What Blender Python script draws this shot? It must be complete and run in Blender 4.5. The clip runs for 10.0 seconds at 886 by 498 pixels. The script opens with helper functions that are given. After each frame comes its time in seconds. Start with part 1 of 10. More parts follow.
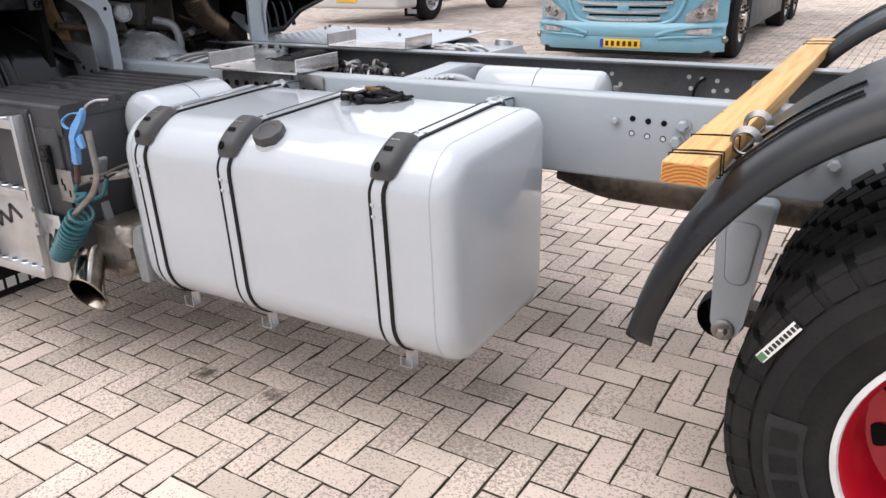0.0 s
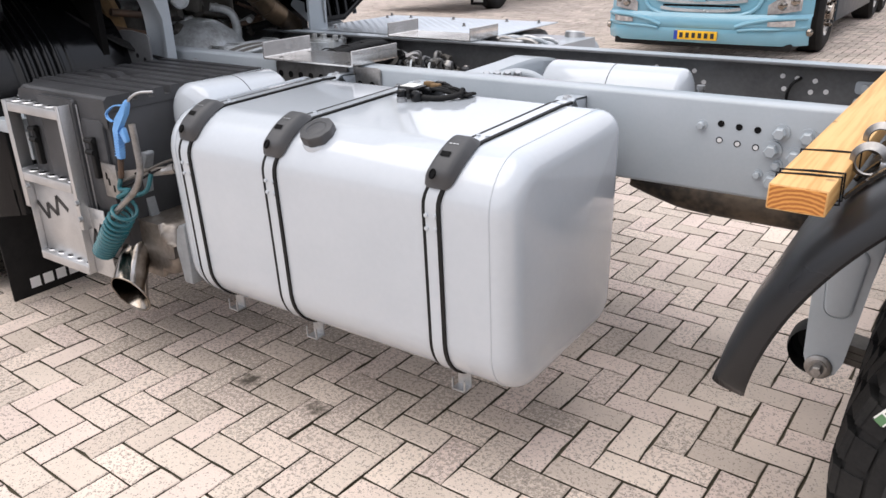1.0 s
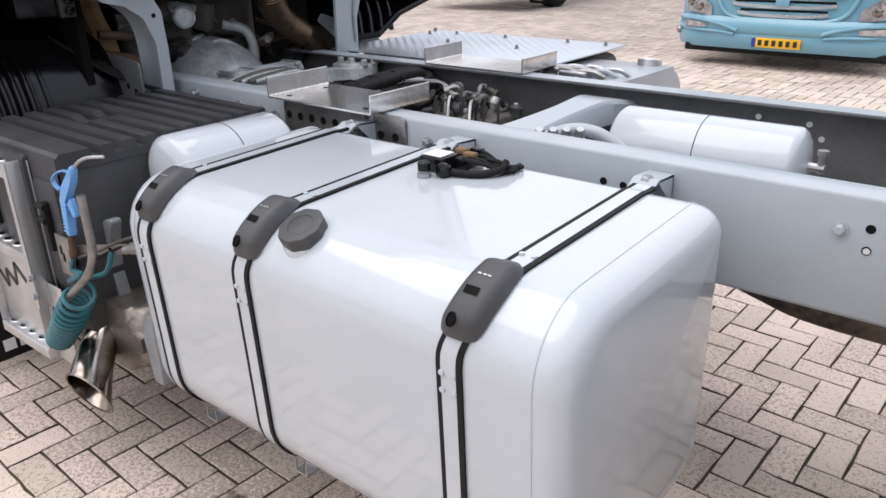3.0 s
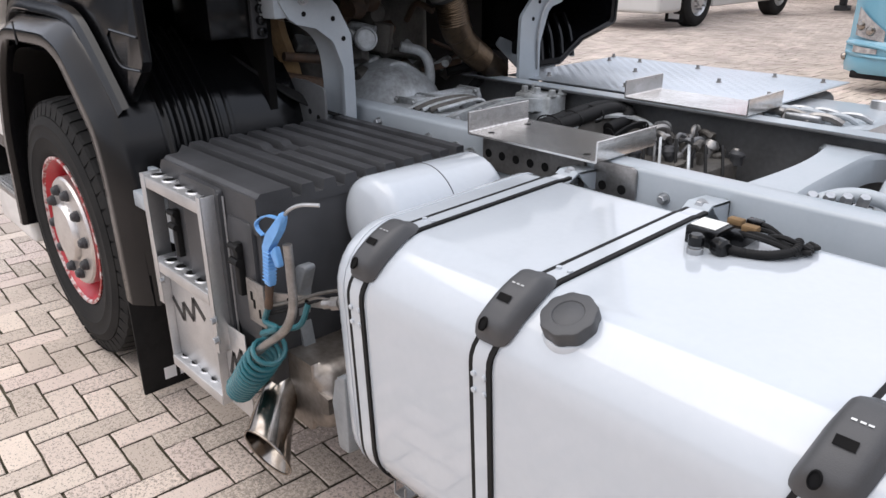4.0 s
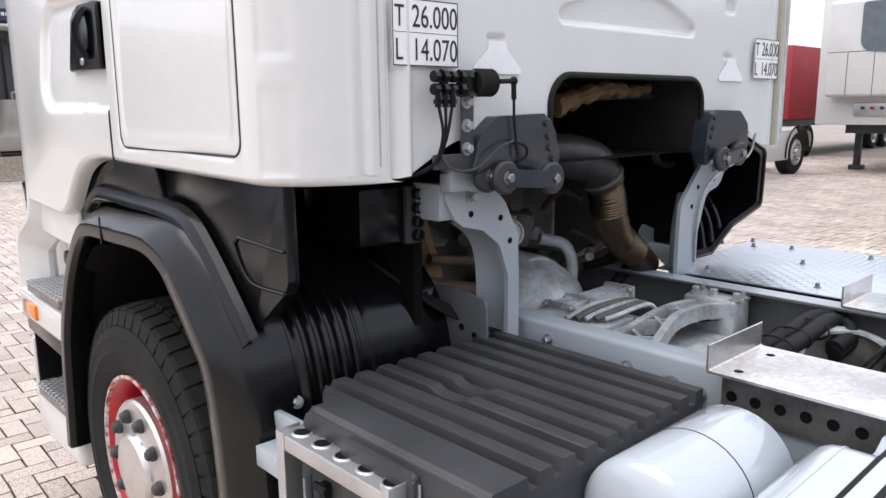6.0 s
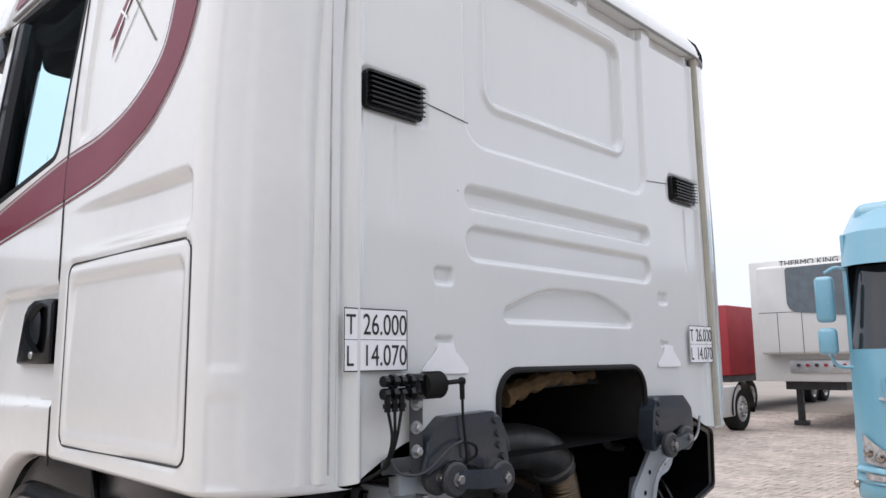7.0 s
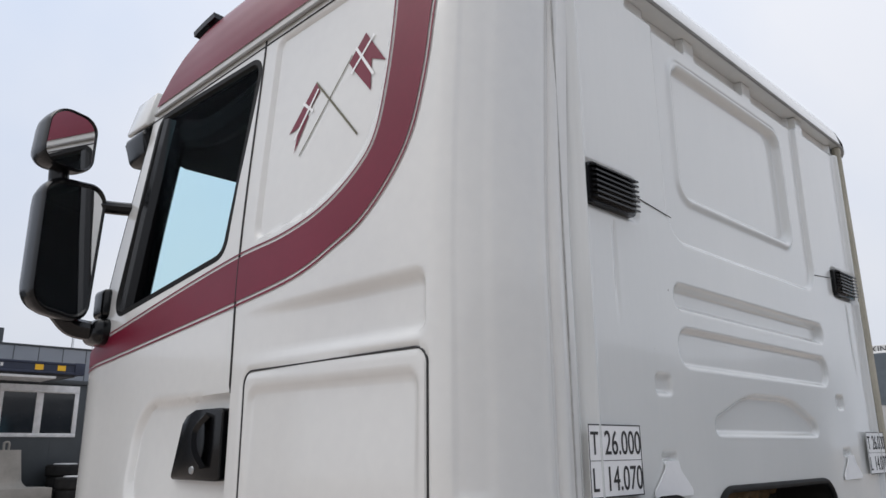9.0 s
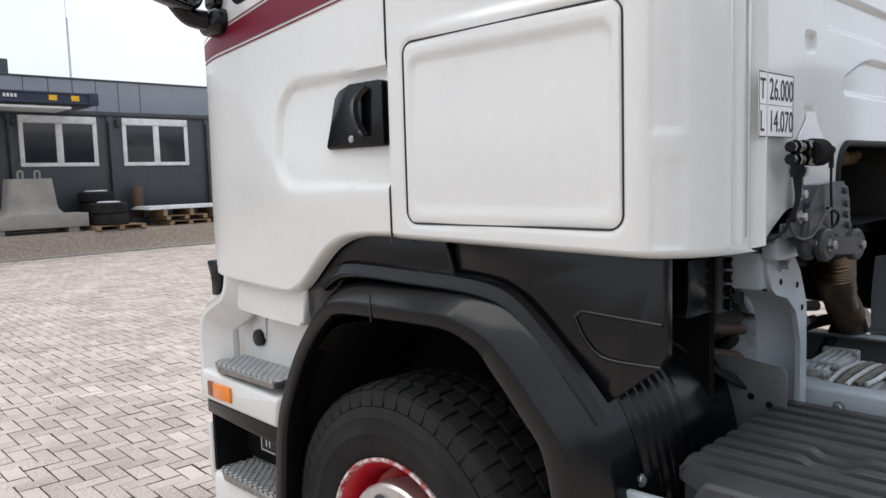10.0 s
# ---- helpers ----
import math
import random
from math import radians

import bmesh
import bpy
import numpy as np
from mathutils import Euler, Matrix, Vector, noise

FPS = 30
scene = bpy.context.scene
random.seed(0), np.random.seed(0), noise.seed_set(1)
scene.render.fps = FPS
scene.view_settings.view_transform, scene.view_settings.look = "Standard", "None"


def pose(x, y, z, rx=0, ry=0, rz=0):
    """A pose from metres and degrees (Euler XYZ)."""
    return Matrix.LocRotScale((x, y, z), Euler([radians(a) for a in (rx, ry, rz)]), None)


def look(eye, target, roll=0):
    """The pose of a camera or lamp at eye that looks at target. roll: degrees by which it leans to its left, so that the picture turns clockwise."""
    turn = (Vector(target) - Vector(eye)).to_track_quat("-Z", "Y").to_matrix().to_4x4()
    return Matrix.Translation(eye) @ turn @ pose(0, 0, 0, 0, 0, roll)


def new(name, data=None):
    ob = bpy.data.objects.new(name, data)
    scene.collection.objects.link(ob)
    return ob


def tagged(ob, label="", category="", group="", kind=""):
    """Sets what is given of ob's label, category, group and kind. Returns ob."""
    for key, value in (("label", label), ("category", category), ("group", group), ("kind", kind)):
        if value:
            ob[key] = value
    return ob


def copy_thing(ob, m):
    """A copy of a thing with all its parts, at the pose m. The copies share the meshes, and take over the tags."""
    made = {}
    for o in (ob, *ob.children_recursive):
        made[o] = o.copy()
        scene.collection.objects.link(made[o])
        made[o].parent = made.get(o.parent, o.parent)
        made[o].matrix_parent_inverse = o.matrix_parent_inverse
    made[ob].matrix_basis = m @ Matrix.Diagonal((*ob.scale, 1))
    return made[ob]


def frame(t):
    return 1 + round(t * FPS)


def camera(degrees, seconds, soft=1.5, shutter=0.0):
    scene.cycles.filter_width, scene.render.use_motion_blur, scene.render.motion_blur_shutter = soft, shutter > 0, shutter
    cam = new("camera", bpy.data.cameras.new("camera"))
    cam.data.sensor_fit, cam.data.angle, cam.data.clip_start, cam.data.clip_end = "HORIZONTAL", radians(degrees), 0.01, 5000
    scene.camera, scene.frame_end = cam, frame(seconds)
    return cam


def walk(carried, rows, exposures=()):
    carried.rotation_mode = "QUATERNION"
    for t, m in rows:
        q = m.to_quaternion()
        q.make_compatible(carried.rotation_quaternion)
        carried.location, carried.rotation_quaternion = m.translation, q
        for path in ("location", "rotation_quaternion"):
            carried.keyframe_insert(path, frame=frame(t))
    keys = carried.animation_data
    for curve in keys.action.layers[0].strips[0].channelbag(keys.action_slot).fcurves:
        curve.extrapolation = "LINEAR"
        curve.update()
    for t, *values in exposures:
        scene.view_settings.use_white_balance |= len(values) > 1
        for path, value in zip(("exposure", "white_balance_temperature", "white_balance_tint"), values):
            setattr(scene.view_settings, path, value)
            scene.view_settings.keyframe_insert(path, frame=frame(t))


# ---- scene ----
cam = camera(60.9, 10.0)
PATH = [
    (0, (1.104, -1.568, 1.478), (0.162, 0.033, 0.738), -1.5),
    (0.5, (1.084, -1.474, 1.485), (0.032, 0.062, 0.755), -1.4),
    (1, (0.992, -1.385, 1.465), (-0.076, 0.125, 0.702), -1.4),
    (1.5, (0.842, -1.291, 1.482), (-0.174, 0.229, 0.671), -1.5),
    (2, (0.756, -1.091, 1.466), (-0.233, 0.438, 0.639), -1.2),
    (2.2, (0.728, -0.987, 1.479), (-0.272, 0.537, 0.656), -1.2),
    (3.3, (0.58, -0.819, 1.531), (-0.668, 0.546, 0.771), -1.1),
    (3.5, (0.494, -0.815, 1.529), (-0.796, 0.514, 0.775), -0.9),
    (4, (0.223, -0.82, 1.554), (-1.147, 0.431, 0.808), -0.6),
    (4.5, (-0.066, -0.742, 1.519), (-1.481, 0.46, 0.777), -0.3),
    (5, (-0.341, -0.699, 1.507), (-1.783, 0.483, 0.783), -0.3),
    (5.2, (-0.433, -0.729, 1.516), (-1.877, 0.454, 0.797), -0.4),
    (6.3, (-0.568, -0.808, 1.673), (-1.996, 0.584, 1.514), -0.6),
    (6.5, (-0.557, -0.808, 1.694), (-1.969, 0.609, 1.676), -0.6),
    (7, (-0.545, -0.817, 1.747), (-1.907, 0.618, 2.034), -0.6),
    (7.5, (-0.547, -0.861, 1.794), (-1.88, 0.538, 2.311), -0.2),
    (8, (-0.602, -0.941, 1.833), (-1.932, 0.398, 2.495), 0.4),
    (8.5, (-0.735, -0.99, 1.842), (-2.08, 0.323, 2.525), 0.6),
    (9, (-0.977, -1.04, 1.816), (-2.346, 0.325, 2.33), -0.5),
    (9.5, (-1.133, -1.274, 1.745), (-2.540, 0.137, 1.920), -1.6),
    (10, (-1.176, -1.417, 1.653), (-2.592, -0.017, 1.461), -1.7),
]

EXPOSURES = [(0, 0.57, 6700, 12), (2.2, 0.60, 6700, 12), (3.3, 0.50, 6600, 12), (4.5, 0.50, 6600, 12), (5.2, 0.58, 6650, 12), (6.3, 0.78, 6500, 12), (6.6, 0.70, 6500, 12), (7.0, 0.43, 6450, 11), (7.5, 0.20, 6400, 10), (8.0, -0.02, 6400, 9), (8.5, -0.13, 6400, 9), (9.0, -0.10, 6450, 9), (9.5, 0.20, 6550, 10), (10, 0.33, 6450, 8)]
walk(cam, [(t, look(eye, target, roll)) for t, eye, target, roll in PATH], EXPOSURES)

# ---- sky and light ----
world = bpy.data.worlds.new("overcast_sky")
scene.world = world
world.use_nodes = True
wn, wl = world.node_tree.nodes, world.node_tree.links
wn.clear()
w_out = wn.new("ShaderNodeOutputWorld")
w_bg = wn.new("ShaderNodeBackground")
w_sky = wn.new("ShaderNodeTexSky")
w_sky.sky_type = "NISHITA"
w_sky.sun_disc = False
w_sky.sun_elevation = radians(48)
w_sky.sun_rotation = radians(200)
w_sky.dust_density = 4.0
w_scale = wn.new("ShaderNodeVectorMath")
w_scale.operation = "SCALE"
w_scale.inputs["Scale"].default_value = 0.10
w_cloud = wn.new("ShaderNodeTexNoise")
w_cloud.inputs["Scale"].default_value = 1.6
w_cloud.inputs["Detail"].default_value = 5.0
w_tc = wn.new("ShaderNodeTexCoord")
w_ramp = wn.new("ShaderNodeValToRGB")
w_ramp.color_ramp.elements[0].position = 0.35
w_ramp.color_ramp.elements[0].color = (0.72, 0.79, 0.94, 1)
w_ramp.color_ramp.elements[1].position = 0.62
w_ramp.color_ramp.elements[1].color = (0.90, 0.91, 0.97, 1)
w_mix = wn.new("ShaderNodeMix")
w_mix.data_type = "RGBA"
w_mix.inputs["Factor"].default_value = 0.88
wl.new(w_sky.outputs["Color"], w_scale.inputs[0])
wl.new(w_tc.outputs["Generated"], w_cloud.inputs["Vector"])
wl.new(w_cloud.outputs["Fac"], w_ramp.inputs["Fac"])
wl.new(w_scale.outputs[0], w_mix.inputs["A"])
wl.new(w_ramp.outputs["Color"], w_mix.inputs["B"])
# an overcast sky is brighter overhead than at the horizon
w_xyz = wn.new("ShaderNodeSeparateXYZ")
w_rise = wn.new("ShaderNodeMapRange")
w_rise.inputs["From Min"].default_value = 0.10
w_rise.inputs["From Max"].default_value = 1.0
w_rise.inputs["To Min"].default_value = 0.96
w_rise.inputs["To Max"].default_value = 1.35
w_up = wn.new("ShaderNodeVectorMath")
w_up.operation = "SCALE"
wl.new(w_tc.outputs["Generated"], w_xyz.inputs[0])
wl.new(w_xyz.outputs["Z"], w_rise.inputs["Value"])
wl.new(w_mix.outputs["Result"], w_up.inputs[0])
wl.new(w_rise.outputs["Result"], w_up.inputs["Scale"])
wl.new(w_up.outputs[0], w_bg.inputs["Color"])
w_bg.inputs["Strength"].default_value = 1.0
wl.new(w_bg.outputs["Background"], w_out.inputs["Surface"])

sun = new("sun", bpy.data.lights.new("sun", "SUN"))
sun.data.energy = 1.3
sun.data.angle = radians(65)
sun.data.color = (1.0, 0.95, 0.87)
sun.matrix_world = look((-2.4, -2.2, 10), (0, 0.2, 0))


# ---- materials ----
def surface(name, col, rough=0.5, metal=0.0, col2=None, scale=6.0, var=0.5, bump=0.0, bscale=60.0, coat=0.0, spots=None, spec=0.5, rvar=0.1):
    """A procedural surface: two colours mixed by coarse and fine noise, with relief and uneven gloss."""
    m = bpy.data.materials.new(name)
    m.use_nodes = True
    nt = m.node_tree
    n, l = nt.nodes, nt.links
    p = n["Principled BSDF"]
    tc = n.new("ShaderNodeTexCoord")
    big = n.new("ShaderNodeTexNoise")
    big.inputs["Scale"].default_value = scale
    big.inputs["Detail"].default_value = 4
    fine = n.new("ShaderNodeTexNoise")
    fine.inputs["Scale"].default_value = bscale
    fine.inputs["Detail"].default_value = 3
    l.new(tc.outputs["Object"], big.inputs["Vector"])
    l.new(tc.outputs["Object"], fine.inputs["Vector"])
    add = n.new("ShaderNodeMath")
    add.operation = "MULTIPLY_ADD"
    l.new(fine.outputs["Fac"], add.inputs[0])
    add.inputs[1].default_value = 0.4
    l.new(big.outputs["Fac"], add.inputs[2])
    rng = n.new("ShaderNodeMapRange")
    rng.inputs["From Min"].default_value = 0.7 - 0.35 * var
    rng.inputs["From Max"].default_value = 0.7 + 0.35 * var
    l.new(add.outputs[0], rng.inputs["Value"])
    mix = n.new("ShaderNodeMix")
    mix.data_type = "RGBA"
    mix.inputs["A"].default_value = (*col, 1)
    c2 = col2 or tuple(c * 0.8 for c in col)
    mix.inputs["B"].default_value = (*c2, 1)
    l.new(rng.outputs["Result"], mix.inputs["Factor"])
    out = mix.outputs["Result"]
    if spots:
        scol, sscale, size = spots
        vor = n.new("ShaderNodeTexVoronoi")
        vor.inputs["Scale"].default_value = sscale
        l.new(tc.outputs["Object"], vor.inputs["Vector"])
        srng = n.new("ShaderNodeMapRange")
        srng.inputs["From Min"].default_value = size
        srng.inputs["From Max"].default_value = size * 0.6
        l.new(vor.outputs["Distance"], srng.inputs["Value"])
        smix = n.new("ShaderNodeMix")
        smix.data_type = "RGBA"
        l.new(srng.outputs["Result"], smix.inputs["Factor"])
        l.new(out, smix.inputs["A"])
        smix.inputs["B"].default_value = (*scol, 1)
        out = smix.outputs["Result"]
    l.new(out, p.inputs["Base Color"])
    p.inputs["Metallic"].default_value = metal
    rr = n.new("ShaderNodeMapRange")
    rr.inputs["To Min"].default_value = max(0.02, rough - rvar)
    rr.inputs["To Max"].default_value = min(1, rough + rvar)
    l.new(big.outputs["Fac"], rr.inputs["Value"])
    l.new(rr.outputs["Result"], p.inputs["Roughness"])
    p.inputs["Coat Weight"].default_value = coat
    p.inputs["Coat Roughness"].default_value = 0.05
    p.inputs["Specular IOR Level"].default_value = spec
    if bump:
        b = n.new("ShaderNodeBump")
        b.inputs["Strength"].default_value = bump
        b.inputs["Distance"].default_value = 0.004
        l.new(fine.outputs["Fac"], b.inputs["Height"])
        l.new(b.outputs["Normal"], p.inputs["Normal"])
    return m


GREY = surface("grey_chassis_paint", (0.37, 0.405, 0.435), 0.33, 0, (0.33, 0.37, 0.40), 5, 0.6, 0.05, 90, coat=0.2)
TANK = surface("silver_grey_tank_paint", (0.47, 0.505, 0.54), 0.11, 0, (0.44, 0.475, 0.51), 3, 0.6, 0.004, 60, coat=0.6, rvar=0.04)
WHITE = surface("white_cab_paint", (0.70, 0.70, 0.675), 0.18, 0, (0.645, 0.645, 0.63), 1.5, 0.7, 0.0, 30, coat=0.5)
DECALW = surface("white_film", (0.84, 0.84, 0.84), 0.35, 0, (0.80, 0.80, 0.80), 8)
MAROON = surface("maroon_stripe_paint", (0.17, 0.008, 0.028), 0.35, 0, (0.145, 0.007, 0.024), 3, spec=0.3)
REARW = surface("road_filmed_white_paint", (0.695, 0.70, 0.68), 0.15, 0, (0.655, 0.665, 0.648), 1.5, 0.9, 0.0, 30, coat=0.6, spots=((0.22, 0.20, 0.17), 7, 0.022))
filmed = REARW.node_tree
for tex in [q for q in filmed.nodes if q.type == "TEX_NOISE"]:
    runs = filmed.nodes.new("ShaderNodeMapping")
    runs.inputs["Scale"].default_value = (1.0, 3.5, 0.4)
    filmed.links.new(filmed.nodes["Texture Coordinate"].outputs["Object"], runs.inputs["Vector"])
    filmed.links.new(runs.outputs["Vector"], tex.inputs["Vector"])
BLACKP = surface("black_textured_plastic", (0.0048, 0.0050, 0.0057), 0.17, 0, (0.0036, 0.0038, 0.0043), 8, 0.6, 0.04, 500, spec=0.33, rvar=0.07)
DARKP = surface("dark_grey_plastic", (0.056, 0.057, 0.061), 0.45, 0, (0.035, 0.036, 0.038), 6, 0.6, 0.10, 400, spec=0.3)
DULL = surface("dark_inner_grey", (0.125, 0.13, 0.135), 0.5, 0, (0.065, 0.066, 0.068), 5, 0.7, 0.1, 60)
RUBBER = surface("tyre_rubber", (0.012, 0.012, 0.0125), 0.75, 0, (0.024, 0.0235, 0.0225), 7, 0.6, 0.25, 120, spec=0.15)
BLACKR = surface("black_rubber", (0.008, 0.008, 0.0085), 0.6, 0, (0.013, 0.013, 0.013), 20, spec=0.18)
GLOOM = surface("grimy_engine_metal", (0.15, 0.14, 0.125), 0.6, 0.3, (0.055, 0.05, 0.045), 9, 0.8, 0.4, 60)
RUST = surface("rusty_brown_casting", (0.11, 0.062, 0.036), 0.7, 0.1, (0.04, 0.028, 0.022), 12, 0.8, 0.4, 70)
TAN = surface("tan_insulation", (0.24, 0.15, 0.068), 0.85, 0, (0.11, 0.066, 0.03), 14, 0.8, 0.6, 60)
CASTING = surface("painted_gearbox_casting", (0.50, 0.53, 0.545), 0.36, 0.1, (0.25, 0.255, 0.25), 11, 0.5, 0.22, 70)
ALU = surface("brushed_aluminium", (0.60, 0.605, 0.61), 0.38, 0.8, (0.46, 0.462, 0.465), 9, 0.7, 0.06, 200)
ALUD = surface("stained_aluminium", (0.86, 0.845, 0.825), 0.24, 0.9, (0.50, 0.48, 0.46), 3.5, 0.45, 0.05, 90)
TREAD = surface("chequer_plate_aluminium", (0.60, 0.64, 0.68), 0.36, 0.75, (0.54, 0.58, 0.62), 4, 0.6, 0.05, 120)
CHROME = surface("polished_stainless", (0.40, 0.375, 0.35), 0.14, 1.0, (0.20, 0.17, 0.14), 14, 0.6)
STEEL = surface("dull_steel", (0.35, 0.34, 0.33), 0.4, 0.9, (0.22, 0.21, 0.20), 25, 0.6, 0.1, 150)
ZINC = surface("zinc_bolt", (0.46, 0.47, 0.48), 0.35, 0.8, (0.34, 0.35, 0.36), 40)
RED = surface("red_rim_paint", (0.46, 0.004, 0.018), 0.35, 0, (0.34, 0.004, 0.013), 7, coat=0.15, spots=((0.6, 0.6, 0.6), 9, 0.06))
RIMW = surface("chipped_white_edge_paint", (0.58, 0.52, 0.50), 0.5, 0, (0.30, 0.03, 0.03), 30, 0.35)


def timber_material(name, light, dark, end):
    """Sawn pine: streaks along the beam, a few knots; on the ends, bent growth rings."""
    m = bpy.data.materials.new(name)
    m.use_nodes = True
    n, l = m.node_tree.nodes, m.node_tree.links
    p = n["Principled BSDF"]
    p.inputs["Roughness"].default_value = 0.62
    tc = n.new("ShaderNodeTexCoord")
    mp = n.new("ShaderNodeMapping")
    l.new(tc.outputs["Object"], mp.inputs["Vector"])
    if end:
        mp.inputs["Location"].default_value = (-0.80, 0.0, -0.97)
        tex = n.new("ShaderNodeTexWave")
        tex.wave_type = "RINGS"
        tex.rings_direction = "Y"
        tex.inputs["Scale"].default_value = 42
        tex.inputs["Distortion"].default_value = 2.5
        tex.inputs["Detail Scale"].default_value = 1.5
    else:
        mp.inputs["Scale"].default_value = (1.0, 0.035, 1.0)
        tex = n.new("ShaderNodeTexNoise")
        tex.inputs["Scale"].default_value = 85
        tex.inputs["Detail"].default_value = 5
    l.new(mp.outputs["Vector"], tex.inputs["Vector"])
    mr = n.new("ShaderNodeMapRange")
    mr.inputs["From Min"].default_value = 0.15 if end else 0.42
    mr.inputs["From Max"].default_value = 0.85 if end else 0.68
    l.new(tex.outputs["Fac"], mr.inputs["Value"])
    mix = n.new("ShaderNodeMix")
    mix.data_type = "RGBA"
    mix.inputs["A"].default_value = (*light, 1)
    mix.inputs["B"].default_value = (*dark, 1)
    l.new(mr.outputs["Result"], mix.inputs["Factor"])
    last = mix.outputs["Result"]
    if not end:
        vor = n.new("ShaderNodeTexVoronoi")
        vor.inputs["Scale"].default_value = 5.0
        l.new(tc.outputs["Object"], vor.inputs["Vector"])
        kr = n.new("ShaderNodeMapRange")
        kr.inputs["From Min"].default_value = 0.075
        kr.inputs["From Max"].default_value = 0.045
        kr.inputs["To Max"].default_value = 0.75
        l.new(vor.outputs["Distance"], kr.inputs["Value"])
        km = n.new("ShaderNodeMix")
        km.data_type = "RGBA"
        l.new(kr.outputs["Result"], km.inputs["Factor"])
        l.new(last, km.inputs["A"])
        km.inputs["B"].default_value = (0.16, 0.07, 0.025, 1)
        last = km.outputs["Result"]
    l.new(last, p.inputs["Base Color"])
    b = n.new("ShaderNodeBump")
    b.inputs["Strength"].default_value = 0.25
    b.inputs["Distance"].default_value = 0.002
    l.new(tex.outputs["Fac"], b.inputs["Height"])
    l.new(b.outputs["Normal"], p.inputs["Normal"])
    return m


WOOD = timber_material("sawn_pine", (0.66, 0.40, 0.16), (0.52, 0.27, 0.085), False)
BLUEP = surface("blue_plastic", (0.14, 0.35, 0.68), 0.33, 0, (0.11, 0.29, 0.58), 20)
TEAL = surface("teal_coiled_hose", (0.018, 0.12, 0.14), 0.35, 0, (0.012, 0.09, 0.11), 20)
SKYBLUE = surface("light_blue_truck_paint", (0.16, 0.36, 0.46), 0.22, 0, (0.14, 0.33, 0.43), 2, coat=0.6)
YELLOW = surface("yellow_plate", (0.85, 0.48, 0.015), 0.4)
AMBER = surface("amber_lens", (0.80, 0.22, 0.01), 0.2, coat=0.5)
LENS = surface("headlamp_lens", (0.62, 0.62, 0.62), 0.12, 0.6, (0.25, 0.25, 0.26), 12)
DARKG = surface("dark_window_glass", (0.012, 0.014, 0.016), 0.05, 0, (0.02, 0.022, 0.024), 3, coat=0.5)
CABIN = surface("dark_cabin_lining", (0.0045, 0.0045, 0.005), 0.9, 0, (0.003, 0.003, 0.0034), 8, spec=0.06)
# near-black colour that stands in for the darkness inside holes and hollows
VOID = surface("hollow_shade_black", (0.004, 0.004, 0.0045), 0.85, 0, (0.008, 0.0076, 0.007), 10, spec=0.15)
CONT = surface("dark_grey_container_steel", (0.052, 0.060, 0.066), 0.55, 0, (0.043, 0.050, 0.055), 2)
CLAD = surface("grey_cladding", (0.27, 0.29, 0.32), 0.5, 0, (0.24, 0.26, 0.29), 1.5)
PVC = surface("white_window_frame", (0.72, 0.72, 0.72), 0.4)
CONCRETE = surface("cast_concrete", (0.30, 0.28, 0.25), 0.9, 0, (0.22, 0.21, 0.19), 3, 0.7, 0.4, 40)
GRAVEL = surface("brown_gravel", (0.27, 0.225, 0.18), 0.95, 0, (0.15, 0.12, 0.095), 14, 0.7, 1.0, 60)
PALLET = surface("pallet_wood", (0.30, 0.20, 0.11), 0.8, 0, (0.22, 0.15, 0.09), 9)
TRAILW = surface("white_trailer_panel", (0.62, 0.615, 0.60), 0.4, 0, (0.55, 0.545, 0.53), 1.2)
TRAILR = surface("red_tarpaulin", (0.32, 0.022, 0.030), 0.5, 0, (0.26, 0.018, 0.025), 1.5)
NAVY = surface("navy_steel", (0.020, 0.028, 0.055), 0.5)
INK = surface("black_print", (0.015, 0.015, 0.016), 0.5)
STICKER = surface("white_paper", (0.80, 0.80, 0.76), 0.55)
CLIPG = surface("dark_grey_moulded_plastic", (0.072, 0.073, 0.076), 0.42, 0, (0.058, 0.059, 0.062), 9, 0.6, 0.10, 500, spec=0.3)
STAINLESS = surface("machined_hub_steel", (0.66, 0.64, 0.62), 0.36, 0.85, (0.50, 0.47, 0.45), 7, 0.6)
GREENINK = surface("green_print", (0.10, 0.22, 0.10), 0.5)


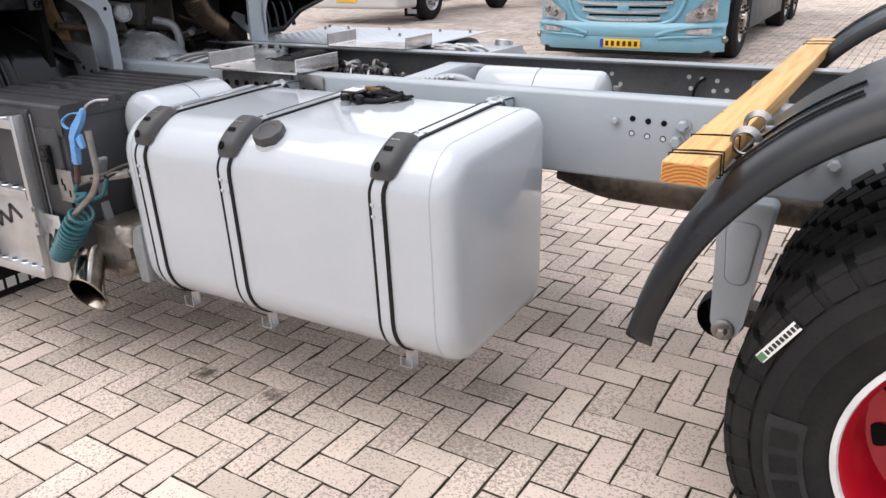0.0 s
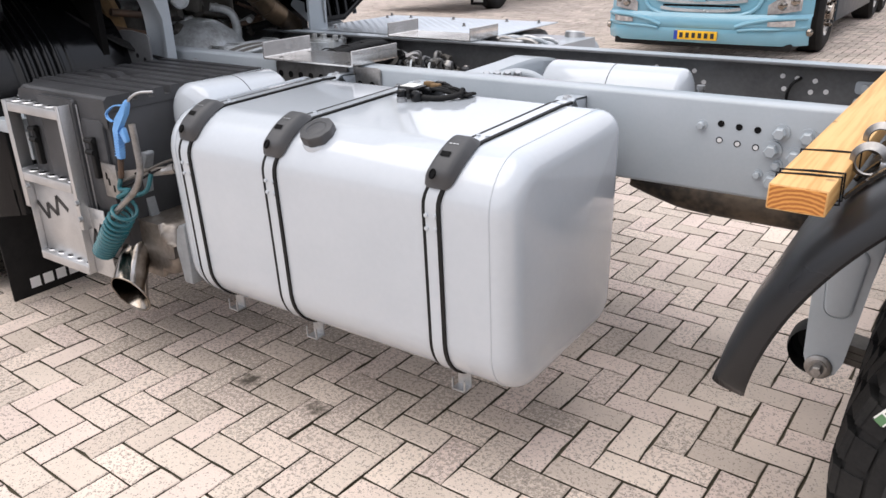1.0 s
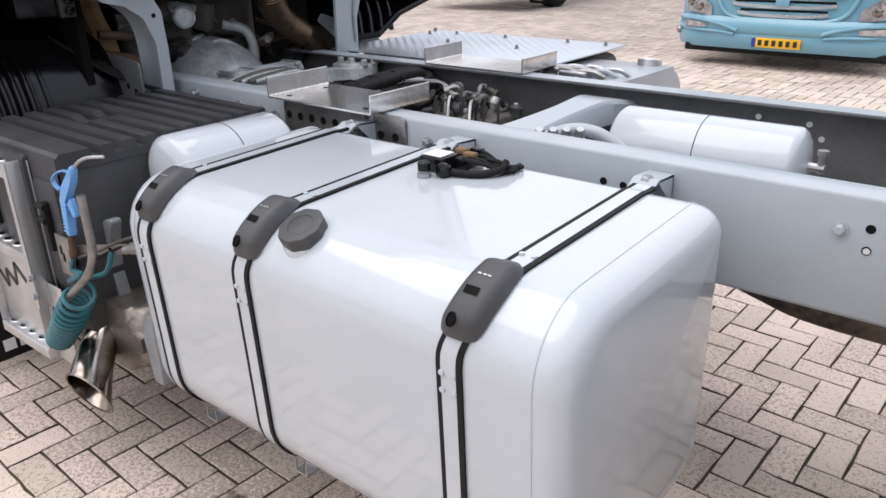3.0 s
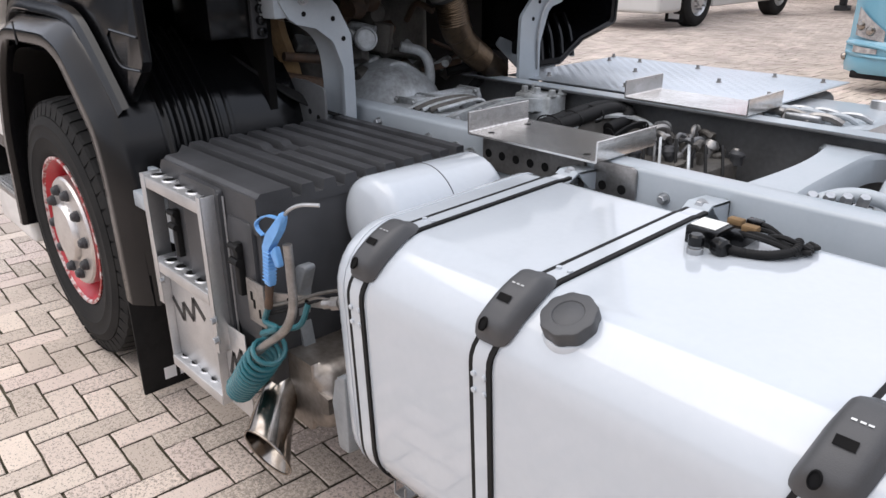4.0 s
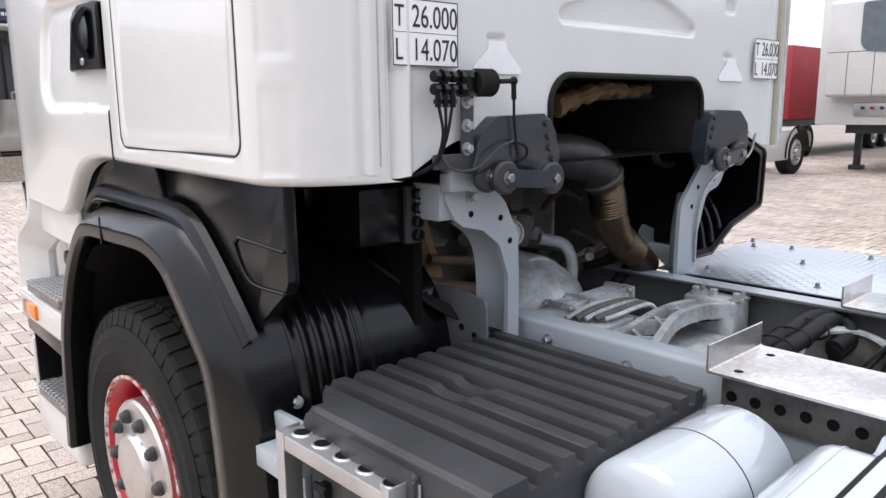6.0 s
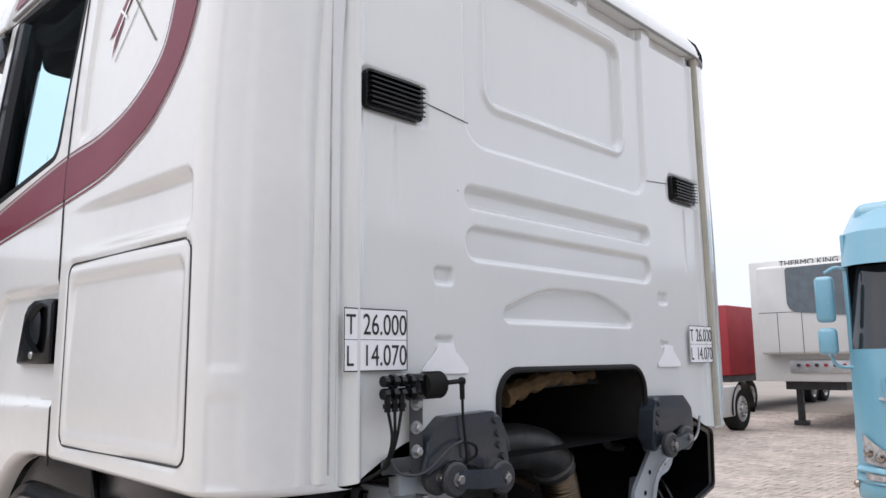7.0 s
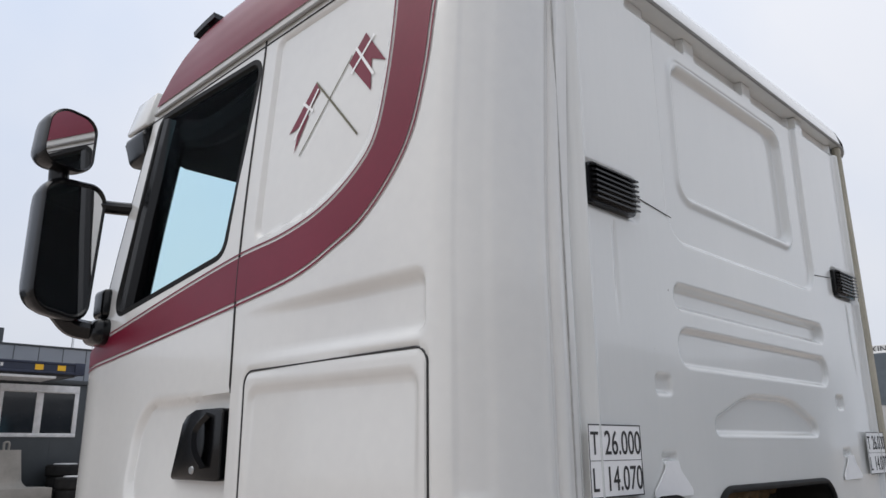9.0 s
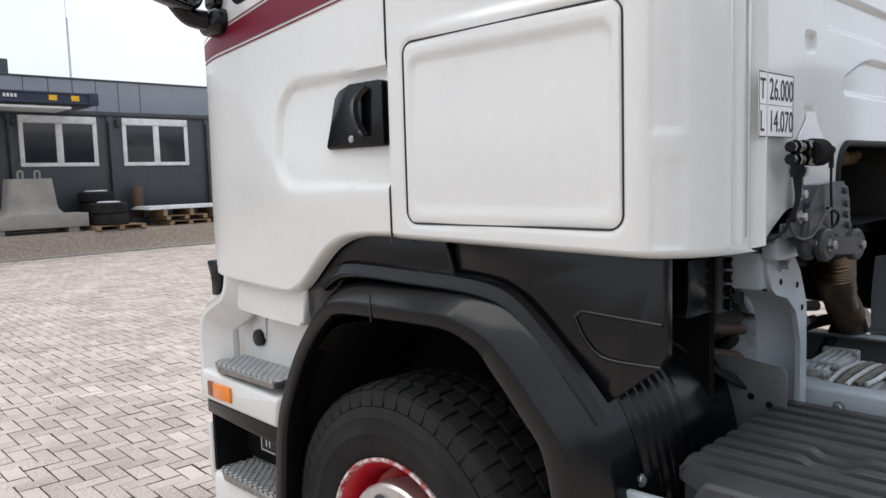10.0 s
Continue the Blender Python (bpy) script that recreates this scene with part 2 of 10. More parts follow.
def paver_material():
    """Weathered concrete pavers: each block its own tone, with exposed dark grit on some and moss-dark joints."""
    m = bpy.data.materials.new("concrete_paver")
    m.use_nodes = True
    n, l = m.node_tree.nodes, m.node_tree.links
    p = n["Principled BSDF"]
    geo, obi, tc = n.new("ShaderNodeNewGeometry"), n.new("ShaderNodeObjectInfo"), n.new("ShaderNodeTexCoord")
    s = n.new("ShaderNodeMath")
    s.operation = "ADD"
    l.new(geo.outputs["Random Per Island"], s.inputs[0])
    l.new(obi.outputs["Random"], s.inputs[1])
    f = n.new("ShaderNodeMath")
    f.operation = "FRACT"
    l.new(s.outputs[0], f.inputs[0])
    ramp = n.new("ShaderNodeValToRGB")
    cr = ramp.color_ramp
    cr.elements[0].color = (0.54, 0.455, 0.385, 1)
    cr.elements[1].color = (0.76, 0.645, 0.545, 1)
    e = cr.elements.new(0.5)
    e.color = (0.67, 0.57, 0.485, 1)
    e = cr.elements.new(0.8)
    e.color = (0.68, 0.555, 0.49, 1)
    l.new(f.outputs[0], ramp.inputs["Fac"])
    big = n.new("ShaderNodeTexNoise")
    big.inputs["Scale"].default_value = 1.3
    big.inputs["Detail"].default_value = 5
    l.new(geo.outputs["Position"], big.inputs["Vector"])
    brng = n.new("ShaderNodeMapRange")
    brng.inputs["From Min"].default_value = 0.35
    brng.inputs["From Max"].default_value = 0.7
    brng.inputs["To Min"].default_value = 1.06
    brng.inputs["To Max"].default_value = 0.80
    l.new(big.outputs["Fac"], brng.inputs["Value"])
    mul = n.new("ShaderNodeVectorMath")
    mul.operation = "SCALE"
    l.new(ramp.outputs["Color"], mul.inputs[0])
    l.new(brng.outputs["Result"], mul.inputs["Scale"])
    vor = n.new("ShaderNodeTexVoronoi")
    vor.inputs["Scale"].default_value = 150
    l.new(geo.outputs["Position"], vor.inputs["Vector"])
    thr = n.new("ShaderNodeMapRange")
    thr.inputs["From Min"].default_value = 0.0
    thr.inputs["From Max"].default_value = 1.0
    thr.inputs["To Min"].default_value = 0.10
    thr.inputs["To Max"].default_value = 0.36
    ff = n.new("ShaderNodeMath")
    ff.operation = "MULTIPLY"
    ff.inputs[1].default_value = 7.31
    l.new(f.outputs[0], ff.inputs[0])
    ff2 = n.new("ShaderNodeMath")
    ff2.operation = "FRACT"
    l.new(ff.outputs[0], ff2.inputs[0])
    l.new(ff2.outputs[0], thr.inputs["Value"])
    # a dirty, gritty zone with a ragged edge where the truck has dripped and stood
    zv = n.new("ShaderNodeVectorMath")
    zv.operation = "MULTIPLY_ADD"
    l.new(geo.outputs["Position"], zv.inputs[0])
    zv.inputs[1].default_value = (0.62, 1.9, 0.0)
    zv.inputs[2].default_value = (0.62, -0.62, 0.0)
    zl = n.new("ShaderNodeVectorMath")
    zl.operation = "LENGTH"
    l.new(zv.outputs[0], zl.inputs[0])
    zw = n.new("ShaderNodeMath")
    zw.operation = "MULTIPLY_ADD"
    l.new(big.outputs["Fac"], zw.inputs[0])
    zw.inputs[1].default_value = 1.1
    l.new(zl.outputs["Value"], zw.inputs[2])
    zone = n.new("ShaderNodeMapRange")
    zone.inputs["From Min"].default_value = 1.75
    zone.inputs["From Max"].default_value = 0.95
    l.new(zw.outputs[0], zone.inputs["Value"])
    lt = n.new("ShaderNodeMath")
    lt.operation = "LESS_THAN"
    sep = n.new("ShaderNodeSeparateColor")
    l.new(vor.outputs["Color"], sep.inputs["Color"])
    l.new(sep.outputs["Red"], lt.inputs[0])
    l.new(thr.outputs["Result"], lt.inputs[1])
    d = n.new("ShaderNodeMath")
    d.operation = "LESS_THAN"
    l.new(vor.outputs["Distance"], d.inputs[0])
    d.inputs[1].default_value = 0.42
    g = n.new("ShaderNodeMath")
    g.operation = "MULTIPLY"
    l.new(lt.outputs[0], g.inputs[0])
    l.new(d.outputs[0], g.inputs[1])
    g2 = n.new("ShaderNodeMath")
    g2.operation = "MULTIPLY"
    g2.inputs[1].default_value = 0.62
    l.new(g.outputs[0], g2.inputs[0])
    mix = n.new("ShaderNodeMix")
    mix.data_type = "RGBA"
    l.new(g2.outputs[0], mix.inputs["Factor"])
    l.new(mul.outputs[0], mix.inputs["A"])
    mix.inputs["B"].default_value = (0.13, 0.115, 0.10, 1)
    # clumps of dark grit, more on some blocks than on others
    clump = n.new("ShaderNodeTexNoise")
    clump.inputs["Scale"].default_value = 75
    clump.inputs["Detail"].default_value = 5
    clump.inputs["Roughness"].default_value = 0.7
    l.new(geo.outputs["Position"], clump.inputs["Vector"])
    bias = n.new("ShaderNodeMath")
    bias.operation = "MULTIPLY_ADD"
    l.new(ff2.outputs[0], bias.inputs[0])
    bias.inputs[1].default_value = 0.10
    l.new(clump.outputs["Fac"], bias.inputs[2])
    zb = n.new("ShaderNodeMath")
    zb.operation = "MULTIPLY_ADD"
    l.new(zone.outputs["Result"], zb.inputs[0])
    zb.inputs[1].default_value = 0.085
    l.new(bias.outputs[0], zb.inputs[2])
    crng = n.new("ShaderNodeMapRange")
    crng.inputs["From Min"].default_value = 0.60
    crng.inputs["From Max"].default_value = 0.67
    crng.inputs["To Max"].default_value = 0.55
    l.new(zb.outputs[0], crng.inputs["Value"])
    cmix = n.new("ShaderNodeMix")
    cmix.data_type = "RGBA"
    l.new(crng.outputs["Result"], cmix.inputs["Factor"])
    l.new(mix.outputs["Result"], cmix.inputs["A"])
    cmix.inputs["B"].default_value = (0.17, 0.145, 0.12, 1)
    # oil drips with a ragged outline
    last = cmix.outputs["Result"]
    for cx, cy, r in ((-0.95, 0.12, 0.055), (-0.61, 0.12, 0.05)):
        dist = n.new("ShaderNodeVectorMath")
        dist.operation = "DISTANCE"
        l.new(geo.outputs["Position"], dist.inputs[0])
        dist.inputs[1].default_value = (cx, cy, 0)
        wob = n.new("ShaderNodeTexNoise")
        wob.inputs["Scale"].default_value = 38
        wob.inputs["Detail"].default_value = 4
        l.new(geo.outputs["Position"], wob.inputs["Vector"])
        edge = n.new("ShaderNodeMath")
        edge.operation = "MULTIPLY_ADD"
        l.new(wob.outputs["Fac"], edge.inputs[0])
        edge.inputs[1].default_value = 0.12
        l.new(dist.outputs["Value"], edge.inputs[2])
        fade = n.new("ShaderNodeMapRange")
        fade.inputs["From Min"].default_value = r + 0.065
        fade.inputs["From Max"].default_value = r + 0.015
        fade.inputs["To Max"].default_value = 0.92
        l.new(edge.outputs[0], fade.inputs["Value"])
        stain = n.new("ShaderNodeMix")
        stain.data_type = "RGBA"
        l.new(fade.outputs["Result"], stain.inputs["Factor"])
        l.new(last, stain.inputs["A"])
        stain.inputs["B"].default_value = (0.055, 0.045, 0.032, 1)
        last = stain.outputs["Result"]
    # darker, greyer blocks forward along x, past a ragged edge
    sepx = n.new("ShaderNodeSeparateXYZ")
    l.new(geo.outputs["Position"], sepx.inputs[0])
    along_x = n.new("ShaderNodeMath")
    along_x.operation = "MULTIPLY_ADD"
    l.new(big.outputs["Fac"], along_x.inputs[0])
    along_x.inputs[1].default_value = 1.6
    l.new(sepx.outputs["X"], along_x.inputs[2])
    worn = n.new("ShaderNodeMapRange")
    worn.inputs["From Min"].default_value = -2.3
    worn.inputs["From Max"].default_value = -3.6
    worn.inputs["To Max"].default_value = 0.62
    l.new(along_x.outputs[0], worn.inputs["Value"])
    darken = n.new("ShaderNodeMix")
    darken.data_type = "RGBA"
    darken.blend_type = "MULTIPLY"
    l.new(worn.outputs["Result"], darken.inputs["Factor"])
    l.new(last, darken.inputs["A"])
    darken.inputs["B"].default_value = (0.60, 0.62, 0.66, 1)
    last = darken.outputs["Result"]
    l.new(last, p.inputs["Base Color"])
    p.inputs["Roughness"].default_value = 0.92
    fine = n.new("ShaderNodeTexNoise")
    fine.inputs["Scale"].default_value = 160
    l.new(geo.outputs["Position"], fine.inputs["Vector"])
    b = n.new("ShaderNodeBump")
    b.inputs["Strength"].default_value = 0.7
    b.inputs["Distance"].default_value = 0.004
    l.new(fine.outputs["Fac"], b.inputs["Height"])
    l.new(b.outputs["Normal"], p.inputs["Normal"])
    return m


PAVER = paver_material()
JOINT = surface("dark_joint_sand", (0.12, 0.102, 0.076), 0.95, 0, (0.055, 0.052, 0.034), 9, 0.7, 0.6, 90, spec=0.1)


def glass_material():
    m = bpy.data.materials.new("clear_glass")
    m.use_nodes = True
    n, l = m.node_tree.nodes, m.node_tree.links
    n.remove(n["Principled BSDF"])
    clear = n.new("ShaderNodeBsdfTransparent")
    clear.inputs["Color"].default_value = (0.86, 0.955, 0.975, 1)
    gloss = n.new("ShaderNodeBsdfGlossy")
    gloss.inputs["Roughness"].default_value = 0.02
    mixs = n.new("ShaderNodeMixShader")
    mixs.inputs["Fac"].default_value = 0.005
    l.new(clear.outputs[0], mixs.inputs[1])
    l.new(gloss.outputs[0], mixs.inputs[2])
    l.new(mixs.outputs[0], n["Material Output"].inputs["Surface"])
    return m


GLASS = glass_material()
MIRROR = surface("mirror_glass", (0.85, 0.86, 0.87), 0.03, 1.0, (0.83, 0.84, 0.85), 3, rvar=0.01)


# ---- mesh helpers ----
def thing(name, label, category, at=(0, 0, 0), group="", kind=""):
    ob = new(name)
    ob.empty_display_size = 0.1
    ob.location = at
    return tagged(ob, label, category, group, kind)


def part(name, bm, material, parent, label="", smooth=35):
    """Links a bmesh, in world places, as one mesh object under a thing or a part."""
    me = bpy.data.meshes.new(name)
    bmesh.ops.recalc_face_normals(bm, faces=bm.faces)
    if smooth:
        for f in bm.faces:
            f.smooth = True
        lim = radians(smooth)
        for e in bm.edges:
            if len(e.link_faces) == 2 and e.calc_face_angle(0) > lim:
                e.smooth = False
    bm.to_mesh(me)
    bm.free()
    me.materials.append(material)
    ob = new(name, me)
    if parent is not None:
        ob.parent = parent
        if parent.parent is None:
            ob.matrix_parent_inverse = parent.matrix_basis.inverted()
    if label:
        ob["label"] = label
    return ob


def single(name, bm, material, label, category, group="", kind="", smooth=35):
    return tagged(part(name, bm, material, None, "", smooth), label, category, group, kind)


def box(bm, x0, x1, y0, y1, z0, z1, bev=0.0, seg=2, m=None):
    mat4 = Matrix.LocRotScale(((x0 + x1) / 2, (y0 + y1) / 2, (z0 + z1) / 2), None, (abs(x1 - x0), abs(y1 - y0), abs(z1 - z0)))
    vs = bmesh.ops.create_cube(bm, size=1, matrix=mat4)["verts"]
    es = list({e for v in vs for e in v.link_edges})
    if bev:
        r = bmesh.ops.bevel(bm, geom=es, offset=bev, segments=seg, profile=0.5, affect="EDGES")
        vs = list({v for v in r["verts"]} | {v for v in vs if v.is_valid})
    if m is not None:
        bmesh.ops.transform(bm, matrix=m, verts=vs)
    return vs


def spun(bm, profile, origin, axis, seg=32):
    """Revolves (radius, height) pairs round an axis through origin."""
    q = Vector(axis).normalized().to_track_quat("Z", "Y").to_matrix()
    o = Vector(origin)
    rings = []
    for r, h in profile:
        if r < 1e-6:
            rings.append([bm.verts.new(o + q @ Vector((0, 0, h)))])
        else:
            rings.append([bm.verts.new(o + q @ Vector((r * math.cos(2 * math.pi * k / seg), r * math.sin(2 * math.pi * k / seg), h))) for k in range(seg)])
    for a, b in zip(rings, rings[1:]):
        for k in range(seg):
            k2 = (k + 1) % seg
            if len(a) == 1 and len(b) == 1:
                continue
            if len(a) == 1:
                bm.faces.new((a[0], b[k2], b[k]))
            elif len(b) == 1:
                bm.faces.new((a[k], a[k2], b[0]))
            else:
                bm.faces.new((a[k], a[k2], b[k2], b[k]))
    return bm


def rod(bm, p0, p1, r, seg=16, r1=None):
    p0, p1 = Vector(p0), Vector(p1)
    h = (p1 - p0).length
    return spun(bm, [(0, 0), (r, 0), (r if r1 is None else r1, h), (0, h)], p0, p1 - p0, seg)


def bolt(bm, at, axis, r, h, seg=6):
    a = Vector(axis).normalized()
    o = Vector(at)
    spun(bm, [(0, 0), (r * 1.45, 0), (r * 1.45, h * 0.25), (0, h * 0.25)], o, a, 14)
    spun(bm, [(0, 0), (r, 0), (r, h * 0.85), (r * 0.8, h), (0, h)], o + a * h * 0.25, a, seg)


def bend(pts, n=8):
    """A smooth run of points through the given ones."""
    P = [Vector(p) for p in pts]
    P = [2 * P[0] - P[1]] + P + [2 * P[-1] - P[-2]]
    out = []
    for i in range(1, len(P) - 2):
        a, b, c, d = P[i - 1:i + 3]
        for k in range(n):
            t = k / n
            out.append(0.5 * (2 * b + (c - a) * t + (2 * a - 5 * b + 4 * c - d) * t * t + (3 * b - a - 3 * c + d) * t ** 3))
    out.append(P[-2])
    return out


def sweep(bm, pts, r, seg=8, closed=False, section=None):
    """Sweeps a round, or the given (u, v) section, along points."""
    P = [Vector(p) for p in pts]
    n = len(P)
    tang = [((P[(i + 1) % n] if closed else P[min(i + 1, n - 1)]) - (P[i - 1] if closed or i else P[0])).normalized() for i in range(n)]
    side = tang[0].orthogonal().normalized()
    if abs(tang[0].z) < 0.9:
        side = tang[0].cross(Vector((0, 0, 1))).normalized()
    rings = []
    for i in range(n):
        side = (side - tang[i] * side.dot(tang[i])).normalized()
        up = side.cross(tang[i])
        ri = r[i] if isinstance(r, (list, tuple)) else r
        sec = section or [(ri * math.cos(2 * math.pi * k / seg), ri * math.sin(2 * math.pi * k / seg)) for k in range(seg)]
        rings.append([bm.verts.new(P[i] + side * u + up * v) for u, v in sec])
    m = len(rings[0])
    for i in range(n if closed else n - 1):
        a, b = rings[i], rings[(i + 1) % n]
        for k in range(m):
            bm.faces.new((a[k], a[(k + 1) % m], b[(k + 1) % m], b[k]))
    if not closed:
        bm.faces.new(rings[0])
        bm.faces.new(rings[-1])
    return bm


def prism(bm, outline, plane, lo, hi, bev=0.0, seg=2):
    """Extrudes a 2D outline: plane 'xz' along y, 'yz' along x, 'xy' along z."""
    def put(u, v, w):
        return {"xz": (u, w, v), "yz": (w, u, v), "xy": (u, v, w)}[plane]
    a = [bm.verts.new(put(u, v, lo)) for u, v in outline]
    b = [bm.verts.new(put(u, v, hi)) for u, v in outline]
    fs = [bm.faces.new(a), bm.faces.new(b)]
    k = len(a)
    for i in range(k):
        bm.faces.new((a[i], a[(i + 1) % k], b[(i + 1) % k], b[i]))
    if bev:
        es = list({e for f in fs for e in f.edges})
        bmesh.ops.bevel(bm, geom=es, offset=bev, segments=seg, profile=0.5, affect="EDGES")
    return bm


def rounded(u0, u1, v0, v1, r, n=6):
    out = []
    for cu, cv, a0 in ((u1 - r, v1 - r, 0), (u0 + r, v1 - r, 90), (u0 + r, v0 + r, 180), (u1 - r, v0 + r, 270)):
        for k in range(n + 1):
            a = radians(a0 + 90 * k / n)
            out.append((cu + r * math.cos(a), cv + r * math.sin(a)))
    return out


def grid(bm, nu, nv, place, keep=None):
    """A sheet of nu x nv faces; place(i/nu, j/nv) gives each corner, keep(u, v) leaves a face out where false."""
    vs = [[bm.verts.new(place(i / nu, j / nv)) for j in range(nv + 1)] for i in range(nu + 1)]
    for i in range(nu):
        for j in range(nv):
            if keep is None or keep((i + 0.5) / nu, (j + 0.5) / nv):
                bm.faces.new((vs[i][j], vs[i + 1][j], vs[i + 1][j + 1], vs[i][j + 1]))
    return vs


def B():
    return bmesh.new()


def smooth_step(a, b, x):
    t = min(1, max(0, (x - a) / (b - a)))
    return t * t * (3 - 2 * t)


def rr_dist(u, v, u0, u1, v0, v1, r):
    """Signed distance to a rounded rectangle, negative inside."""
    qx = abs(u - (u0 + u1) / 2) - (u1 - u0) / 2 + r
    qy = abs(v - (v0 + v1) / 2) - (v1 - v0) / 2 + r
    return math.hypot(max(qx, 0), max(qy, 0)) + min(max(qx, qy), 0) - r


YC = 1.19  # the truck's middle line; x runs from its front to its rear, y across, z up

# ---- ground ----
bm = B()
grid(bm, 2, 2, lambda u, v: (-900 + 1800 * u, -900 + 1800 * v, -0.03))
single("ground", bm, surface("grey_yard", (0.30, 0.26, 0.225), 0.95, 0, (0.25, 0.22, 0.19), 0.4, 0.7, 0.4, 20), "wide paved yard of pinkish grey pavers", "ground", kind="structure")
bm = B()
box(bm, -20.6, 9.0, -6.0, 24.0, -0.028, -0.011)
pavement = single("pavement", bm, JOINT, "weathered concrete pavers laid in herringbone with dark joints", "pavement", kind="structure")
bm = B()
grid(bm, 120, 160, lambda u, v: (-32 + 11.7 * u, -12 + 40 * v, 0.012 + 0.53 * smooth_step(-20.32, -20.95, -32 + 11.7 * u) * smooth_step(-11.5, -9.5, -12 + 40 * v) * smooth_step(27, 22, -12 + 40 * v) + 0.02 * smooth_step(-20.3, -20.6, -32 + 11.7 * u) * noise.noise((4 * (-32 + 11.7 * u), 160 * v, 0))))
single("gravel_strip", bm, GRAVEL, "strip of brown gravel along the site hut", "gravel", kind="stuff")
bm = B()
box(bm, -20.50, -20.28, -8, 26, -0.02, 0.035, 0.008)
single("kerb", bm, CONCRETE, "low concrete edging between pavers and gravel", "kerb", kind="structure")

# ---- fuel tank ----
def round_poly(corners, n=6):
    """Corners (u, v, radius) in order become a smooth closed outline."""
    out = []
    k = len(corners)
    for i in range(k):
        a, b, c = Vector(corners[i - 1][:2]), Vector(corners[i][:2]), Vector(corners[(i + 1) % k][:2])
        r = corners[i][2]
        d1, d2 = (a - b).normalized(), (c - b).normalized()
        half = d1.angle(d2) / 2
        t = r / math.tan(half)
        cen = b + (d1 + d2).normalized() * (r / math.sin(half))
        p1, p2 = b + d1 * t, b + d2 * t
        a1 = math.atan2(*(p1 - cen).yx)
        a2 = math.atan2(*(p2 - cen).yx)
        da = (a2 - a1 + math.pi) % (2 * math.pi) - math.pi
        for j in range(n + 1):
            ang = a1 + da * j / n
            out.append((cen.x + r * math.cos(ang), cen.y + r * math.sin(ang)))
    return out


TX0, TX1 = -1.085, 0.194


def tank_outline(inset=0.0, n=8):
    i = inset
    cs = ((0.040 + i, 0.335 + i, 0.15), (0.016 + i, 0.992 - i, 0.138), (0.672 - i, 1.008 - i, 0.07), (0.672 - i, 0.335 + i, 0.10))
    return round_poly([(y, z, max(0.012, r - i)) for y, z, r in cs], n)


fuel_tank = thing("fuel_tank", "large silver-grey painted diesel tank strapped to the chassis rail", "fuel tank", (-0.45, 0.33, 0.30))
bm = B()
rings = []
EDGE = 0.06
stations = [(TX0 + EDGE - EDGE * math.cos(radians(a)), EDGE - EDGE * math.sin(radians(a))) for a in (0, 15, 30, 45, 60, 75, 90)]
stations += [(TX0 + EDGE + (TX1 - TX0 - 2 * EDGE) * k / 8, 0.0) for k in range(1, 8)]
stations += [(TX1 - EDGE + EDGE * math.cos(radians(a)), EDGE - EDGE * math.sin(radians(a))) for a in (90, 75, 60, 45, 30, 15, 0)]
for x, i in stations:
    rings.append([bm.verts.new((x, y, z)) for y, z in tank_outline(i)])
for a, b in zip(rings, rings[1:]):
    for k in range(len(a)):
        bm.faces.new((a[k], a[(k + 1) % len(a)], b[(k + 1) % len(a)], b[k]))
for ring, x in ((rings[0], TX0 - 0.004), (rings[-1], TX1 + 0.004)):
    c = bm.verts.new((x, 0.34, 0.66))
    for k in range(len(ring)):
        bm.faces.new((ring[k], ring[(k + 1) % len(ring)], c))
part("tank_body", bm, TANK, fuel_tank)
bm = B()
sweep(bm, [(TX1 - EDGE - 0.005, y, z) for y, z in tank_outline(-0.0005)], 0.0018, 5, closed=True)
part("weld_seam", bm, TANK, fuel_tank)
bm = B()
sweep(bm, [(TX0 + EDGE + 0.005, y, z) for y, z in tank_outline(-0.0005)], 0.0018, 5, closed=True)
part("weld_seam", bm, TANK, fuel_tank)

OUT = tank_outline(0, 12)
# the run of the outline from under the tank, up its face and over its top
i0 = min(range(len(OUT)), key=lambda k: abs(OUT[k][0] - 0.19) + abs(OUT[k][1] - 0.335))
run = [OUT[(i0 + s) % len(OUT)] for s in range(len(OUT))]
if run[3][0] > run[0][0]:
    run = [OUT[(i0 - s) % len(OUT)] for s in range(len(OUT))]
iend = max(k for k in range(len(run)) if run[k][1] > 0.99 and run[k][0] < 0.62)
run = run[:iend + 1] + [(0.655, 1.005)]


def resample(pts, step):
    P = [Vector(p) for p in pts]
    out = [P[0]]
    for a, b in zip(P, P[1:]):
        d = (b - a).length
        if d < 1e-9:
            continue
        n = max(1, int(d / step))
        for k in range(1, n + 1):
            out.append(a.lerp(b, k / n))
    return out


RUN = resample(run, 0.03)


def run_normals(P):
    out = []
    for i in range(len(P)):
        t = (P[min(i + 1, len(P) - 1)] - P[max(i - 1, 0)]).normalized()
        out.append(Vector((-t.y, t.x)))
    if sum(n.x for n in out[3:len(out) // 3]) > 0:
        out = [-n for n in out]
    return out


NRM = run_normals(RUN)


def lean(p):
    """The straps stand slightly further forward on the face than over the top."""
    return -0.022 + 0.040 * smooth_step(0.86, 1.0, p.y)


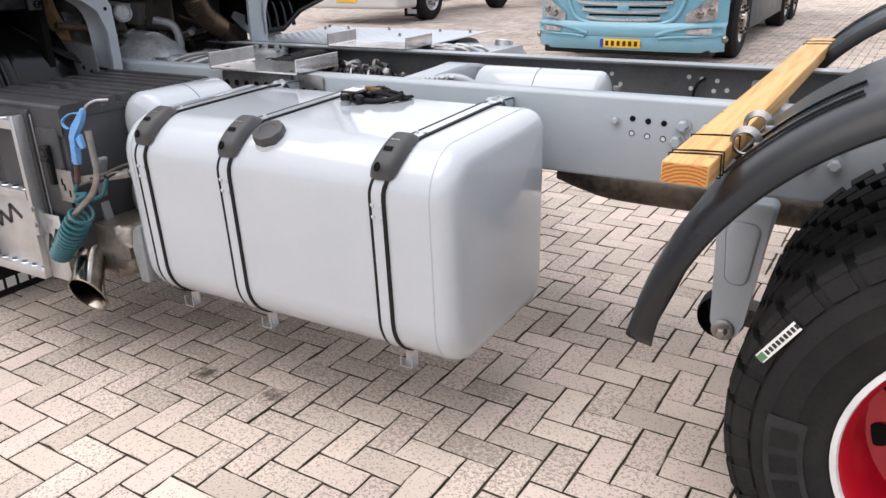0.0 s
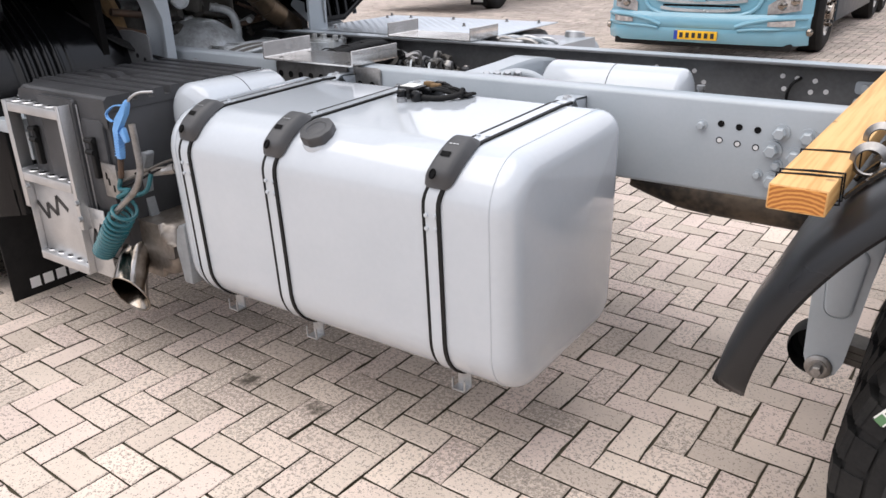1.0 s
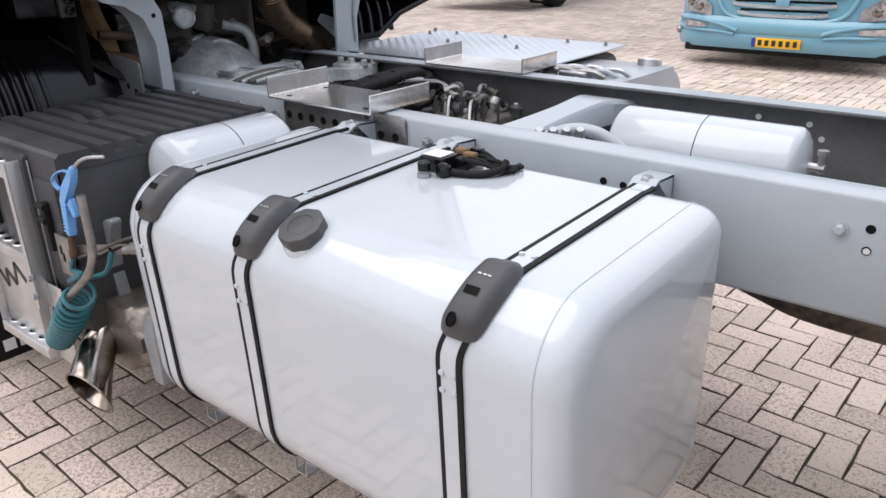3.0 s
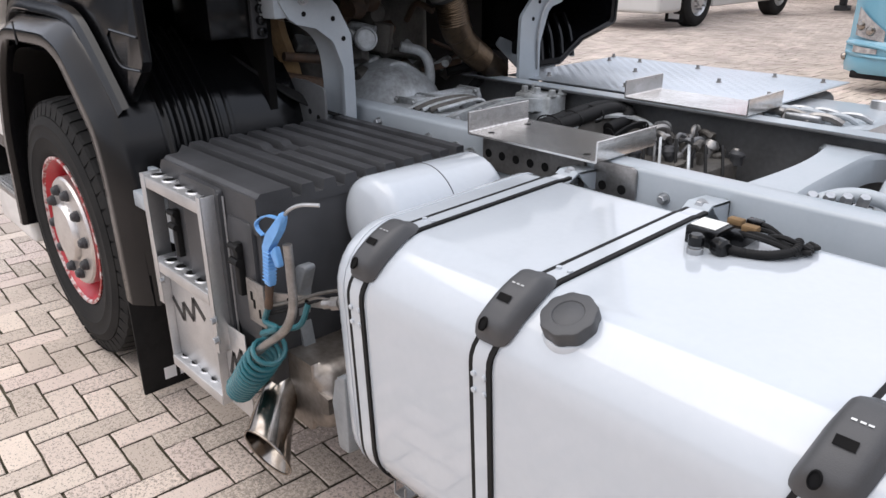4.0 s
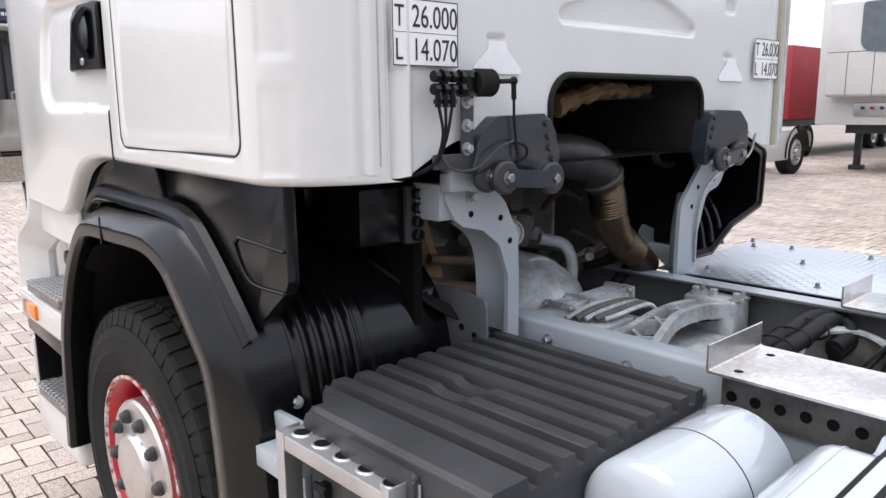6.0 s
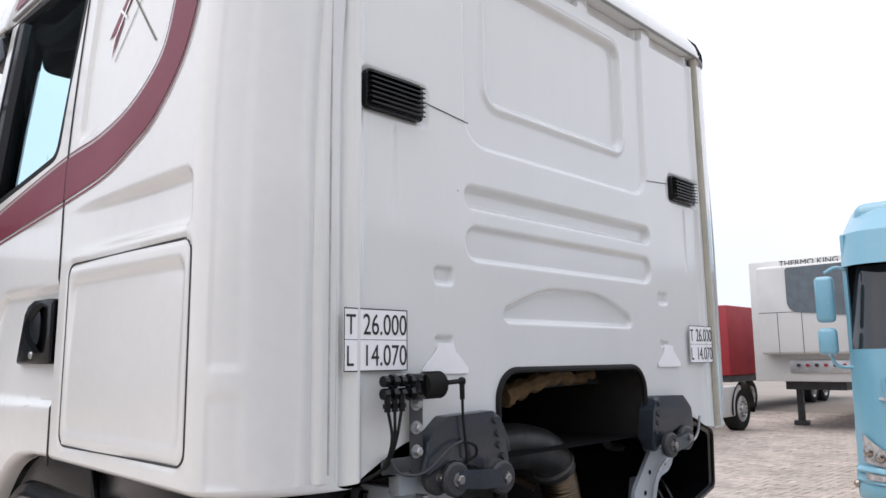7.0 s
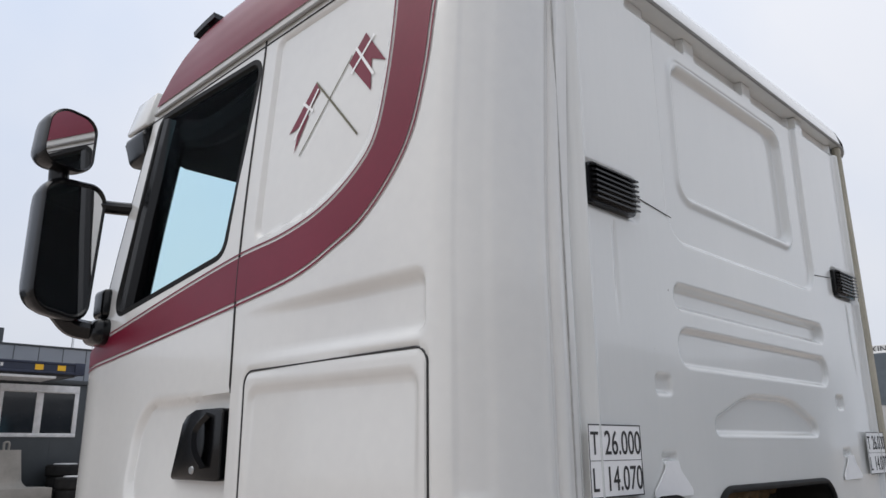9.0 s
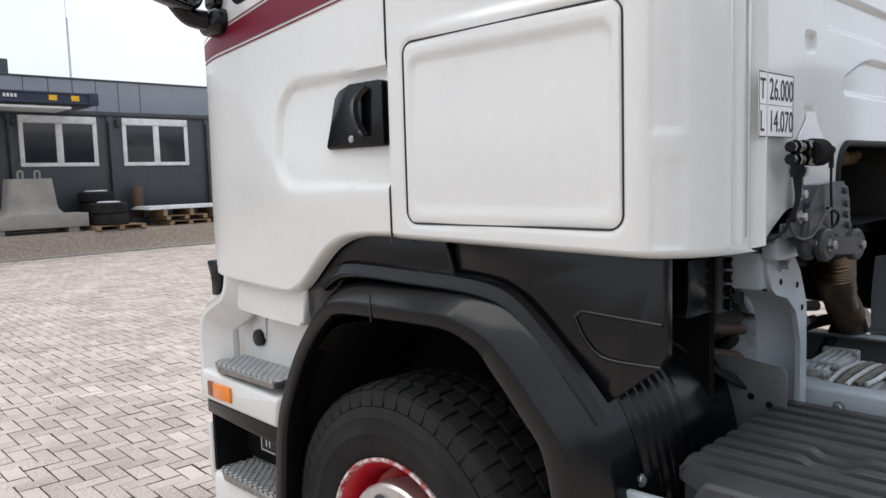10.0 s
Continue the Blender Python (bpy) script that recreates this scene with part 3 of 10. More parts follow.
def band(bm, x0, x1, off0, off1, s0=0, s1=None):
    """A flat strap that follows the tank's outline, between two offsets from it."""
    P, N = RUN[s0:s1], NRM[s0:s1]
    prev = None
    for p, n in zip(P, N):
        a, b = p + n * off0, p + n * off1
        sk = lean(p)
        ring = [bm.verts.new((x + sk, q.x, q.y)) for x, q in ((x0, a), (x1, a), (x1, b), (x0, b))]
        if prev:
            for k in range(4):
                bm.faces.new((prev[k], prev[(k + 1) % 4], ring[(k + 1) % 4], ring[k]))
        else:
            bm.faces.new(ring)
        prev = ring
    bm.faces.new(prev)


corner_i = min(range(len(RUN)), key=lambda k: (RUN[k] - Vector((0.052, 0.953))).length)
lens = [0.0]
for a, b in zip(RUN, RUN[1:]):
    lens.append(lens[-1] + (b - a).length)


def at_len(s):
    s = min(max(s, 0), lens[-1] - 1e-6)
    k = max(i for i in range(len(lens) - 1) if lens[i] <= s)
    f = (s - lens[k]) / (lens[k + 1] - lens[k] + 1e-9)
    return RUN[k].lerp(RUN[k + 1], f), NRM[k].lerp(NRM[k + 1], f).normalized()


STRAPS = (-0.952, -0.578, -0.012)
for xs in STRAPS:
    bm = B()
    band(bm, xs - 0.0270, xs - 0.0170, -0.002, 0.0050)
    band(bm, xs + 0.0165, xs + 0.0275, -0.002, 0.0056)
    part("strap_rubber", bm, BLACKR, fuel_tank, "black rubber strip under a tank strap")
    bm = B()
    band(bm, xs - 0.0225, xs + 0.0205, -0.002, 0.0048)
    strap = part("strap", bm, TANK, fuel_tank, "painted steel tank strap")
    for ds in (-0.125, -0.160, 0.150):
        for dx in (-0.014, 0.012):
            bm = B()
            p, n = at_len(lens[corner_i] + ds)
            q = p + n * 0.007
            spun(bm, [(0.0060, -0.002), (0.0054, 0.002), (0, 0.0034)], (xs + dx + lean(p), q.x, q.y), (0, n.x, n.y), 10)
            part("rivet", bm, TANK, strap)
    # moulded clip cover round the upper edge
    bm = B()
    L0, L1, HW = lens[corner_i] - 0.056, lens[corner_i] + 0.108, 0.0425

    def cover(u, v):
        s = L0 + (L1 - L0) * u
        e = min(u, 1 - u) * (L1 - L0)
        taper = math.sqrt(max(0, 1 - max(0, 1 - e / 0.03) ** 2)) if e < 0.03 else 1
        w = HW * (0.86 + 0.14 * smooth_step(0, 0.5, 1 - u)) * (0.62 + 0.38 * taper)
        c = 2 * v - 1
        h = 0.004 + 0.027 * (1 - abs(c) ** 5) * (0.25 + 0.75 * smooth_step(0, 0.035, e))
        p, n = at_len(s)
        q = p + n * h
        return (xs + 0.7 * lean(p) - 0.002 + c * w, q.x, q.y)
    grid(bm, 28, 12, cover)
    clip = part("clip_cover", bm, CLIPG, fuel_tank, "dark grey moulded strap cover")
    bm = B()

    def on_clip(u, c, h):
        p, n = at_len(L0 + (L1 - L0) * u)
        q = p + n * h
        return Vector((xs + 0.7 * lean(p) - 0.002 + c * HW, q.x, q.y)), Vector((0, n.x, n.y))
    a, n = on_clip(0.17, -0.2, 0.0292)
    spun(bm, [(0.0105, 0), (0.0105, 0.004), (0.0085, 0.005), (0.0085, 0.003), (0, 0.003)], a, n, 18)
    bmesh.ops.scale(bm, vec=(0.8, 1.25, 1.25), space=Matrix.Translation(-a), verts=bm.verts)
    part("key_hole", bm, VOID, clip, smooth=0)
    bm = B()
    b0, n0 = on_clip(0.45, -0.08, 0.0318)
    tv = Vector((1, 0, 0)).cross(n0)
    qd = []
    for cu, cv in ((-1, -1), (1, -1), (1, 1), (-1, 1)):
        qd.append(bm.verts.new(b0 + Vector((1, 0, 0)) * cu * 0.014 + tv * cv * 0.0075 + n0 * 0.001))
    bm.faces.new(qd)
    part("slot", bm, VOID, clip, smooth=0)
    for cc in (-0.25, 0.0, 0.22):
        bm = B()
        b0, n0 = on_clip(0.62, cc, 0.0326)
        tv = Vector((1, 0, 0)).cross(n0)
        bm.faces.new([bm.verts.new(b0 + Vector((1, 0, 0)) * cu * 0.0035 + tv * cv * 0.0015) for cu, cv in ((-1, -1), (1, -1), (1, 1), (-1, 1))])
        part("pale_mark", bm, ZINC, clip, smooth=0)
    bm = B()
    xb = xs - 0.014
    box(bm, xb - 0.022, xb + 0.022, 0.145, 0.150, 0.285, 0.336)
    box(bm, xb - 0.022, xb + 0.022, 0.112, 0.150, 0.283, 0.288)
    box(bm, xb - 0.022, xb - 0.018, 0.112, 0.116, 0.283, 0.322)
    box(bm, xb + 0.018, xb + 0.022, 0.112, 0.116, 0.283, 0.322)
    part("strap_bracket", bm, ZINC, fuel_tank)

bm = B()
prof = [(0, 0.029), (0.027, 0.029), (0.0285, 0.031), (0.044, 0.031), (0.0475, 0.0295), (0.049, 0.026), (0.049, 0.004), (0.047, 0.0)]
q = Vector((0, -0.42, 0.91)).normalized()
capo = Vector((-0.455, 0.088, 0.967))
spun(bm, prof, capo, q, 40)
for v in bm.verts:
    rel = v.co - capo
    h = rel.dot(q)
    rad = rel - q * h
    if rad.length > 0.032:
        e1 = Vector((1, 0, 0))
        e2 = q.cross(e1)
        ang = math.atan2(rad.dot(e2), rad.dot(e1))
        v.co = capo + q * h + rad * (1.0 + 0.03 * math.cos(9 * ang))
capmesh = part("fuel_cap", bm, CLIPG, fuel_tank, "dark grey scalloped plastic filler cap")
bm = B()
spun(bm, [(0.055, -0.02), (0.053, -0.004), (0.050, 0.001), (0.04, 0.003)], capo, q, 40)
part("filler_neck", bm, TANK, fuel_tank)
bm = B()
spun(bm, [(0.0, 0.0298), (0.025, 0.0298), (0.0265, 0.029)], capo, q, 32)
part("cap_face", bm, CLIPG, capmesh)

sensor = thing("level_sensor", "black cable connector block lying on top of the tank", "cable connector", (-0.33, 0.50, 1.0))
bm = B()
box(bm, -0.485, -0.415, 0.475, 0.545, 1.000, 1.040, 0.005)
box(bm, -0.445, -0.385, 0.52, 0.60, 1.000, 1.034, 0.005)
part("housing", bm, BLACKP, sensor)
for k, (x, y) in enumerate(((-0.425, 0.565), (-0.395, 0.585), (-0.385, 0.545))):
    bm = B()
    box(bm, x - 0.016, x + 0.016, y - 0.010, y + 0.010, 1.032, 1.046, 0.003)
    part("plug", bm, TAN if k != 1 else BLACKP, sensor, "tan cable plug" if k != 1 else "")
bm = B()
box(bm, -0.478, -0.425, 0.482, 0.535, 1.0405, 1.0425, 0.0005)
part("sticker", bm, STICKER, sensor)
bm = B()
run_ = bend([(-0.435, 0.500, 1.022), (-0.40, 0.475, 1.016), (-0.36, 0.485, 1.012), (-0.32, 0.505, 1.014), (-0.295, 0.54, 1.020), (-0.30, 0.57, 1.03)], 12)
sweep(bm, run_, [0.0085 + (0.0012 if q % 2 else 0) for q in range(len(run_))], 10)
part("conduit", bm, BLACKR, sensor)
random.seed(21)
for k in range(6):
    bm = B()
    y0 = 0.53 + 0.012 * k
    sweep(bm, bend([(-0.40, y0, 1.03), (-0.36 + random.uniform(-0.01, 0.01), y0 - 0.01, 1.02 + random.uniform(0, 0.02)), (-0.32, y0 + random.uniform(-0.02, 0.02), 1.012 + random.uniform(0, 0.025)), (-0.285 + random.uniform(-0.01, 0.015), y0 + 0.005, 1.016), (-0.30, y0 + 0.035, 1.01)], 6), 0.0052, 7)
    part("cable", bm, BLACKR, sensor)
bm = B()
spun(bm, [(0, 0), (0.017, 0), (0.019, 0.006), (0.019, 0.022), (0.014, 0.028), (0, 0.028)], (-0.415, 0.470, 1.018), (1, -0.3, -0.1), 14)
part("collar", bm, BLACKP, sensor)
bm = B()
spun(bm, [(0.016, 0), (0.016, 0.012), (0.012, 0.014), (0.012, 0.018), (0, 0.018)], (-0.44, 0.44, 1.001), (0, 0, 1), 16)
plug = part("breather_base", bm, ZINC, fuel_tank)
bm = B()
spun(bm, [(0.015, 0.018), (0.015, 0.036), (0.011, 0.04), (0, 0.04)], (-0.44, 0.44, 1.001), (0, 0, 1), 16)
part("breather_cap", bm, BLACKP, plug)

# ---- chassis ----
chassis = thing("truck_chassis", "light grey painted truck chassis rails with cross members", "chassis", (0, YC, 0.757))
RZ0, RZ1, RY0, RY1, TH = 0.757, 1.030, 0.787, 1.593, 0.009
RX0, RX1 = -4.3, 4.5


def rail_outline(y, s):
    """C-section with its web at y and flanges towards s."""
    f = 0.075
    o = [(y, RZ0, 0.012), (y, RZ1, 0.012), (y + s * f, RZ1, 0.003), (y + s * f, RZ1 - TH, 0.003), (y + s * TH, RZ1 - TH, 0.004), (y + s * TH, RZ0 + TH, 0.004), (y + s * f, RZ0 + TH, 0.003), (y + s * f, RZ0, 0.003)]
    return round_poly(o, 3)


# far rail in a darker grey than the near one, its flange lighter
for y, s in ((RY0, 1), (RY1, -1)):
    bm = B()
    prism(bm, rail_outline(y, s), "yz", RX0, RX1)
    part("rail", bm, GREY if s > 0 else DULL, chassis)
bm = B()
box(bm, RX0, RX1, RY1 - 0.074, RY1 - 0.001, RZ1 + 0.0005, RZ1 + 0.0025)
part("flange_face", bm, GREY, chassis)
for x, z in ((0.430, 0.962), (0.480, 0.9575), (0.530, 0.955), (-0.16, 0.954), (-0.107, 0.952)):
    bm = B()
    spun(bm, [(0.0095, 0), (0.0095, 0.001), (0, 0.001)], (x, RY0 - 0.0005, z), (0, -1, 0), 16)
    part("hole", bm, VOID, chassis)
for x, z in ((0.430, 0.915), (0.480, 0.910), (0.530, 0.906)):
    bm = B()
    spun(bm, [(0.0095, 0), (0.0095, 0.001), (0.0070, 0.0012)], (x, RY0 - 0.0005, z), (0, -1, 0), 16)
    rim_ = part("hole", bm, VOID, chassis)
    # white disc painted as the bright ground seen through the hole
    bm = B()
    spun(bm, [(0.0072, 0.0011), (0, 0.0011)], (x + 0.001, RY0 - 0.0005, z - 0.001), (0, -1, 0), 16)
    part("bright_ground", bm, PVC, rim_)
# white discs paint the light that shows through the far rail's holes
for k, (x, z) in enumerate(((-0.05, 0.975), (0.10, 0.97), (0.14, 0.93), (0.42, 0.975), (0.47, 0.97), (0.53, 0.965), (0.43, 0.93), (0.52, 0.925), (0.57, 0.93))):
    bm = B()
    spun(bm, [(0.009, 0), (0.009, 0.001), (0, 0.001)], (x, RY1 - TH - 0.0005, z), (0, -1, 0), 14)
    part("hole", bm, PVC, chassis)
for x, z, r in ((-1.60, 0.972, 0.011), (-1.86, 0.985, 0.011), (-1.47, 0.962, 0.014), (-1.40, 0.955, 0.014), (-0.72, 0.967, 0.011), (0.376, 0.953, 0.011),
                (0.590, 0.955, 0.017), (0.66, 0.95, 0.017), (0.575, 0.905, 0.018), (0.635, 0.895, 0.018), (0.59, 0.865, 0.012), (0.545, 0.83, 0.010), (0.585, 0.82, 0.018), (0.645, 0.815, 0.018),
                (0.95, 0.95, 0.017), (1.02, 0.95, 0.017), (0.95, 0.88, 0.017), (1.02, 0.88, 0.017)):
    bm = B()
    bolt(bm, (x, RY0, z), (0, -1, 0), r, r * 1.5)
    part("bolt", bm, GREY if x > 0.3 else ZINC, chassis)
# curved cross member between the rails
bm = B()
pts = [(-0.56, RY0 + 0.02, 0.97), (-0.54, 1.0, 0.985), (-0.52, 1.2, 1.0), (-0.53, 1.4, 1.0), (-0.56, RY1 - 0.02, 0.97)]
spine = bend(pts, 6)


def member_pt(u, v):
    p = spine[round(u * (len(spine) - 1))]
    w = 0.055 + 0.055 * (2 * u - 1) ** 2
    a, b = ((-1, -0.07), (-1, -0.004), (-0.86, 0.010), (0.86, 0.010), (1, -0.004), (1, -0.07))[round(v * 5)]
    return (p.x + a * w, p.y, p.z + b)


grid(bm, len(spine) - 1, 5, member_pt)
part("cross_member", bm, GREY, chassis)
for xc in (1.0, 2.4, 3.9):
    bm = B()
    box(bm, xc, xc + 0.12, RY0 + TH, RY1 - TH, 0.79, 1.0, 0.02)
    part("cross_member", bm, GREY, chassis)
# bearing plate near the front step plates
for y, s in ((RY0, -1),):
    bm = B()
    prism(bm, rounded(-1.34, -0.96, 0.925, 1.024, 0.012), "xz", y - 0.012, y - 0.001, 0.002)
    # plate colour holds both grime and the shade below the step plate
    pl = part("mounting_plate", bm, surface("grimy_shaded_plate_paint", (0.16, 0.155, 0.15), 0.5, 0.2, (0.07, 0.065, 0.06), 12, 0.6, 0.1, 90), chassis, "grimy drilled mounting plate, darkened for shade")
    for k in range(7):
        bm = B()
        spun(bm, [(0.013, 0), (0.013, 0.001), (0, 0.001)], (-1.315 + 0.055 * k, y - 0.0125, 0.975), (0, -1, 0), 14)
        part("hole", bm, VOID, pl)
    bm = B()
    prism(bm, rounded(-0.93, -0.80, 0.935, 1.028, 0.016), "xz", y - 0.010, y - 0.001, 0.002)
    pl = part("mounting_plate", bm, STEEL, chassis, "bare steel mounting plate")
    for k in range(2):
        bm = B()
        spun(bm, [(0.013, 0), (0.013, 0.001), (0, 0.001)], (-0.90 + 0.06 * k, y - 0.0105, 0.965), (0, -1, 0), 14)
        part("hole", bm, VOID, pl)
# strap anchor brackets on the rail
for xs in STRAPS:
    bm = B()
    pr = round_poly([(0.62, 0.992, 0.003), (0.665, 0.992, 0.01), (0.70, 1.010, 0.008), (0.783, 1.004, 0.004), (0.783, 0.94, 0.002), (0.779, 0.94, 0.002), (0.779, 0.998, 0.004), (0.70, 1.004, 0.008), (0.665, 0.987, 0.01), (0.62, 0.987, 0.003)], 4)
    prism(bm, pr, "yz", xs - 0.03, xs + 0.03)
    br = part("strap_anchor", bm, GREY, chassis)
    for xe in (xs - 0.030, xs + 0.026):
        bm = B()
        prism(bm, round_poly([(0.70, 1.008, 0.004), (0.783, 1.003, 0.004), (0.783, 0.945, 0.004), (0.755, 0.955, 0.01), (0.72, 0.985, 0.01)], 3), "yz", xe, xe + 0.004)
        part("cheek", bm, GREY, br)
    bm = B()
    rod(bm, (xs, 0.70, 1.0), (xs, 0.77, 0.985), 0.009, 8)
    bolt(bm, (xs, 0.71, 1.0), (0, -0.9, 0.2), 0.012, 0.016)
    part("bolt", bm, ZINC, br)

# ---- air reservoirs ----
def reservoir(at0, at1, r, label, paint=TANK, seams=(0.5,)):
    p0, p1 = Vector(at0), Vector(at1)
    d = (p1 - p0)
    L = d.length
    ob = thing("air_reservoir", label, "air tank", ((p0 + p1) / 2 - Vector((0, 0, r))), "air reservoirs")
    bm = B()
    dome = 0.32 * r
    pr = [(0, 0)] + [(r * math.sin(radians(a)), dome * (1 - math.cos(radians(a)))) for a in (15, 30, 45, 60, 75, 90)]
    pr2 = pr + [(rr, L - h) for rr, h in reversed(pr)]
    spun(bm, pr2, p0, d, 36)
    part("shell", bm, paint, ob)
    for f in seams:
        bm = B()
        c = p0 + d * f
        q = d.normalized().to_track_quat("Z", "Y").to_matrix()
        sweep(bm, [c + q @ Vector((r * math.cos(a), r * math.sin(a), 0)) for a in [2 * math.pi * k / 36 for k in range(36)]], 0.0016, 5, closed=True)
        part("weld_seam", bm, DARKP, ob)
    bm = B()
    bolt(bm, p0 + Vector((0, 0, -0.25 * r)), -d, 0.016, 0.022)
    part("drain_plug", bm, TANK, ob)
    return ob


reservoir((-1.225, 0.235, 0.898), (-1.225, 0.655, 0.898), 0.125, "silver-grey air reservoir between battery box and fuel tank")
# lower reservoir painted darker to stand in for the shade it lies in
reservoir((-1.215, 0.20, 0.62), (-1.215, 0.68, 0.62), 0.125, "air reservoir below another one, in grey darkened for shade", surface("shaded_reservoir_grey", (0.20, 0.21, 0.215), 0.4, 0, (0.13, 0.135, 0.135), 6, 0.6, 0.05, 80))
reservoir((-0.40, 1.33, 0.90), (0.175, 1.33, 0.90), 0.118, "grey air reservoir lying between the chassis rails")
reservoir((-0.46, 1.03, 0.855), (0.10, 1.03, 0.855), 0.105, "grey air reservoir lying between the chassis rails")

fitting = thing("drain_fitting", "small zinc drain valve on the end of a reservoir", "drain valve", (0.20, 1.33, 0.90))
bm = B()
rod(bm, (0.172, 1.33, 0.915), (0.215, 1.33, 0.915), 0.012, 10)
rod(bm, (0.205, 1.33, 0.90), (0.205, 1.33, 0.955), 0.010, 10)
spun(bm, [(0, 0), (0.015, 0), (0.015, 0.014), (0, 0.014)], (0.205, 1.33, 0.95), (0, 0, 1), 8)
part("valve_body", bm, ZINC, fitting)
stub = thing("cable_stub", "short black cable poking through the far rail", "cable", (0.47, 1.56, 0.88))
bm = B()
sweep(bm, bend([(0.445, 1.575, 0.885), (0.448, 1.56, 0.92), (0.462, 1.555, 0.955), (0.485, 1.575, 0.975)], 6), 0.0055, 8)
part("cable", bm, BLACKR, stub)
for z in (0.955, 0.895):
    bm = B()
    prism(bm, rounded(0.66, 0.80, z - 0.022, z + 0.022, 0.012), "xz", RY1 - TH - 0.010, RY1 - TH - 0.001, 0.002)
    lug = part("rail_lug", bm, GREY, chassis)
    for x in (0.69, 0.765):
        bm = B()
        bolt(bm, (x, RY1 - TH - 0.010, z), (0, -1, 0), 0.014, 0.012)
        part("bolt", bm, GREY, lug)
# ---- aluminium step plates ----
step_plate = thing("step_plate", "bent bare aluminium plate bolted across the chassis rail", "step plate", (-1.12, 0.95, 1.03))
bm = B()
prism(bm, round_poly([(-1.355, 1.100, 0.002), (-1.350, 1.100, 0.002), (-1.350, 1.040, 0.006), (-0.890, 1.040, 0.006), (-0.890, 1.092, 0.002), (-0.885, 1.092, 0.002), (-0.885, 1.034, 0.006), (-1.355, 1.034, 0.006)], 3), "xz", 0.725, 0.99)
pl = part("plate", bm, ALUD, step_plate)
for x, y in ((-1.30, 0.77), (-1.30, 0.93), (-0.95, 0.77), (-0.95, 0.93)):
    bm = B()
    spun(bm, [(0.011, 0), (0.008, 0.0012), (0, 0.0012)], (x, y, 1.040), (0, 0, 1), 14)
    part("hole", bm, VOID, pl)
far_step = thing("step_plate", "bent bare aluminium plate bolted across the far chassis rail", "step plate", (-1.1, 1.66, 1.03))
bm = B()
prism(bm, round_poly([(-1.355, 1.098, 0.002), (-1.350, 1.098, 0.002), (-1.350, 1.040, 0.006), (-0.890, 1.040, 0.006), (-0.890, 1.092, 0.002), (-0.885, 1.092, 0.002), (-0.885, 1.034, 0.006), (-1.355, 1.034, 0.006)], 3), "xz", 1.52, 1.76)
pl = part("plate", bm, ALUD, far_step)

# ---- chequer plate deck ----
deck = thing("chequer_plate_deck", "bright chequer-plate aluminium deck with small bolts", "deck plate", (-1.45, 2.08, 1.02))
bm = B()
box(bm, -2.06, -0.93, 1.66, 2.47, 1.022, 1.028, 0.002)
part("plate", bm, TREAD, deck)
bm = B()
for i in range(40):
    for j in range(28):
        cx, cy = -2.04 + 0.0278 * i, 1.68 + 0.0278 * j
        a = radians(45 if (i + j) % 2 else -45)
        ca, sa = math.cos(a), math.sin(a)
        tp = [bm.verts.new((cx + u * ca - v * sa, cy + u * sa + v * ca, 1.028 + h)) for u, v, h in ((-0.0145, 0, 0), (0, -0.0045, 0), (0.0145, 0, 0), (0, 0.0045, 0), (0, 0, 0.0020))]
        for q in range(4):
            bm.faces.new((tp[q], tp[(q + 1) % 4], tp[4]))
tagged(part("tread_pattern", bm, TREAD, deck), kind="stuff")
for x, y in ((-1.99, 2.31), (-2.05, 2.43), (-1.85, 2.36), (-1.51, 1.75), (-1.55, 2.37), (-1.20, 2.38), (-1.3, 2.1), (-1.0, 2.38), (-1.02, 1.95), (-1.9, 1.75), (-1.7, 2.1)):
    bm = B()
    spun(bm, [(0.012, 0), (0.011, 0.003), (0.007, 0.004), (0.007, 0.016), (0, 0.017)], (x, y, 1.028), (0, 0, 1), 10)
    part("bolt", bm, STEEL, deck)
bm = B()
box(bm, -2.0, -0.95, 1.75, 2.44, 0.55, 1.0, 0.05, 3)
single("far_side_box", bm, DARKP, "dark equipment box under the chequer-plate deck", "equipment box")
far_tank = thing("far_fuel_tank", "grey tank beyond the chassis with pipe fittings on top", "fuel tank", (-0.8, 2.1, 0.4))
bm = B()
prism(bm, round_poly([(1.70, 0.36, 0.1), (1.70, 1.0, 0.06), (2.36, 0.99, 0.14), (2.34, 0.36, 0.14)], 7), "yz", -0.99, -0.60, 0.05, 4)
part("tank_body", bm, GREY, far_tank)
random.seed(8)
for k in range(9):
    bm = B()
    x, y = -0.95 + 0.028 * k, 1.74 + 0.05 * (k % 3)
    sweep(bm, bend([(x, y, 1.0), (x + 0.01, y + 0.01, 1.018 + random.uniform(0, 0.01)), (x + 0.06, y + 0.02, 1.02), (x + 0.10, y + 0.03, 1.002)], 5), random.uniform(0.008, 0.015), 8)
    part("pipe", bm, (STEEL, GREY, ZINC)[k % 3], far_tank)
bm = B()
box(bm, -0.86, -0.74, 1.73, 1.79, 0.995, 1.025, 0.008, 3)
part("fitting_block", bm, ZINC, far_tank)
bm = B()
spun(bm, [(0.05, -0.02), (0.05, 0.012), (0.044, 0.018), (0, 0.018)], (-0.70, 2.20, 1.0), (0, 0.2, 1), 20)
part("cap", bm, ALU, far_tank)

# ---- battery box ----
battery_box = thing("battery_box", "dark grey plastic battery box with a deeply ribbed lid", "battery box", (-1.62, 0.35, 0.50))
BX0, BX1, BY0, BY1 = -1.890, -1.350, 0.012, 0.70
bm = B()
box(bm, BX0, BX1, BY0, BY1, 0.46, 0.975, 0.012)
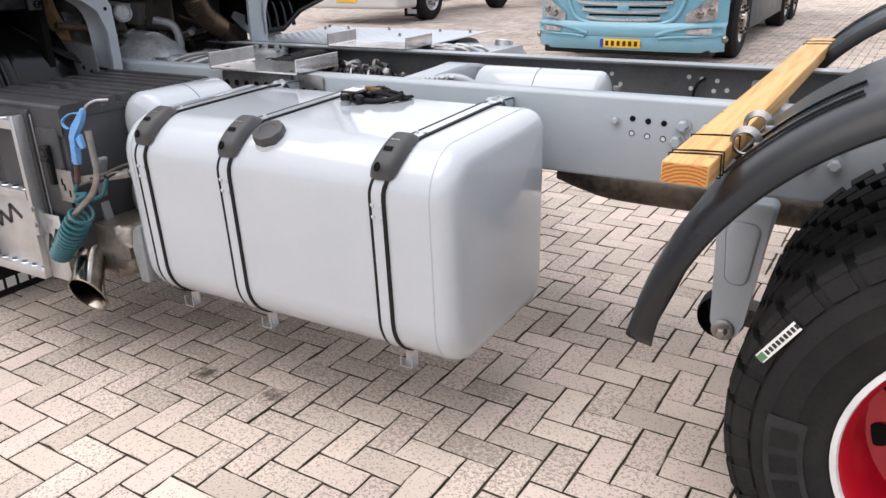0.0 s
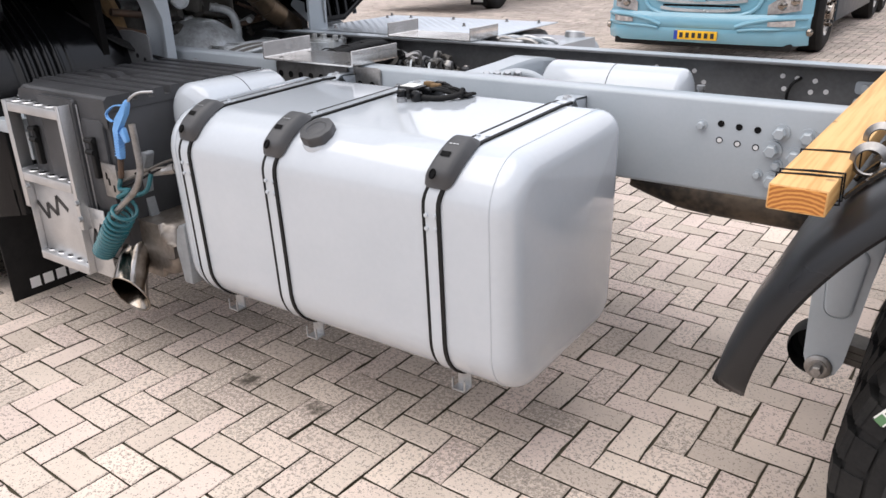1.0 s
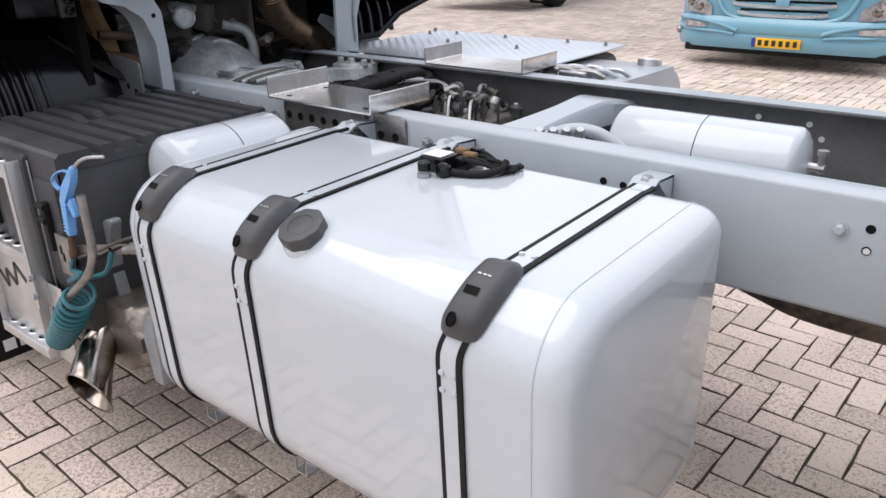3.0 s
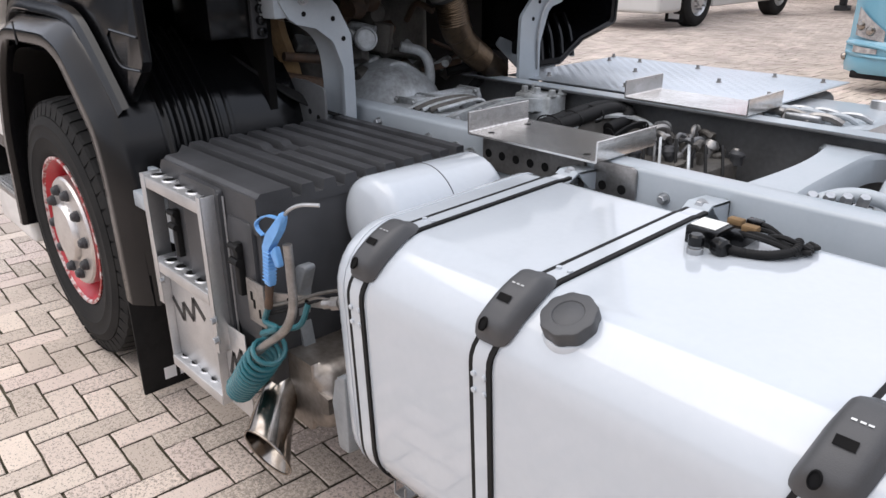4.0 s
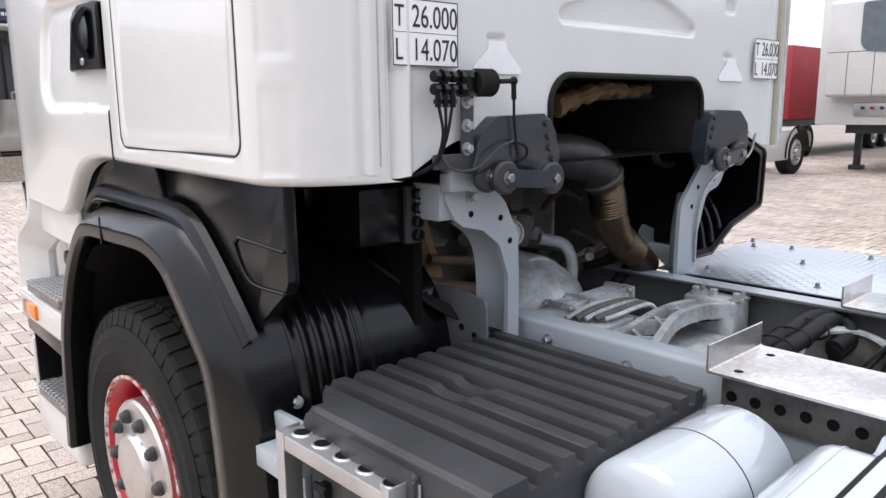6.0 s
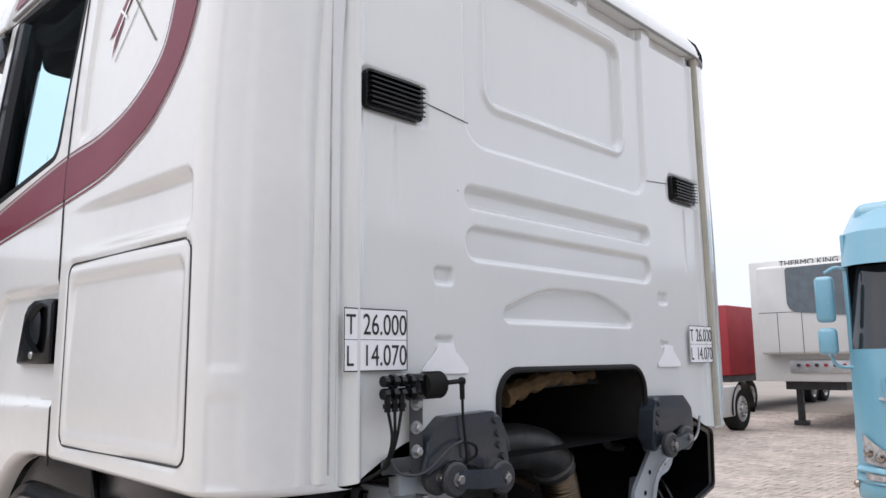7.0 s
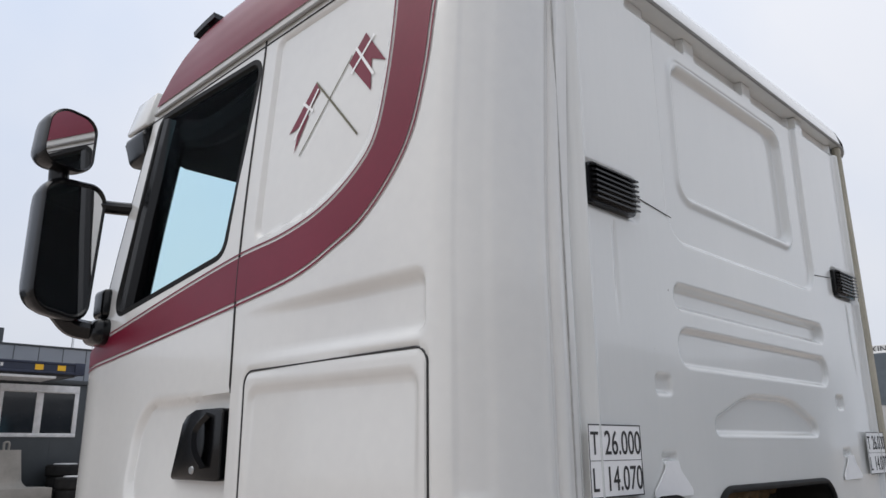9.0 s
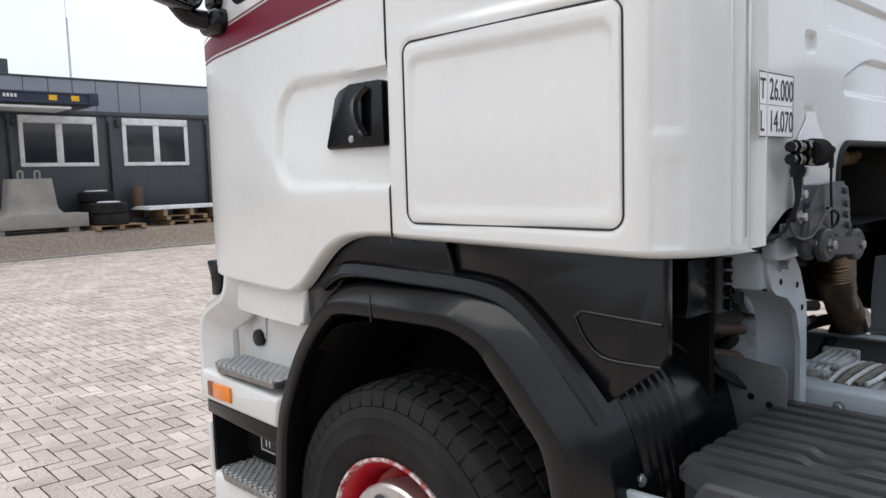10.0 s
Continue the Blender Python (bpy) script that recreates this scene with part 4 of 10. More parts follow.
box(bm, BX0 - 0.095, BX0 - 0.002, BY0 + 0.12, BY1, 0.52, 0.965, 0.012)
part("box_body", bm, DARKP, battery_box)


def lid_edge(y):
    """The lid reaches further forward behind its front corner."""
    return BX0 - 0.095 * smooth_step(0.05, 0.13, y)


def lid_z(x, y):
    w = abs(((y - BY0 - 0.046) / 0.0665) % 1.0 - 0.5) * 2
    h = 0.028 * smooth_step(0.64, 0.50, w) if y > BY0 + 0.062 else 0.028
    h *= 1 - 0.45 * smooth_step(-1.66, -1.69, x) * (1 if 0.27 < y < 0.40 else 0) * smooth_step(-1.78, -1.75, x)
    end = smooth_step(0.0, 0.02, x - lid_edge(y))
    return 0.974 + h * end - 0.010 * (1 - smooth_step(0.0, 0.012, y - BY0))


def lid_pt(u, v):
    y = BY0 - 0.006 + (BY1 - BY0 + 0.006) * v
    x = lid_edge(y) - 0.006 + (BX1 - lid_edge(y) + 0.010) * u
    return x, y, lid_z(x + 0.006, y + 0.002) + 0.004


bm = B()
vs = grid(bm, 40, 340, lid_pt)
for row in (vs[0], vs[-1]):
    low = [bm.verts.new((v.co.x, v.co.y, 0.955)) for v in row]
    for k in range(len(row) - 1):
        bm.faces.new((row[k], row[k + 1], low[k + 1], low[k]))
front_e = [r[0] for r in vs]
low = [bm.verts.new((v.co.x, v.co.y, 0.90)) for v in front_e]
for k in range(len(front_e) - 1):
    bm.faces.new((front_e[k], front_e[k + 1], low[k + 1], low[k]))
part("lid", bm, DARKP, battery_box)
bm = B()
for x0, x1 in ((-1.86, -1.745), (-1.50, -1.372)):
    prism(bm, rounded(x0, x1, 0.60, 0.925, 0.02), "xz", BY0 - 0.012, BY0 + 0.002, 0.006)
prism(bm, rounded(-1.735, -1.512, 0.55, 0.985, 0.012), "xz", BY0 - 0.022, BY0 + 0.002, 0.008)
part("front_rib", bm, DARKP, battery_box)
for x in (-1.80, -1.437):
    bm = B()
    rod(bm, (x - 0.022, BY0 - 0.03, 0.855), (x + 0.022, BY0 - 0.03, 0.855), 0.009, 10)
    rod(bm, (x - 0.020, BY0 - 0.032, 0.815), (x + 0.020, BY0 - 0.032, 0.815), 0.010, 10)
    box(bm, x - 0.012, x + 0.012, BY0 - 0.030, BY0 - 0.008, 0.72, 0.865, 0.004)
    part("rubber_latch", bm, BLACKR, battery_box)

# ---- side step ladder ----
ladder = thing("side_step", "bare aluminium folding side step with punched rungs", "step ladder", (-1.74, -0.02, 0.33))
LX0, LX1 = -1.915, -1.540


def rung(z, x0, x1, depth=0.075):
    bm = B()
    o = round_poly([(-0.045, z - 0.034, 0.002), (-0.045, z, 0.004), (-0.045 + depth, z, 0.004), (-0.045 + depth, z - 0.004, 0.001), (-0.041, z - 0.004, 0.002), (-0.041, z - 0.034, 0.001)], 2)
    prism(bm, o, "yz", x0, x1)
    r = part("rung", bm, ALU, ladder)
    n = 5
    for k in range(n):
        bm = B()
        xx = x0 + (x1 - x0) * (k + 0.5) / n
        spun(bm, [(0.0255, 0.0), (0.0225, 0.0035), (0.0195, 0.0035), (0.0190, 0.0015)], (xx, -0.045 + depth / 2, z), (0, 0, 1), 16)
        part("collar", bm, ALU, r)
    for k in range(n):
        bm = B()
        xx = x0 + (x1 - x0) * (k + 0.5) / n
        spun(bm, [(0.0192, 0.0012), (0, 0.0012)], (xx, -0.045 + depth / 2, z), (0, 0, 1), 16)
        part("hole", bm, VOID, r)


rung(0.950, LX0, LX1 + 0.005)
rung(0.685, LX0 + 0.01, LX1 - 0.03)
rung(0.365, LX0 + 0.02, LX1 - 0.03)
bm = B()
box(bm, LX0 - 0.006, LX0 + 0.022, -0.047, -0.043, 0.545, 0.955, 0.001)
box(bm, LX0 - 0.008, LX0 - 0.004, -0.047, 0.012, 0.545, 0.955, 0.001)
part("rail", bm, ALU, ladder)
bm = B()
box(bm, LX1 - 0.014, LX1 + 0.008, -0.051, -0.047, 0.52, 0.968, 0.0012)
box(bm, LX1 + 0.004, LX1 + 0.008, -0.047, 0.004, 0.52, 0.968, 0.0012)
box(bm, LX1 + 0.008, LX1 + 0.034, 0.000, 0.004, 0.52, 0.968, 0.0012)
part("rail", bm, ALU, ladder)
bm = B()
box(bm, LX0 + 0.018, LX0 + 0.022, -0.043, 0.020, 0.345, 0.70, 0.001)
part("side_sheet", bm, ALU, ladder)
bm = B()
box(bm, LX0 + 0.024, LX1 - 0.031, -0.018, -0.015, 0.345, 0.665, 0.0008)
part("side_sheet", bm, ALU, ladder)
bm = B()
box(bm, LX1 - 0.030, LX1 - 0.026, -0.043, 0.020, 0.335, 0.60, 0.001)
part("side_sheet", bm, ALU, ladder)
bm = B()
box(bm, LX1 - 0.024, LX1 + 0.10, -0.018, -0.015, 0.335, 0.60, 0.0008)
part("side_sheet", bm, ALU, ladder)
# black angular emblem strokes on the sheet
bm = B()


def stroke(bm, pts, w, y, t=0.002):
    for (xa, za), (xb, zb) in zip(pts, pts[1:]):
        d = Vector((xb - xa, zb - za)).normalized()
        n = Vector((-d.y, d.x)) * w / 2
        vs = [bm.verts.new((xx, yy, zz)) for yy in (y - t, y) for xx, zz in ((xa + n.x, za + n.y), (xb + n.x, zb + n.y), (xb - n.x, zb - n.y), (xa - n.x, za - n.y))]
        bm.faces.new(vs[:4])
        bm.faces.new(vs[4:])
        for k in range(4):
            bm.faces.new((vs[k], vs[(k + 1) % 4], vs[4 + (k + 1) % 4], vs[4 + k]))


stroke(bm, [(-1.89, 0.560), (-1.825, 0.505), (-1.815, 0.565), (-1.755, 0.530), (-1.74, 0.605), (-1.675, 0.560)], 0.018, -0.0183, 0.0012)
part("emblem", bm, INK, ladder, smooth=0)
bm = B()
stroke(bm, [(-1.545, 0.44), (-1.515, 0.52), (-1.505, 0.48), (-1.470, 0.545), (-1.458, 0.515)], 0.014, -0.0183, 0.0012)
part("emblem", bm, INK, ladder, smooth=0)
bm = B()
for x, z in ((LX1 + 0.01, 0.625), (LX1 + 0.01, 0.565)):
    bolt(bm, (x, -0.050, z), (0, -1, 0), 0.009, 0.012)
    part("bolt", bm, ZINC, ladder)
    bm = B()
bolt(bm, (LX0 + 0.05, -0.047, 0.635), (0, -1, 0), 0.008, 0.01)
part("bolt", bm, ZINC, ladder)
bracket = thing("step_bracket", "silver painted bracket behind the side step", "bracket", (-2.0, 0.02, 0.70))
bm = B()
prism(bm, round_poly([(-2.09, 0.70, 0.01), (-2.105, 0.925, 0.03), (-1.95, 0.930, 0.02), (-1.95, 0.70, 0.01)], 4), "xz", 0.035, 0.055, 0.004)
box(bm, -2.05, -1.92, -0.03, 0.05, 0.82, 0.87, 0.004)
part("arm", bm, GREY, bracket)

# ---- air gun on its holder ----
gun = thing("air_blow_gun", "light blue plastic air blow gun hung on a bent steel rod", "air gun", (-1.2, -0.04, 0.82))


def tri(bm, pts, y0, y1, bev=0.004):
    prism(bm, pts, "xz", y0, y1, bev)


bm = B()
tri(bm, round_poly([(-1.240, 0.832, 0.005), (-1.210, 0.830, 0.005), (-1.198, 0.935, 0.01), (-1.135, 1.000, 0.006), (-1.114, 1.030, 0.006), (-1.130, 1.042, 0.006), (-1.200, 0.982, 0.012), (-1.228, 0.94, 0.01)], 3), -0.053, -0.029)
tri(bm, round_poly([(-1.165, 0.955, 0.006), (-1.150, 0.900, 0.008), (-1.172, 0.895, 0.006), (-1.196, 0.930, 0.008)], 3), -0.050, -0.032)
spun(bm, [(0, 0), (0.013, 0), (0.013, 0.012), (0.008, 0.022), (0, 0.022)], (-1.128, -0.041, 1.030), (0.6, 0.05, 0.8), 14)
body = part("gun_body", bm, BLUEP, gun)
bm = B()
sweep(bm, bend([(-1.125, -0.04, 1.03), (-1.20, -0.042, 1.025), (-1.262, -0.042, 0.995), (-1.262, -0.042, 0.975), (-1.235, -0.042, 0.965)], 6), 0, section=[(-0.006, -0.002), (0.006, -0.002), (0.006, 0.002), (-0.006, 0.002)])
part("lever", bm, BLUEP, gun)
bm = B()
for k in range(9):
    box(bm, -1.242 + 0.004 * k * 0.6, -1.210 + 0.004 * k * 0.6, -0.0555, -0.0265, 0.842 + 0.0105 * k, 0.846 + 0.0105 * k, 0.001, 1)
part("grip_rib", bm, BLUEP, body)
bm = B()
sweep(bm, bend([(-1.125, -0.04, 1.035), (-1.095, -0.035, 1.062), (-1.06, -0.02, 1.078), (-1.02, 0.01, 1.080)], 6), 0.005, 8)
part("nozzle", bm, ZINC, gun)
bm = B()
spun(bm, [(0, 0), (0.012, 0), (0.013, 0.02), (0.011, 0.03), (0.013, 0.06), (0.012, 0.075), (0, 0.075)], (-1.252, -0.04, 0.757), (0.3, 0, 1), 14)
part("coupling", bm, RUST, gun)

# the gun is a small one
gun_scale = Matrix.Translation((-1.235, -0.04, 0.80)) @ Matrix.Diagonal((0.82, 0.82, 0.90, 1)) @ Matrix.Translation((1.235, 0.04, -0.80))
gun.matrix_basis = gun_scale @ gun.matrix_basis

holder = thing("hose_holder", "scratched steel tube holder with a coiled hose", "tube holder", (-1.2, -0.03, 0.62))
bm = B()
sweep(bm, bend([(-1.143, -0.035, 0.950), (-1.140, -0.035, 0.88), (-1.135, -0.04, 0.80), (-1.165, -0.05, 0.735), (-1.24, -0.06, 0.672), (-1.31, -0.07, 0.61)], 8), 0.0108, 14)
part("tube", bm, STEEL, holder)
coil = thing("coiled_hose", "teal coiled air hose wound round the steel tube", "air hose", (-1.36, -0.06, 0.45))
bm = B()
pts = []
c0, c1 = Vector((-1.228, -0.042, 0.678)), Vector((-1.408, -0.062, 0.470))
ax = (c1 - c0).normalized()
e1 = ax.orthogonal().normalized()
e2 = ax.cross(e1)
turns = 13
for k in range(turns * 14 + 1):
    t = k / (turns * 14)
    a = 2 * math.pi * turns * t
    f = t ** 0.6
    rr = 0.037 + 0.003 * math.sin(5 * t)
    pts.append(c0.lerp(c1, f) + (e1 * math.cos(a) + e2 * math.sin(a)) * rr)
sweep(bm, pts, 0.0062, 7)
part("coil", bm, TEAL, coil)
bm = B()
sweep(bm, bend([pts[0], c0 + Vector((0.03, -0.01, 0.05)), (-1.262, -0.045, 0.72), (-1.252, -0.04, 0.757)], 8), 0.0075, 8)
sweep(bm, bend([pts[-1], (-1.36, 0.0, 0.62), (-1.30, -0.01, 0.67), (-1.22, 0.02, 0.70), (-1.20, 0.04, 0.76)], 8), 0.0075, 8)
part("hose", bm, TEAL, coil)
lines = thing("air_lines", "thin dark air pipes running along a strut", "air pipes", (-1.2, 0.04, 0.76))
for k in range(2):
    bm = B()
    sweep(bm, bend([(-1.33, 0.0, 0.70 + 0.02 * k), (-1.25, 0.02, 0.735 + 0.018 * k), (-1.15, 0.06, 0.785 + 0.016 * k), (-1.02, 0.105, 0.825 + 0.018 * k)], 6), 0.0045, 7)
    part("pipe", bm, (BLACKR, GLOOM)[k], lines)
bm = B()
rod(bm, (-1.15, 0.052, 0.772), (-1.06, 0.085, 0.800), 0.012, 12)
rod(bm, (-1.125, 0.060, 0.780), (-1.105, 0.068, 0.786), 0.017, 8)
part("coupling", bm, STEEL, lines)
strut = thing("perforated_strut", "galvanised perforated angle below the battery box", "strut", (-1.2, 0.05, 0.76))
bm = B()
sweep(bm, [(-1.375, -0.005, 0.735), (-1.00, 0.10, 0.80)], 0, section=[(-0.003, -0.014), (0.003, -0.014), (0.003, 0.014), (-0.003, 0.014)])
box(bm, -1.40, -1.315, -0.016, -0.011, 0.665, 0.785, 0.004)
part("angle", bm, STEEL, strut)
bm = B()
for k in range(5):
    t = 0.3 + 0.15 * k
    p = Vector((-1.375, -0.005, 0.735)).lerp(Vector((-1.00, 0.10, 0.80)), t)
    spun(bm, [(0.006, 0), (0.006, 0.0045), (0, 0.0045)], p, (0.27, -0.96, 0), 10)
for x, z in ((-1.375, 0.74), (-1.365, 0.72), (-1.34, 0.70)):
    box(bm, x - 0.004, x + 0.004, -0.0175, -0.0155, z - 0.012, z + 0.012)
part("slot", bm, VOID, strut)["kind"] = "stuff"

# ---- silencer and tailpipe ----
silencer = thing("exhaust_silencer", "stained stainless silencer with a polished flared tailpipe", "exhaust", (-1.25, 0.25, 0.40))
bm = B()
prism(bm, round_poly([(-1.50, 0.36, 0.09), (-1.50, 0.565, 0.10), (-1.17, 0.565, 0.07), (-1.17, 0.36, 0.09)], 7), "xz", 0.055, 0.72, 0.045, 6)
part("silencer_body", bm, surface("road_stained_silencer", (0.34, 0.31, 0.28), 0.34, 0.75, (0.13, 0.105, 0.085), 7, 0.7, 0.15, 60), silencer)
bm = B()
path = bend([(-1.405, 0.105, 0.462), (-1.378, 0.045, 0.440), (-1.335, -0.015, 0.392), (-1.283, -0.068, 0.338)], 8)
axis = (path[-1] - path[-4]).normalized()
slant = Vector((0.099, 0.041, -0.09))
slant = (slant - axis * slant.dot(axis)).normalized()
n_r = len(path)
rads = [0.050 + 0.014 * (k / (n_r - 1)) ** 3 for k in range(n_r)]
sweep(bm, path, rads, 32)
bmesh.ops.delete(bm, geom=[f for f in bm.faces if len(f.verts) > 4], context="FACES")
bm.verts.ensure_lookup_table()


def mitre(p, c, t):
    return p + axis * 0.7 * (p - c).dot(slant) * smooth_step(0.35, 1.0, t)


for k in range(n_r):
    for v in list(bm.verts)[32 * k:32 * k + 32]:
        v.co = mitre(v.co, path[k], k / (n_r - 1))
pipe = part("tailpipe", bm, CHROME, silencer)
bm = B()
e = path[-1]
o1 = axis.orthogonal().normalized()
o2 = axis.cross(o1)
sweep(bm, [mitre(e + (o1 * math.cos(a) + o2 * math.sin(a)) * 0.065, e, 1.0) for a in [2 * math.pi * k / 40 for k in range(40)]], 0.0032, 6, closed=True)
part("rolled_lip", bm, CHROME, pipe)
bm = B()
spun(bm, [(0.049, 0), (0, 0)], path[-12], axis, 28)
part("pipe_throat", bm, VOID, pipe)
bm = B()
spun(bm, [(0.050, -0.004), (0.066, -0.006), (0.073, 0.0), (0.066, 0.008), (0.053, 0.012)], path[4], (path[6] - path[3]), 36)
part("pipe_flange", bm, STEEL, silencer)
support = thing("tank_support", "grey cast bracket holding the tank and silencer", "bracket", (-1.11, 0.1, 0.38))
bm = B()
prism(bm, round_poly([(-1.44, 0.49, 0.02), (-1.43, 0.62, 0.05), (-1.40, 0.72, 0.05), (-1.34, 0.80, 0.01), (-1.295, 0.81, 0.01), (-1.335, 0.73, 0.05), (-1.352, 0.64, 0.05), (-1.335, 0.56, 0.05), (-1.285, 0.515, 0.03), (-1.16, 0.51, 0.01), (-1.15, 0.45, 0.01), (-1.30, 0.445, 0.02)], 4), "xz", 0.10, 0.135, 0.006)
DULLG = surface("dull_bracket_paint", (0.25, 0.265, 0.275), 0.42, 0, (0.16, 0.165, 0.17), 8, 0.7, 0.1, 80)
part("plate", bm, DULLG, support)
bm = B()
prism(bm, round_poly([(-1.140, 0.37, 0.012), (-1.150, 0.50, 0.02), (-1.130, 0.58, 0.02), (-1.092, 0.60, 0.01), (-1.092, 0.37, 0.01)], 4), "xz", 0.055, 0.10, 0.008)
part("clamp_foot", bm, DULLG, support)
bm = B()
bolt(bm, (-1.13, 0.10, 0.50), (0, -1, 0), 0.014, 0.02)
part("bolt", bm, ZINC, support)
bm = B()
bolt(bm, (-1.12, 0.10, 0.42), (0, -1, 0), 0.012, 0.02)
part("bolt", bm, ZINC, support)


# ---- wheels ----
def wheel(name, at, label, r=0.52, width=0.315, nubs=44, deep=0.022, fill=0.42):
    """A truck wheel under the chassis with its outer side towards -y: tyre with tread blocks and ribs."""
    ax, ay, az = at
    bm = B()
    R = r
    side = [(0.295, 0.010), (0.305, -0.002), (0.33, -0.012), (0.37, -0.018), (0.375, -0.021), (0.385, -0.019), (0.42, -0.016), (0.424, -0.018), (0.434, -0.014), (0.455, -0.006), (R - 0.066, 0.000), (R - 0.064, 0.003), (R - 0.045, 0.004), (R - deep - 0.006, 0.010), (R - deep + 0.002, 0.024)]
    prof = side + [(R - deep + 0.004, width / 2)] + [(a, width - b) for a, b in reversed(side)]
    spun(bm, prof, (ax, ay, az), (0, 1, 0), 72)
    tyre = part(name, bm, RUBBER, chassis, label)
    bm = B()
    for k in range(nubs):
        a0 = 2 * math.pi * k / nubs
        for row, (y0, y1, off) in enumerate(((0.006, 0.075, 0.0), (0.083, 0.152, 0.5), (0.163, 0.232, 0.0), (0.240, 0.309, 0.5))):
            a = a0 + off * 2 * math.pi / nubs
            w = 2 * math.pi / nubs * fill
            vs = []
            for aa, yy, rr in ((a - w, y0, R - deep), (a + w * 0.8, y0, R - deep), (a + w, y1, R - deep), (a - w * 0.8, y1, R - deep), (a - w * 0.95, y0 + 0.003, R), (a + w * 0.75, y0 + 0.003, R), (a + w * 0.95, y1 - 0.003, R), (a - w * 0.75, y1 - 0.003, R)):
                if row == 0 and yy < 0.02 and rr == R:
                    rr, yy = R - 0.008, yy + 0.008
                vs.append(bm.verts.new((ax + rr * math.cos(aa), ay + yy, az + rr * math.sin(aa))))
            for f in ((4, 5, 6, 7), (0, 1, 5, 4), (1, 2, 6, 5), (2, 3, 7, 6), (3, 0, 4, 7)):
                bm.faces.new([vs[q] for q in f])
        # shoulder notch ribs on the side of the tread
        vs = []
        w = 2 * math.pi / nubs * (fill - 0.05)
        for aa, yy, rr in ((a0 - w, -0.004, R - 0.062), (a0 + w, -0.004, R - 0.062), (a0 + w, 0.012, R - 0.012), (a0 - w, 0.012, R - 0.012), (a0 - w, 0.010, R - 0.06), (a0 + w, 0.010, R - 0.06)):
            vs.append(bm.verts.new((ax + rr * math.cos(aa), ay + yy, az + rr * math.sin(aa))))
        bm.faces.new([vs[q] for q in (0, 1, 2, 3)])
        bm.faces.new([vs[q] for q in (0, 3, 4)])
        bm.faces.new([vs[q] for q in (1, 5, 2)])
    tr = part("tread_block", bm, RUBBER, tyre, smooth=0)
    tr["kind"] = "stuff"
    return tyre


front = wheel("front_wheel", (-2.835, -0.015, 0.52), "front truck wheel with red rim and bright hub cover", nubs=52, deep=0.013, fill=0.465)
fx, fy, fz = -2.835, -0.015, 0.52
bm = B()
spun(bm, [(0.296, 0.012), (0.300, -0.006), (0.290, -0.008), (0.284, 0.002)], (fx, fy, fz), (0, 1, 0), 64)
part("rim_edge", bm, RIMW, front, "chipped white rim edge")
bm = B()
spun(bm, [(0.286, 0.0), (0.268, 0.02), (0.255, 0.06), (0.245, 0.10), (0.20, 0.115), (0.10, 0.10)], (fx, fy, fz), (0, 1, 0), 64)
part("rim", bm, RED, front, "glossy red rim")
bm = B()
spun(bm, [(0.212, 0.10), (0.214, 0.062), (0.219, 0.060), (0.219, 0.006), (0.212, -0.003), (0.196, -0.006), (0.124, -0.006), (0.119, -0.009), (0.115, -0.024), (0.108, -0.031), (0.06, -0.036), (0.0, -0.037)], (fx, fy, fz), (0, 1, 0), 48)
part("hub_cover", bm, STAINLESS, front, "stained bright hub cover")
for k in range(10):
    a = 2 * math.pi * k / 10
    bm = B()
    spun(bm, [(0.0225, 0), (0.0225, 0.012), (0.019, 0.014), (0.0185, 0.020), (0.013, 0.028), (0, 0.031)], (fx + 0.168 * math.cos(a), fy - 0.004, fz + 0.168 * math.sin(a)), (0, -1, 0), 12)
    part("wheel_nut", bm, DARKP, front)

RWX, RWY, RWZ = 1.435, -0.06, 0.515
rear = wheel("rear_wheel", (RWX, RWY, RWZ), "rear truck wheel with deep red rim and white edge", 0.525, 0.315, 40)
bm = B()
spun(bm, [(0.300, 0.012), (0.304, -0.006), (0.292, -0.008), (0.286, 0.004)], (RWX, RWY, RWZ), (0, 1, 0), 64)
part("rim_edge", bm, PVC, rear, "white painted rim edge")
bm = B()
spun(bm, [(0.288, 0.0), (0.272, 0.02), (0.258, 0.09), (0.245, 0.16), (0.20, 0.175), (0.10, 0.165), (0.0, 0.16)], (RWX, RWY, RWZ), (0, 1, 0), 64)
part("rim", bm, RED, rear, "glossy red rim")
for k in range(10):
    bm = B()
    a = 2 * math.pi * (k + 0.4) / 10
    spun(bm, [(0.030, 0), (0.028, 0.003), (0, 0.003)], (RWX + 0.222 * math.cos(a), RWY + 0.166, RWZ + 0.222 * math.sin(a)), (0, -1, 0), 16)
    part("hand_hole", bm, VOID, rear)
bm = B()
spun(bm, [(0.15, 0.17), (0.15, 0.10), (0.13, 0.06), (0.0, 0.055)], (RWX, RWY, RWZ), (0, 1, 0), 32)
part("hub", bm, RED, rear)
# the second tyre of the pair
wheel("inner_wheel", (RWX, RWY + 0.34, RWZ), "worn black inner tyre of the rear pair", 0.525, 0.315, 40)
# sticker and moulded letters on the rear tyre
bm = B()
sc = Vector((1.005, RWY - 0.013, 0.722))
du, dv = Vector((0.56, 0.05, 0.83)), Vector((-0.81, 0.14, 0.56))


def flat_quad(bm, c, u, v, hu, hv):
    bm.faces.new([bm.verts.new(c + u * a * hu + v * b * hv) for a, b in ((-1, -1), (1, -1), (1, 1), (-1, 1))])


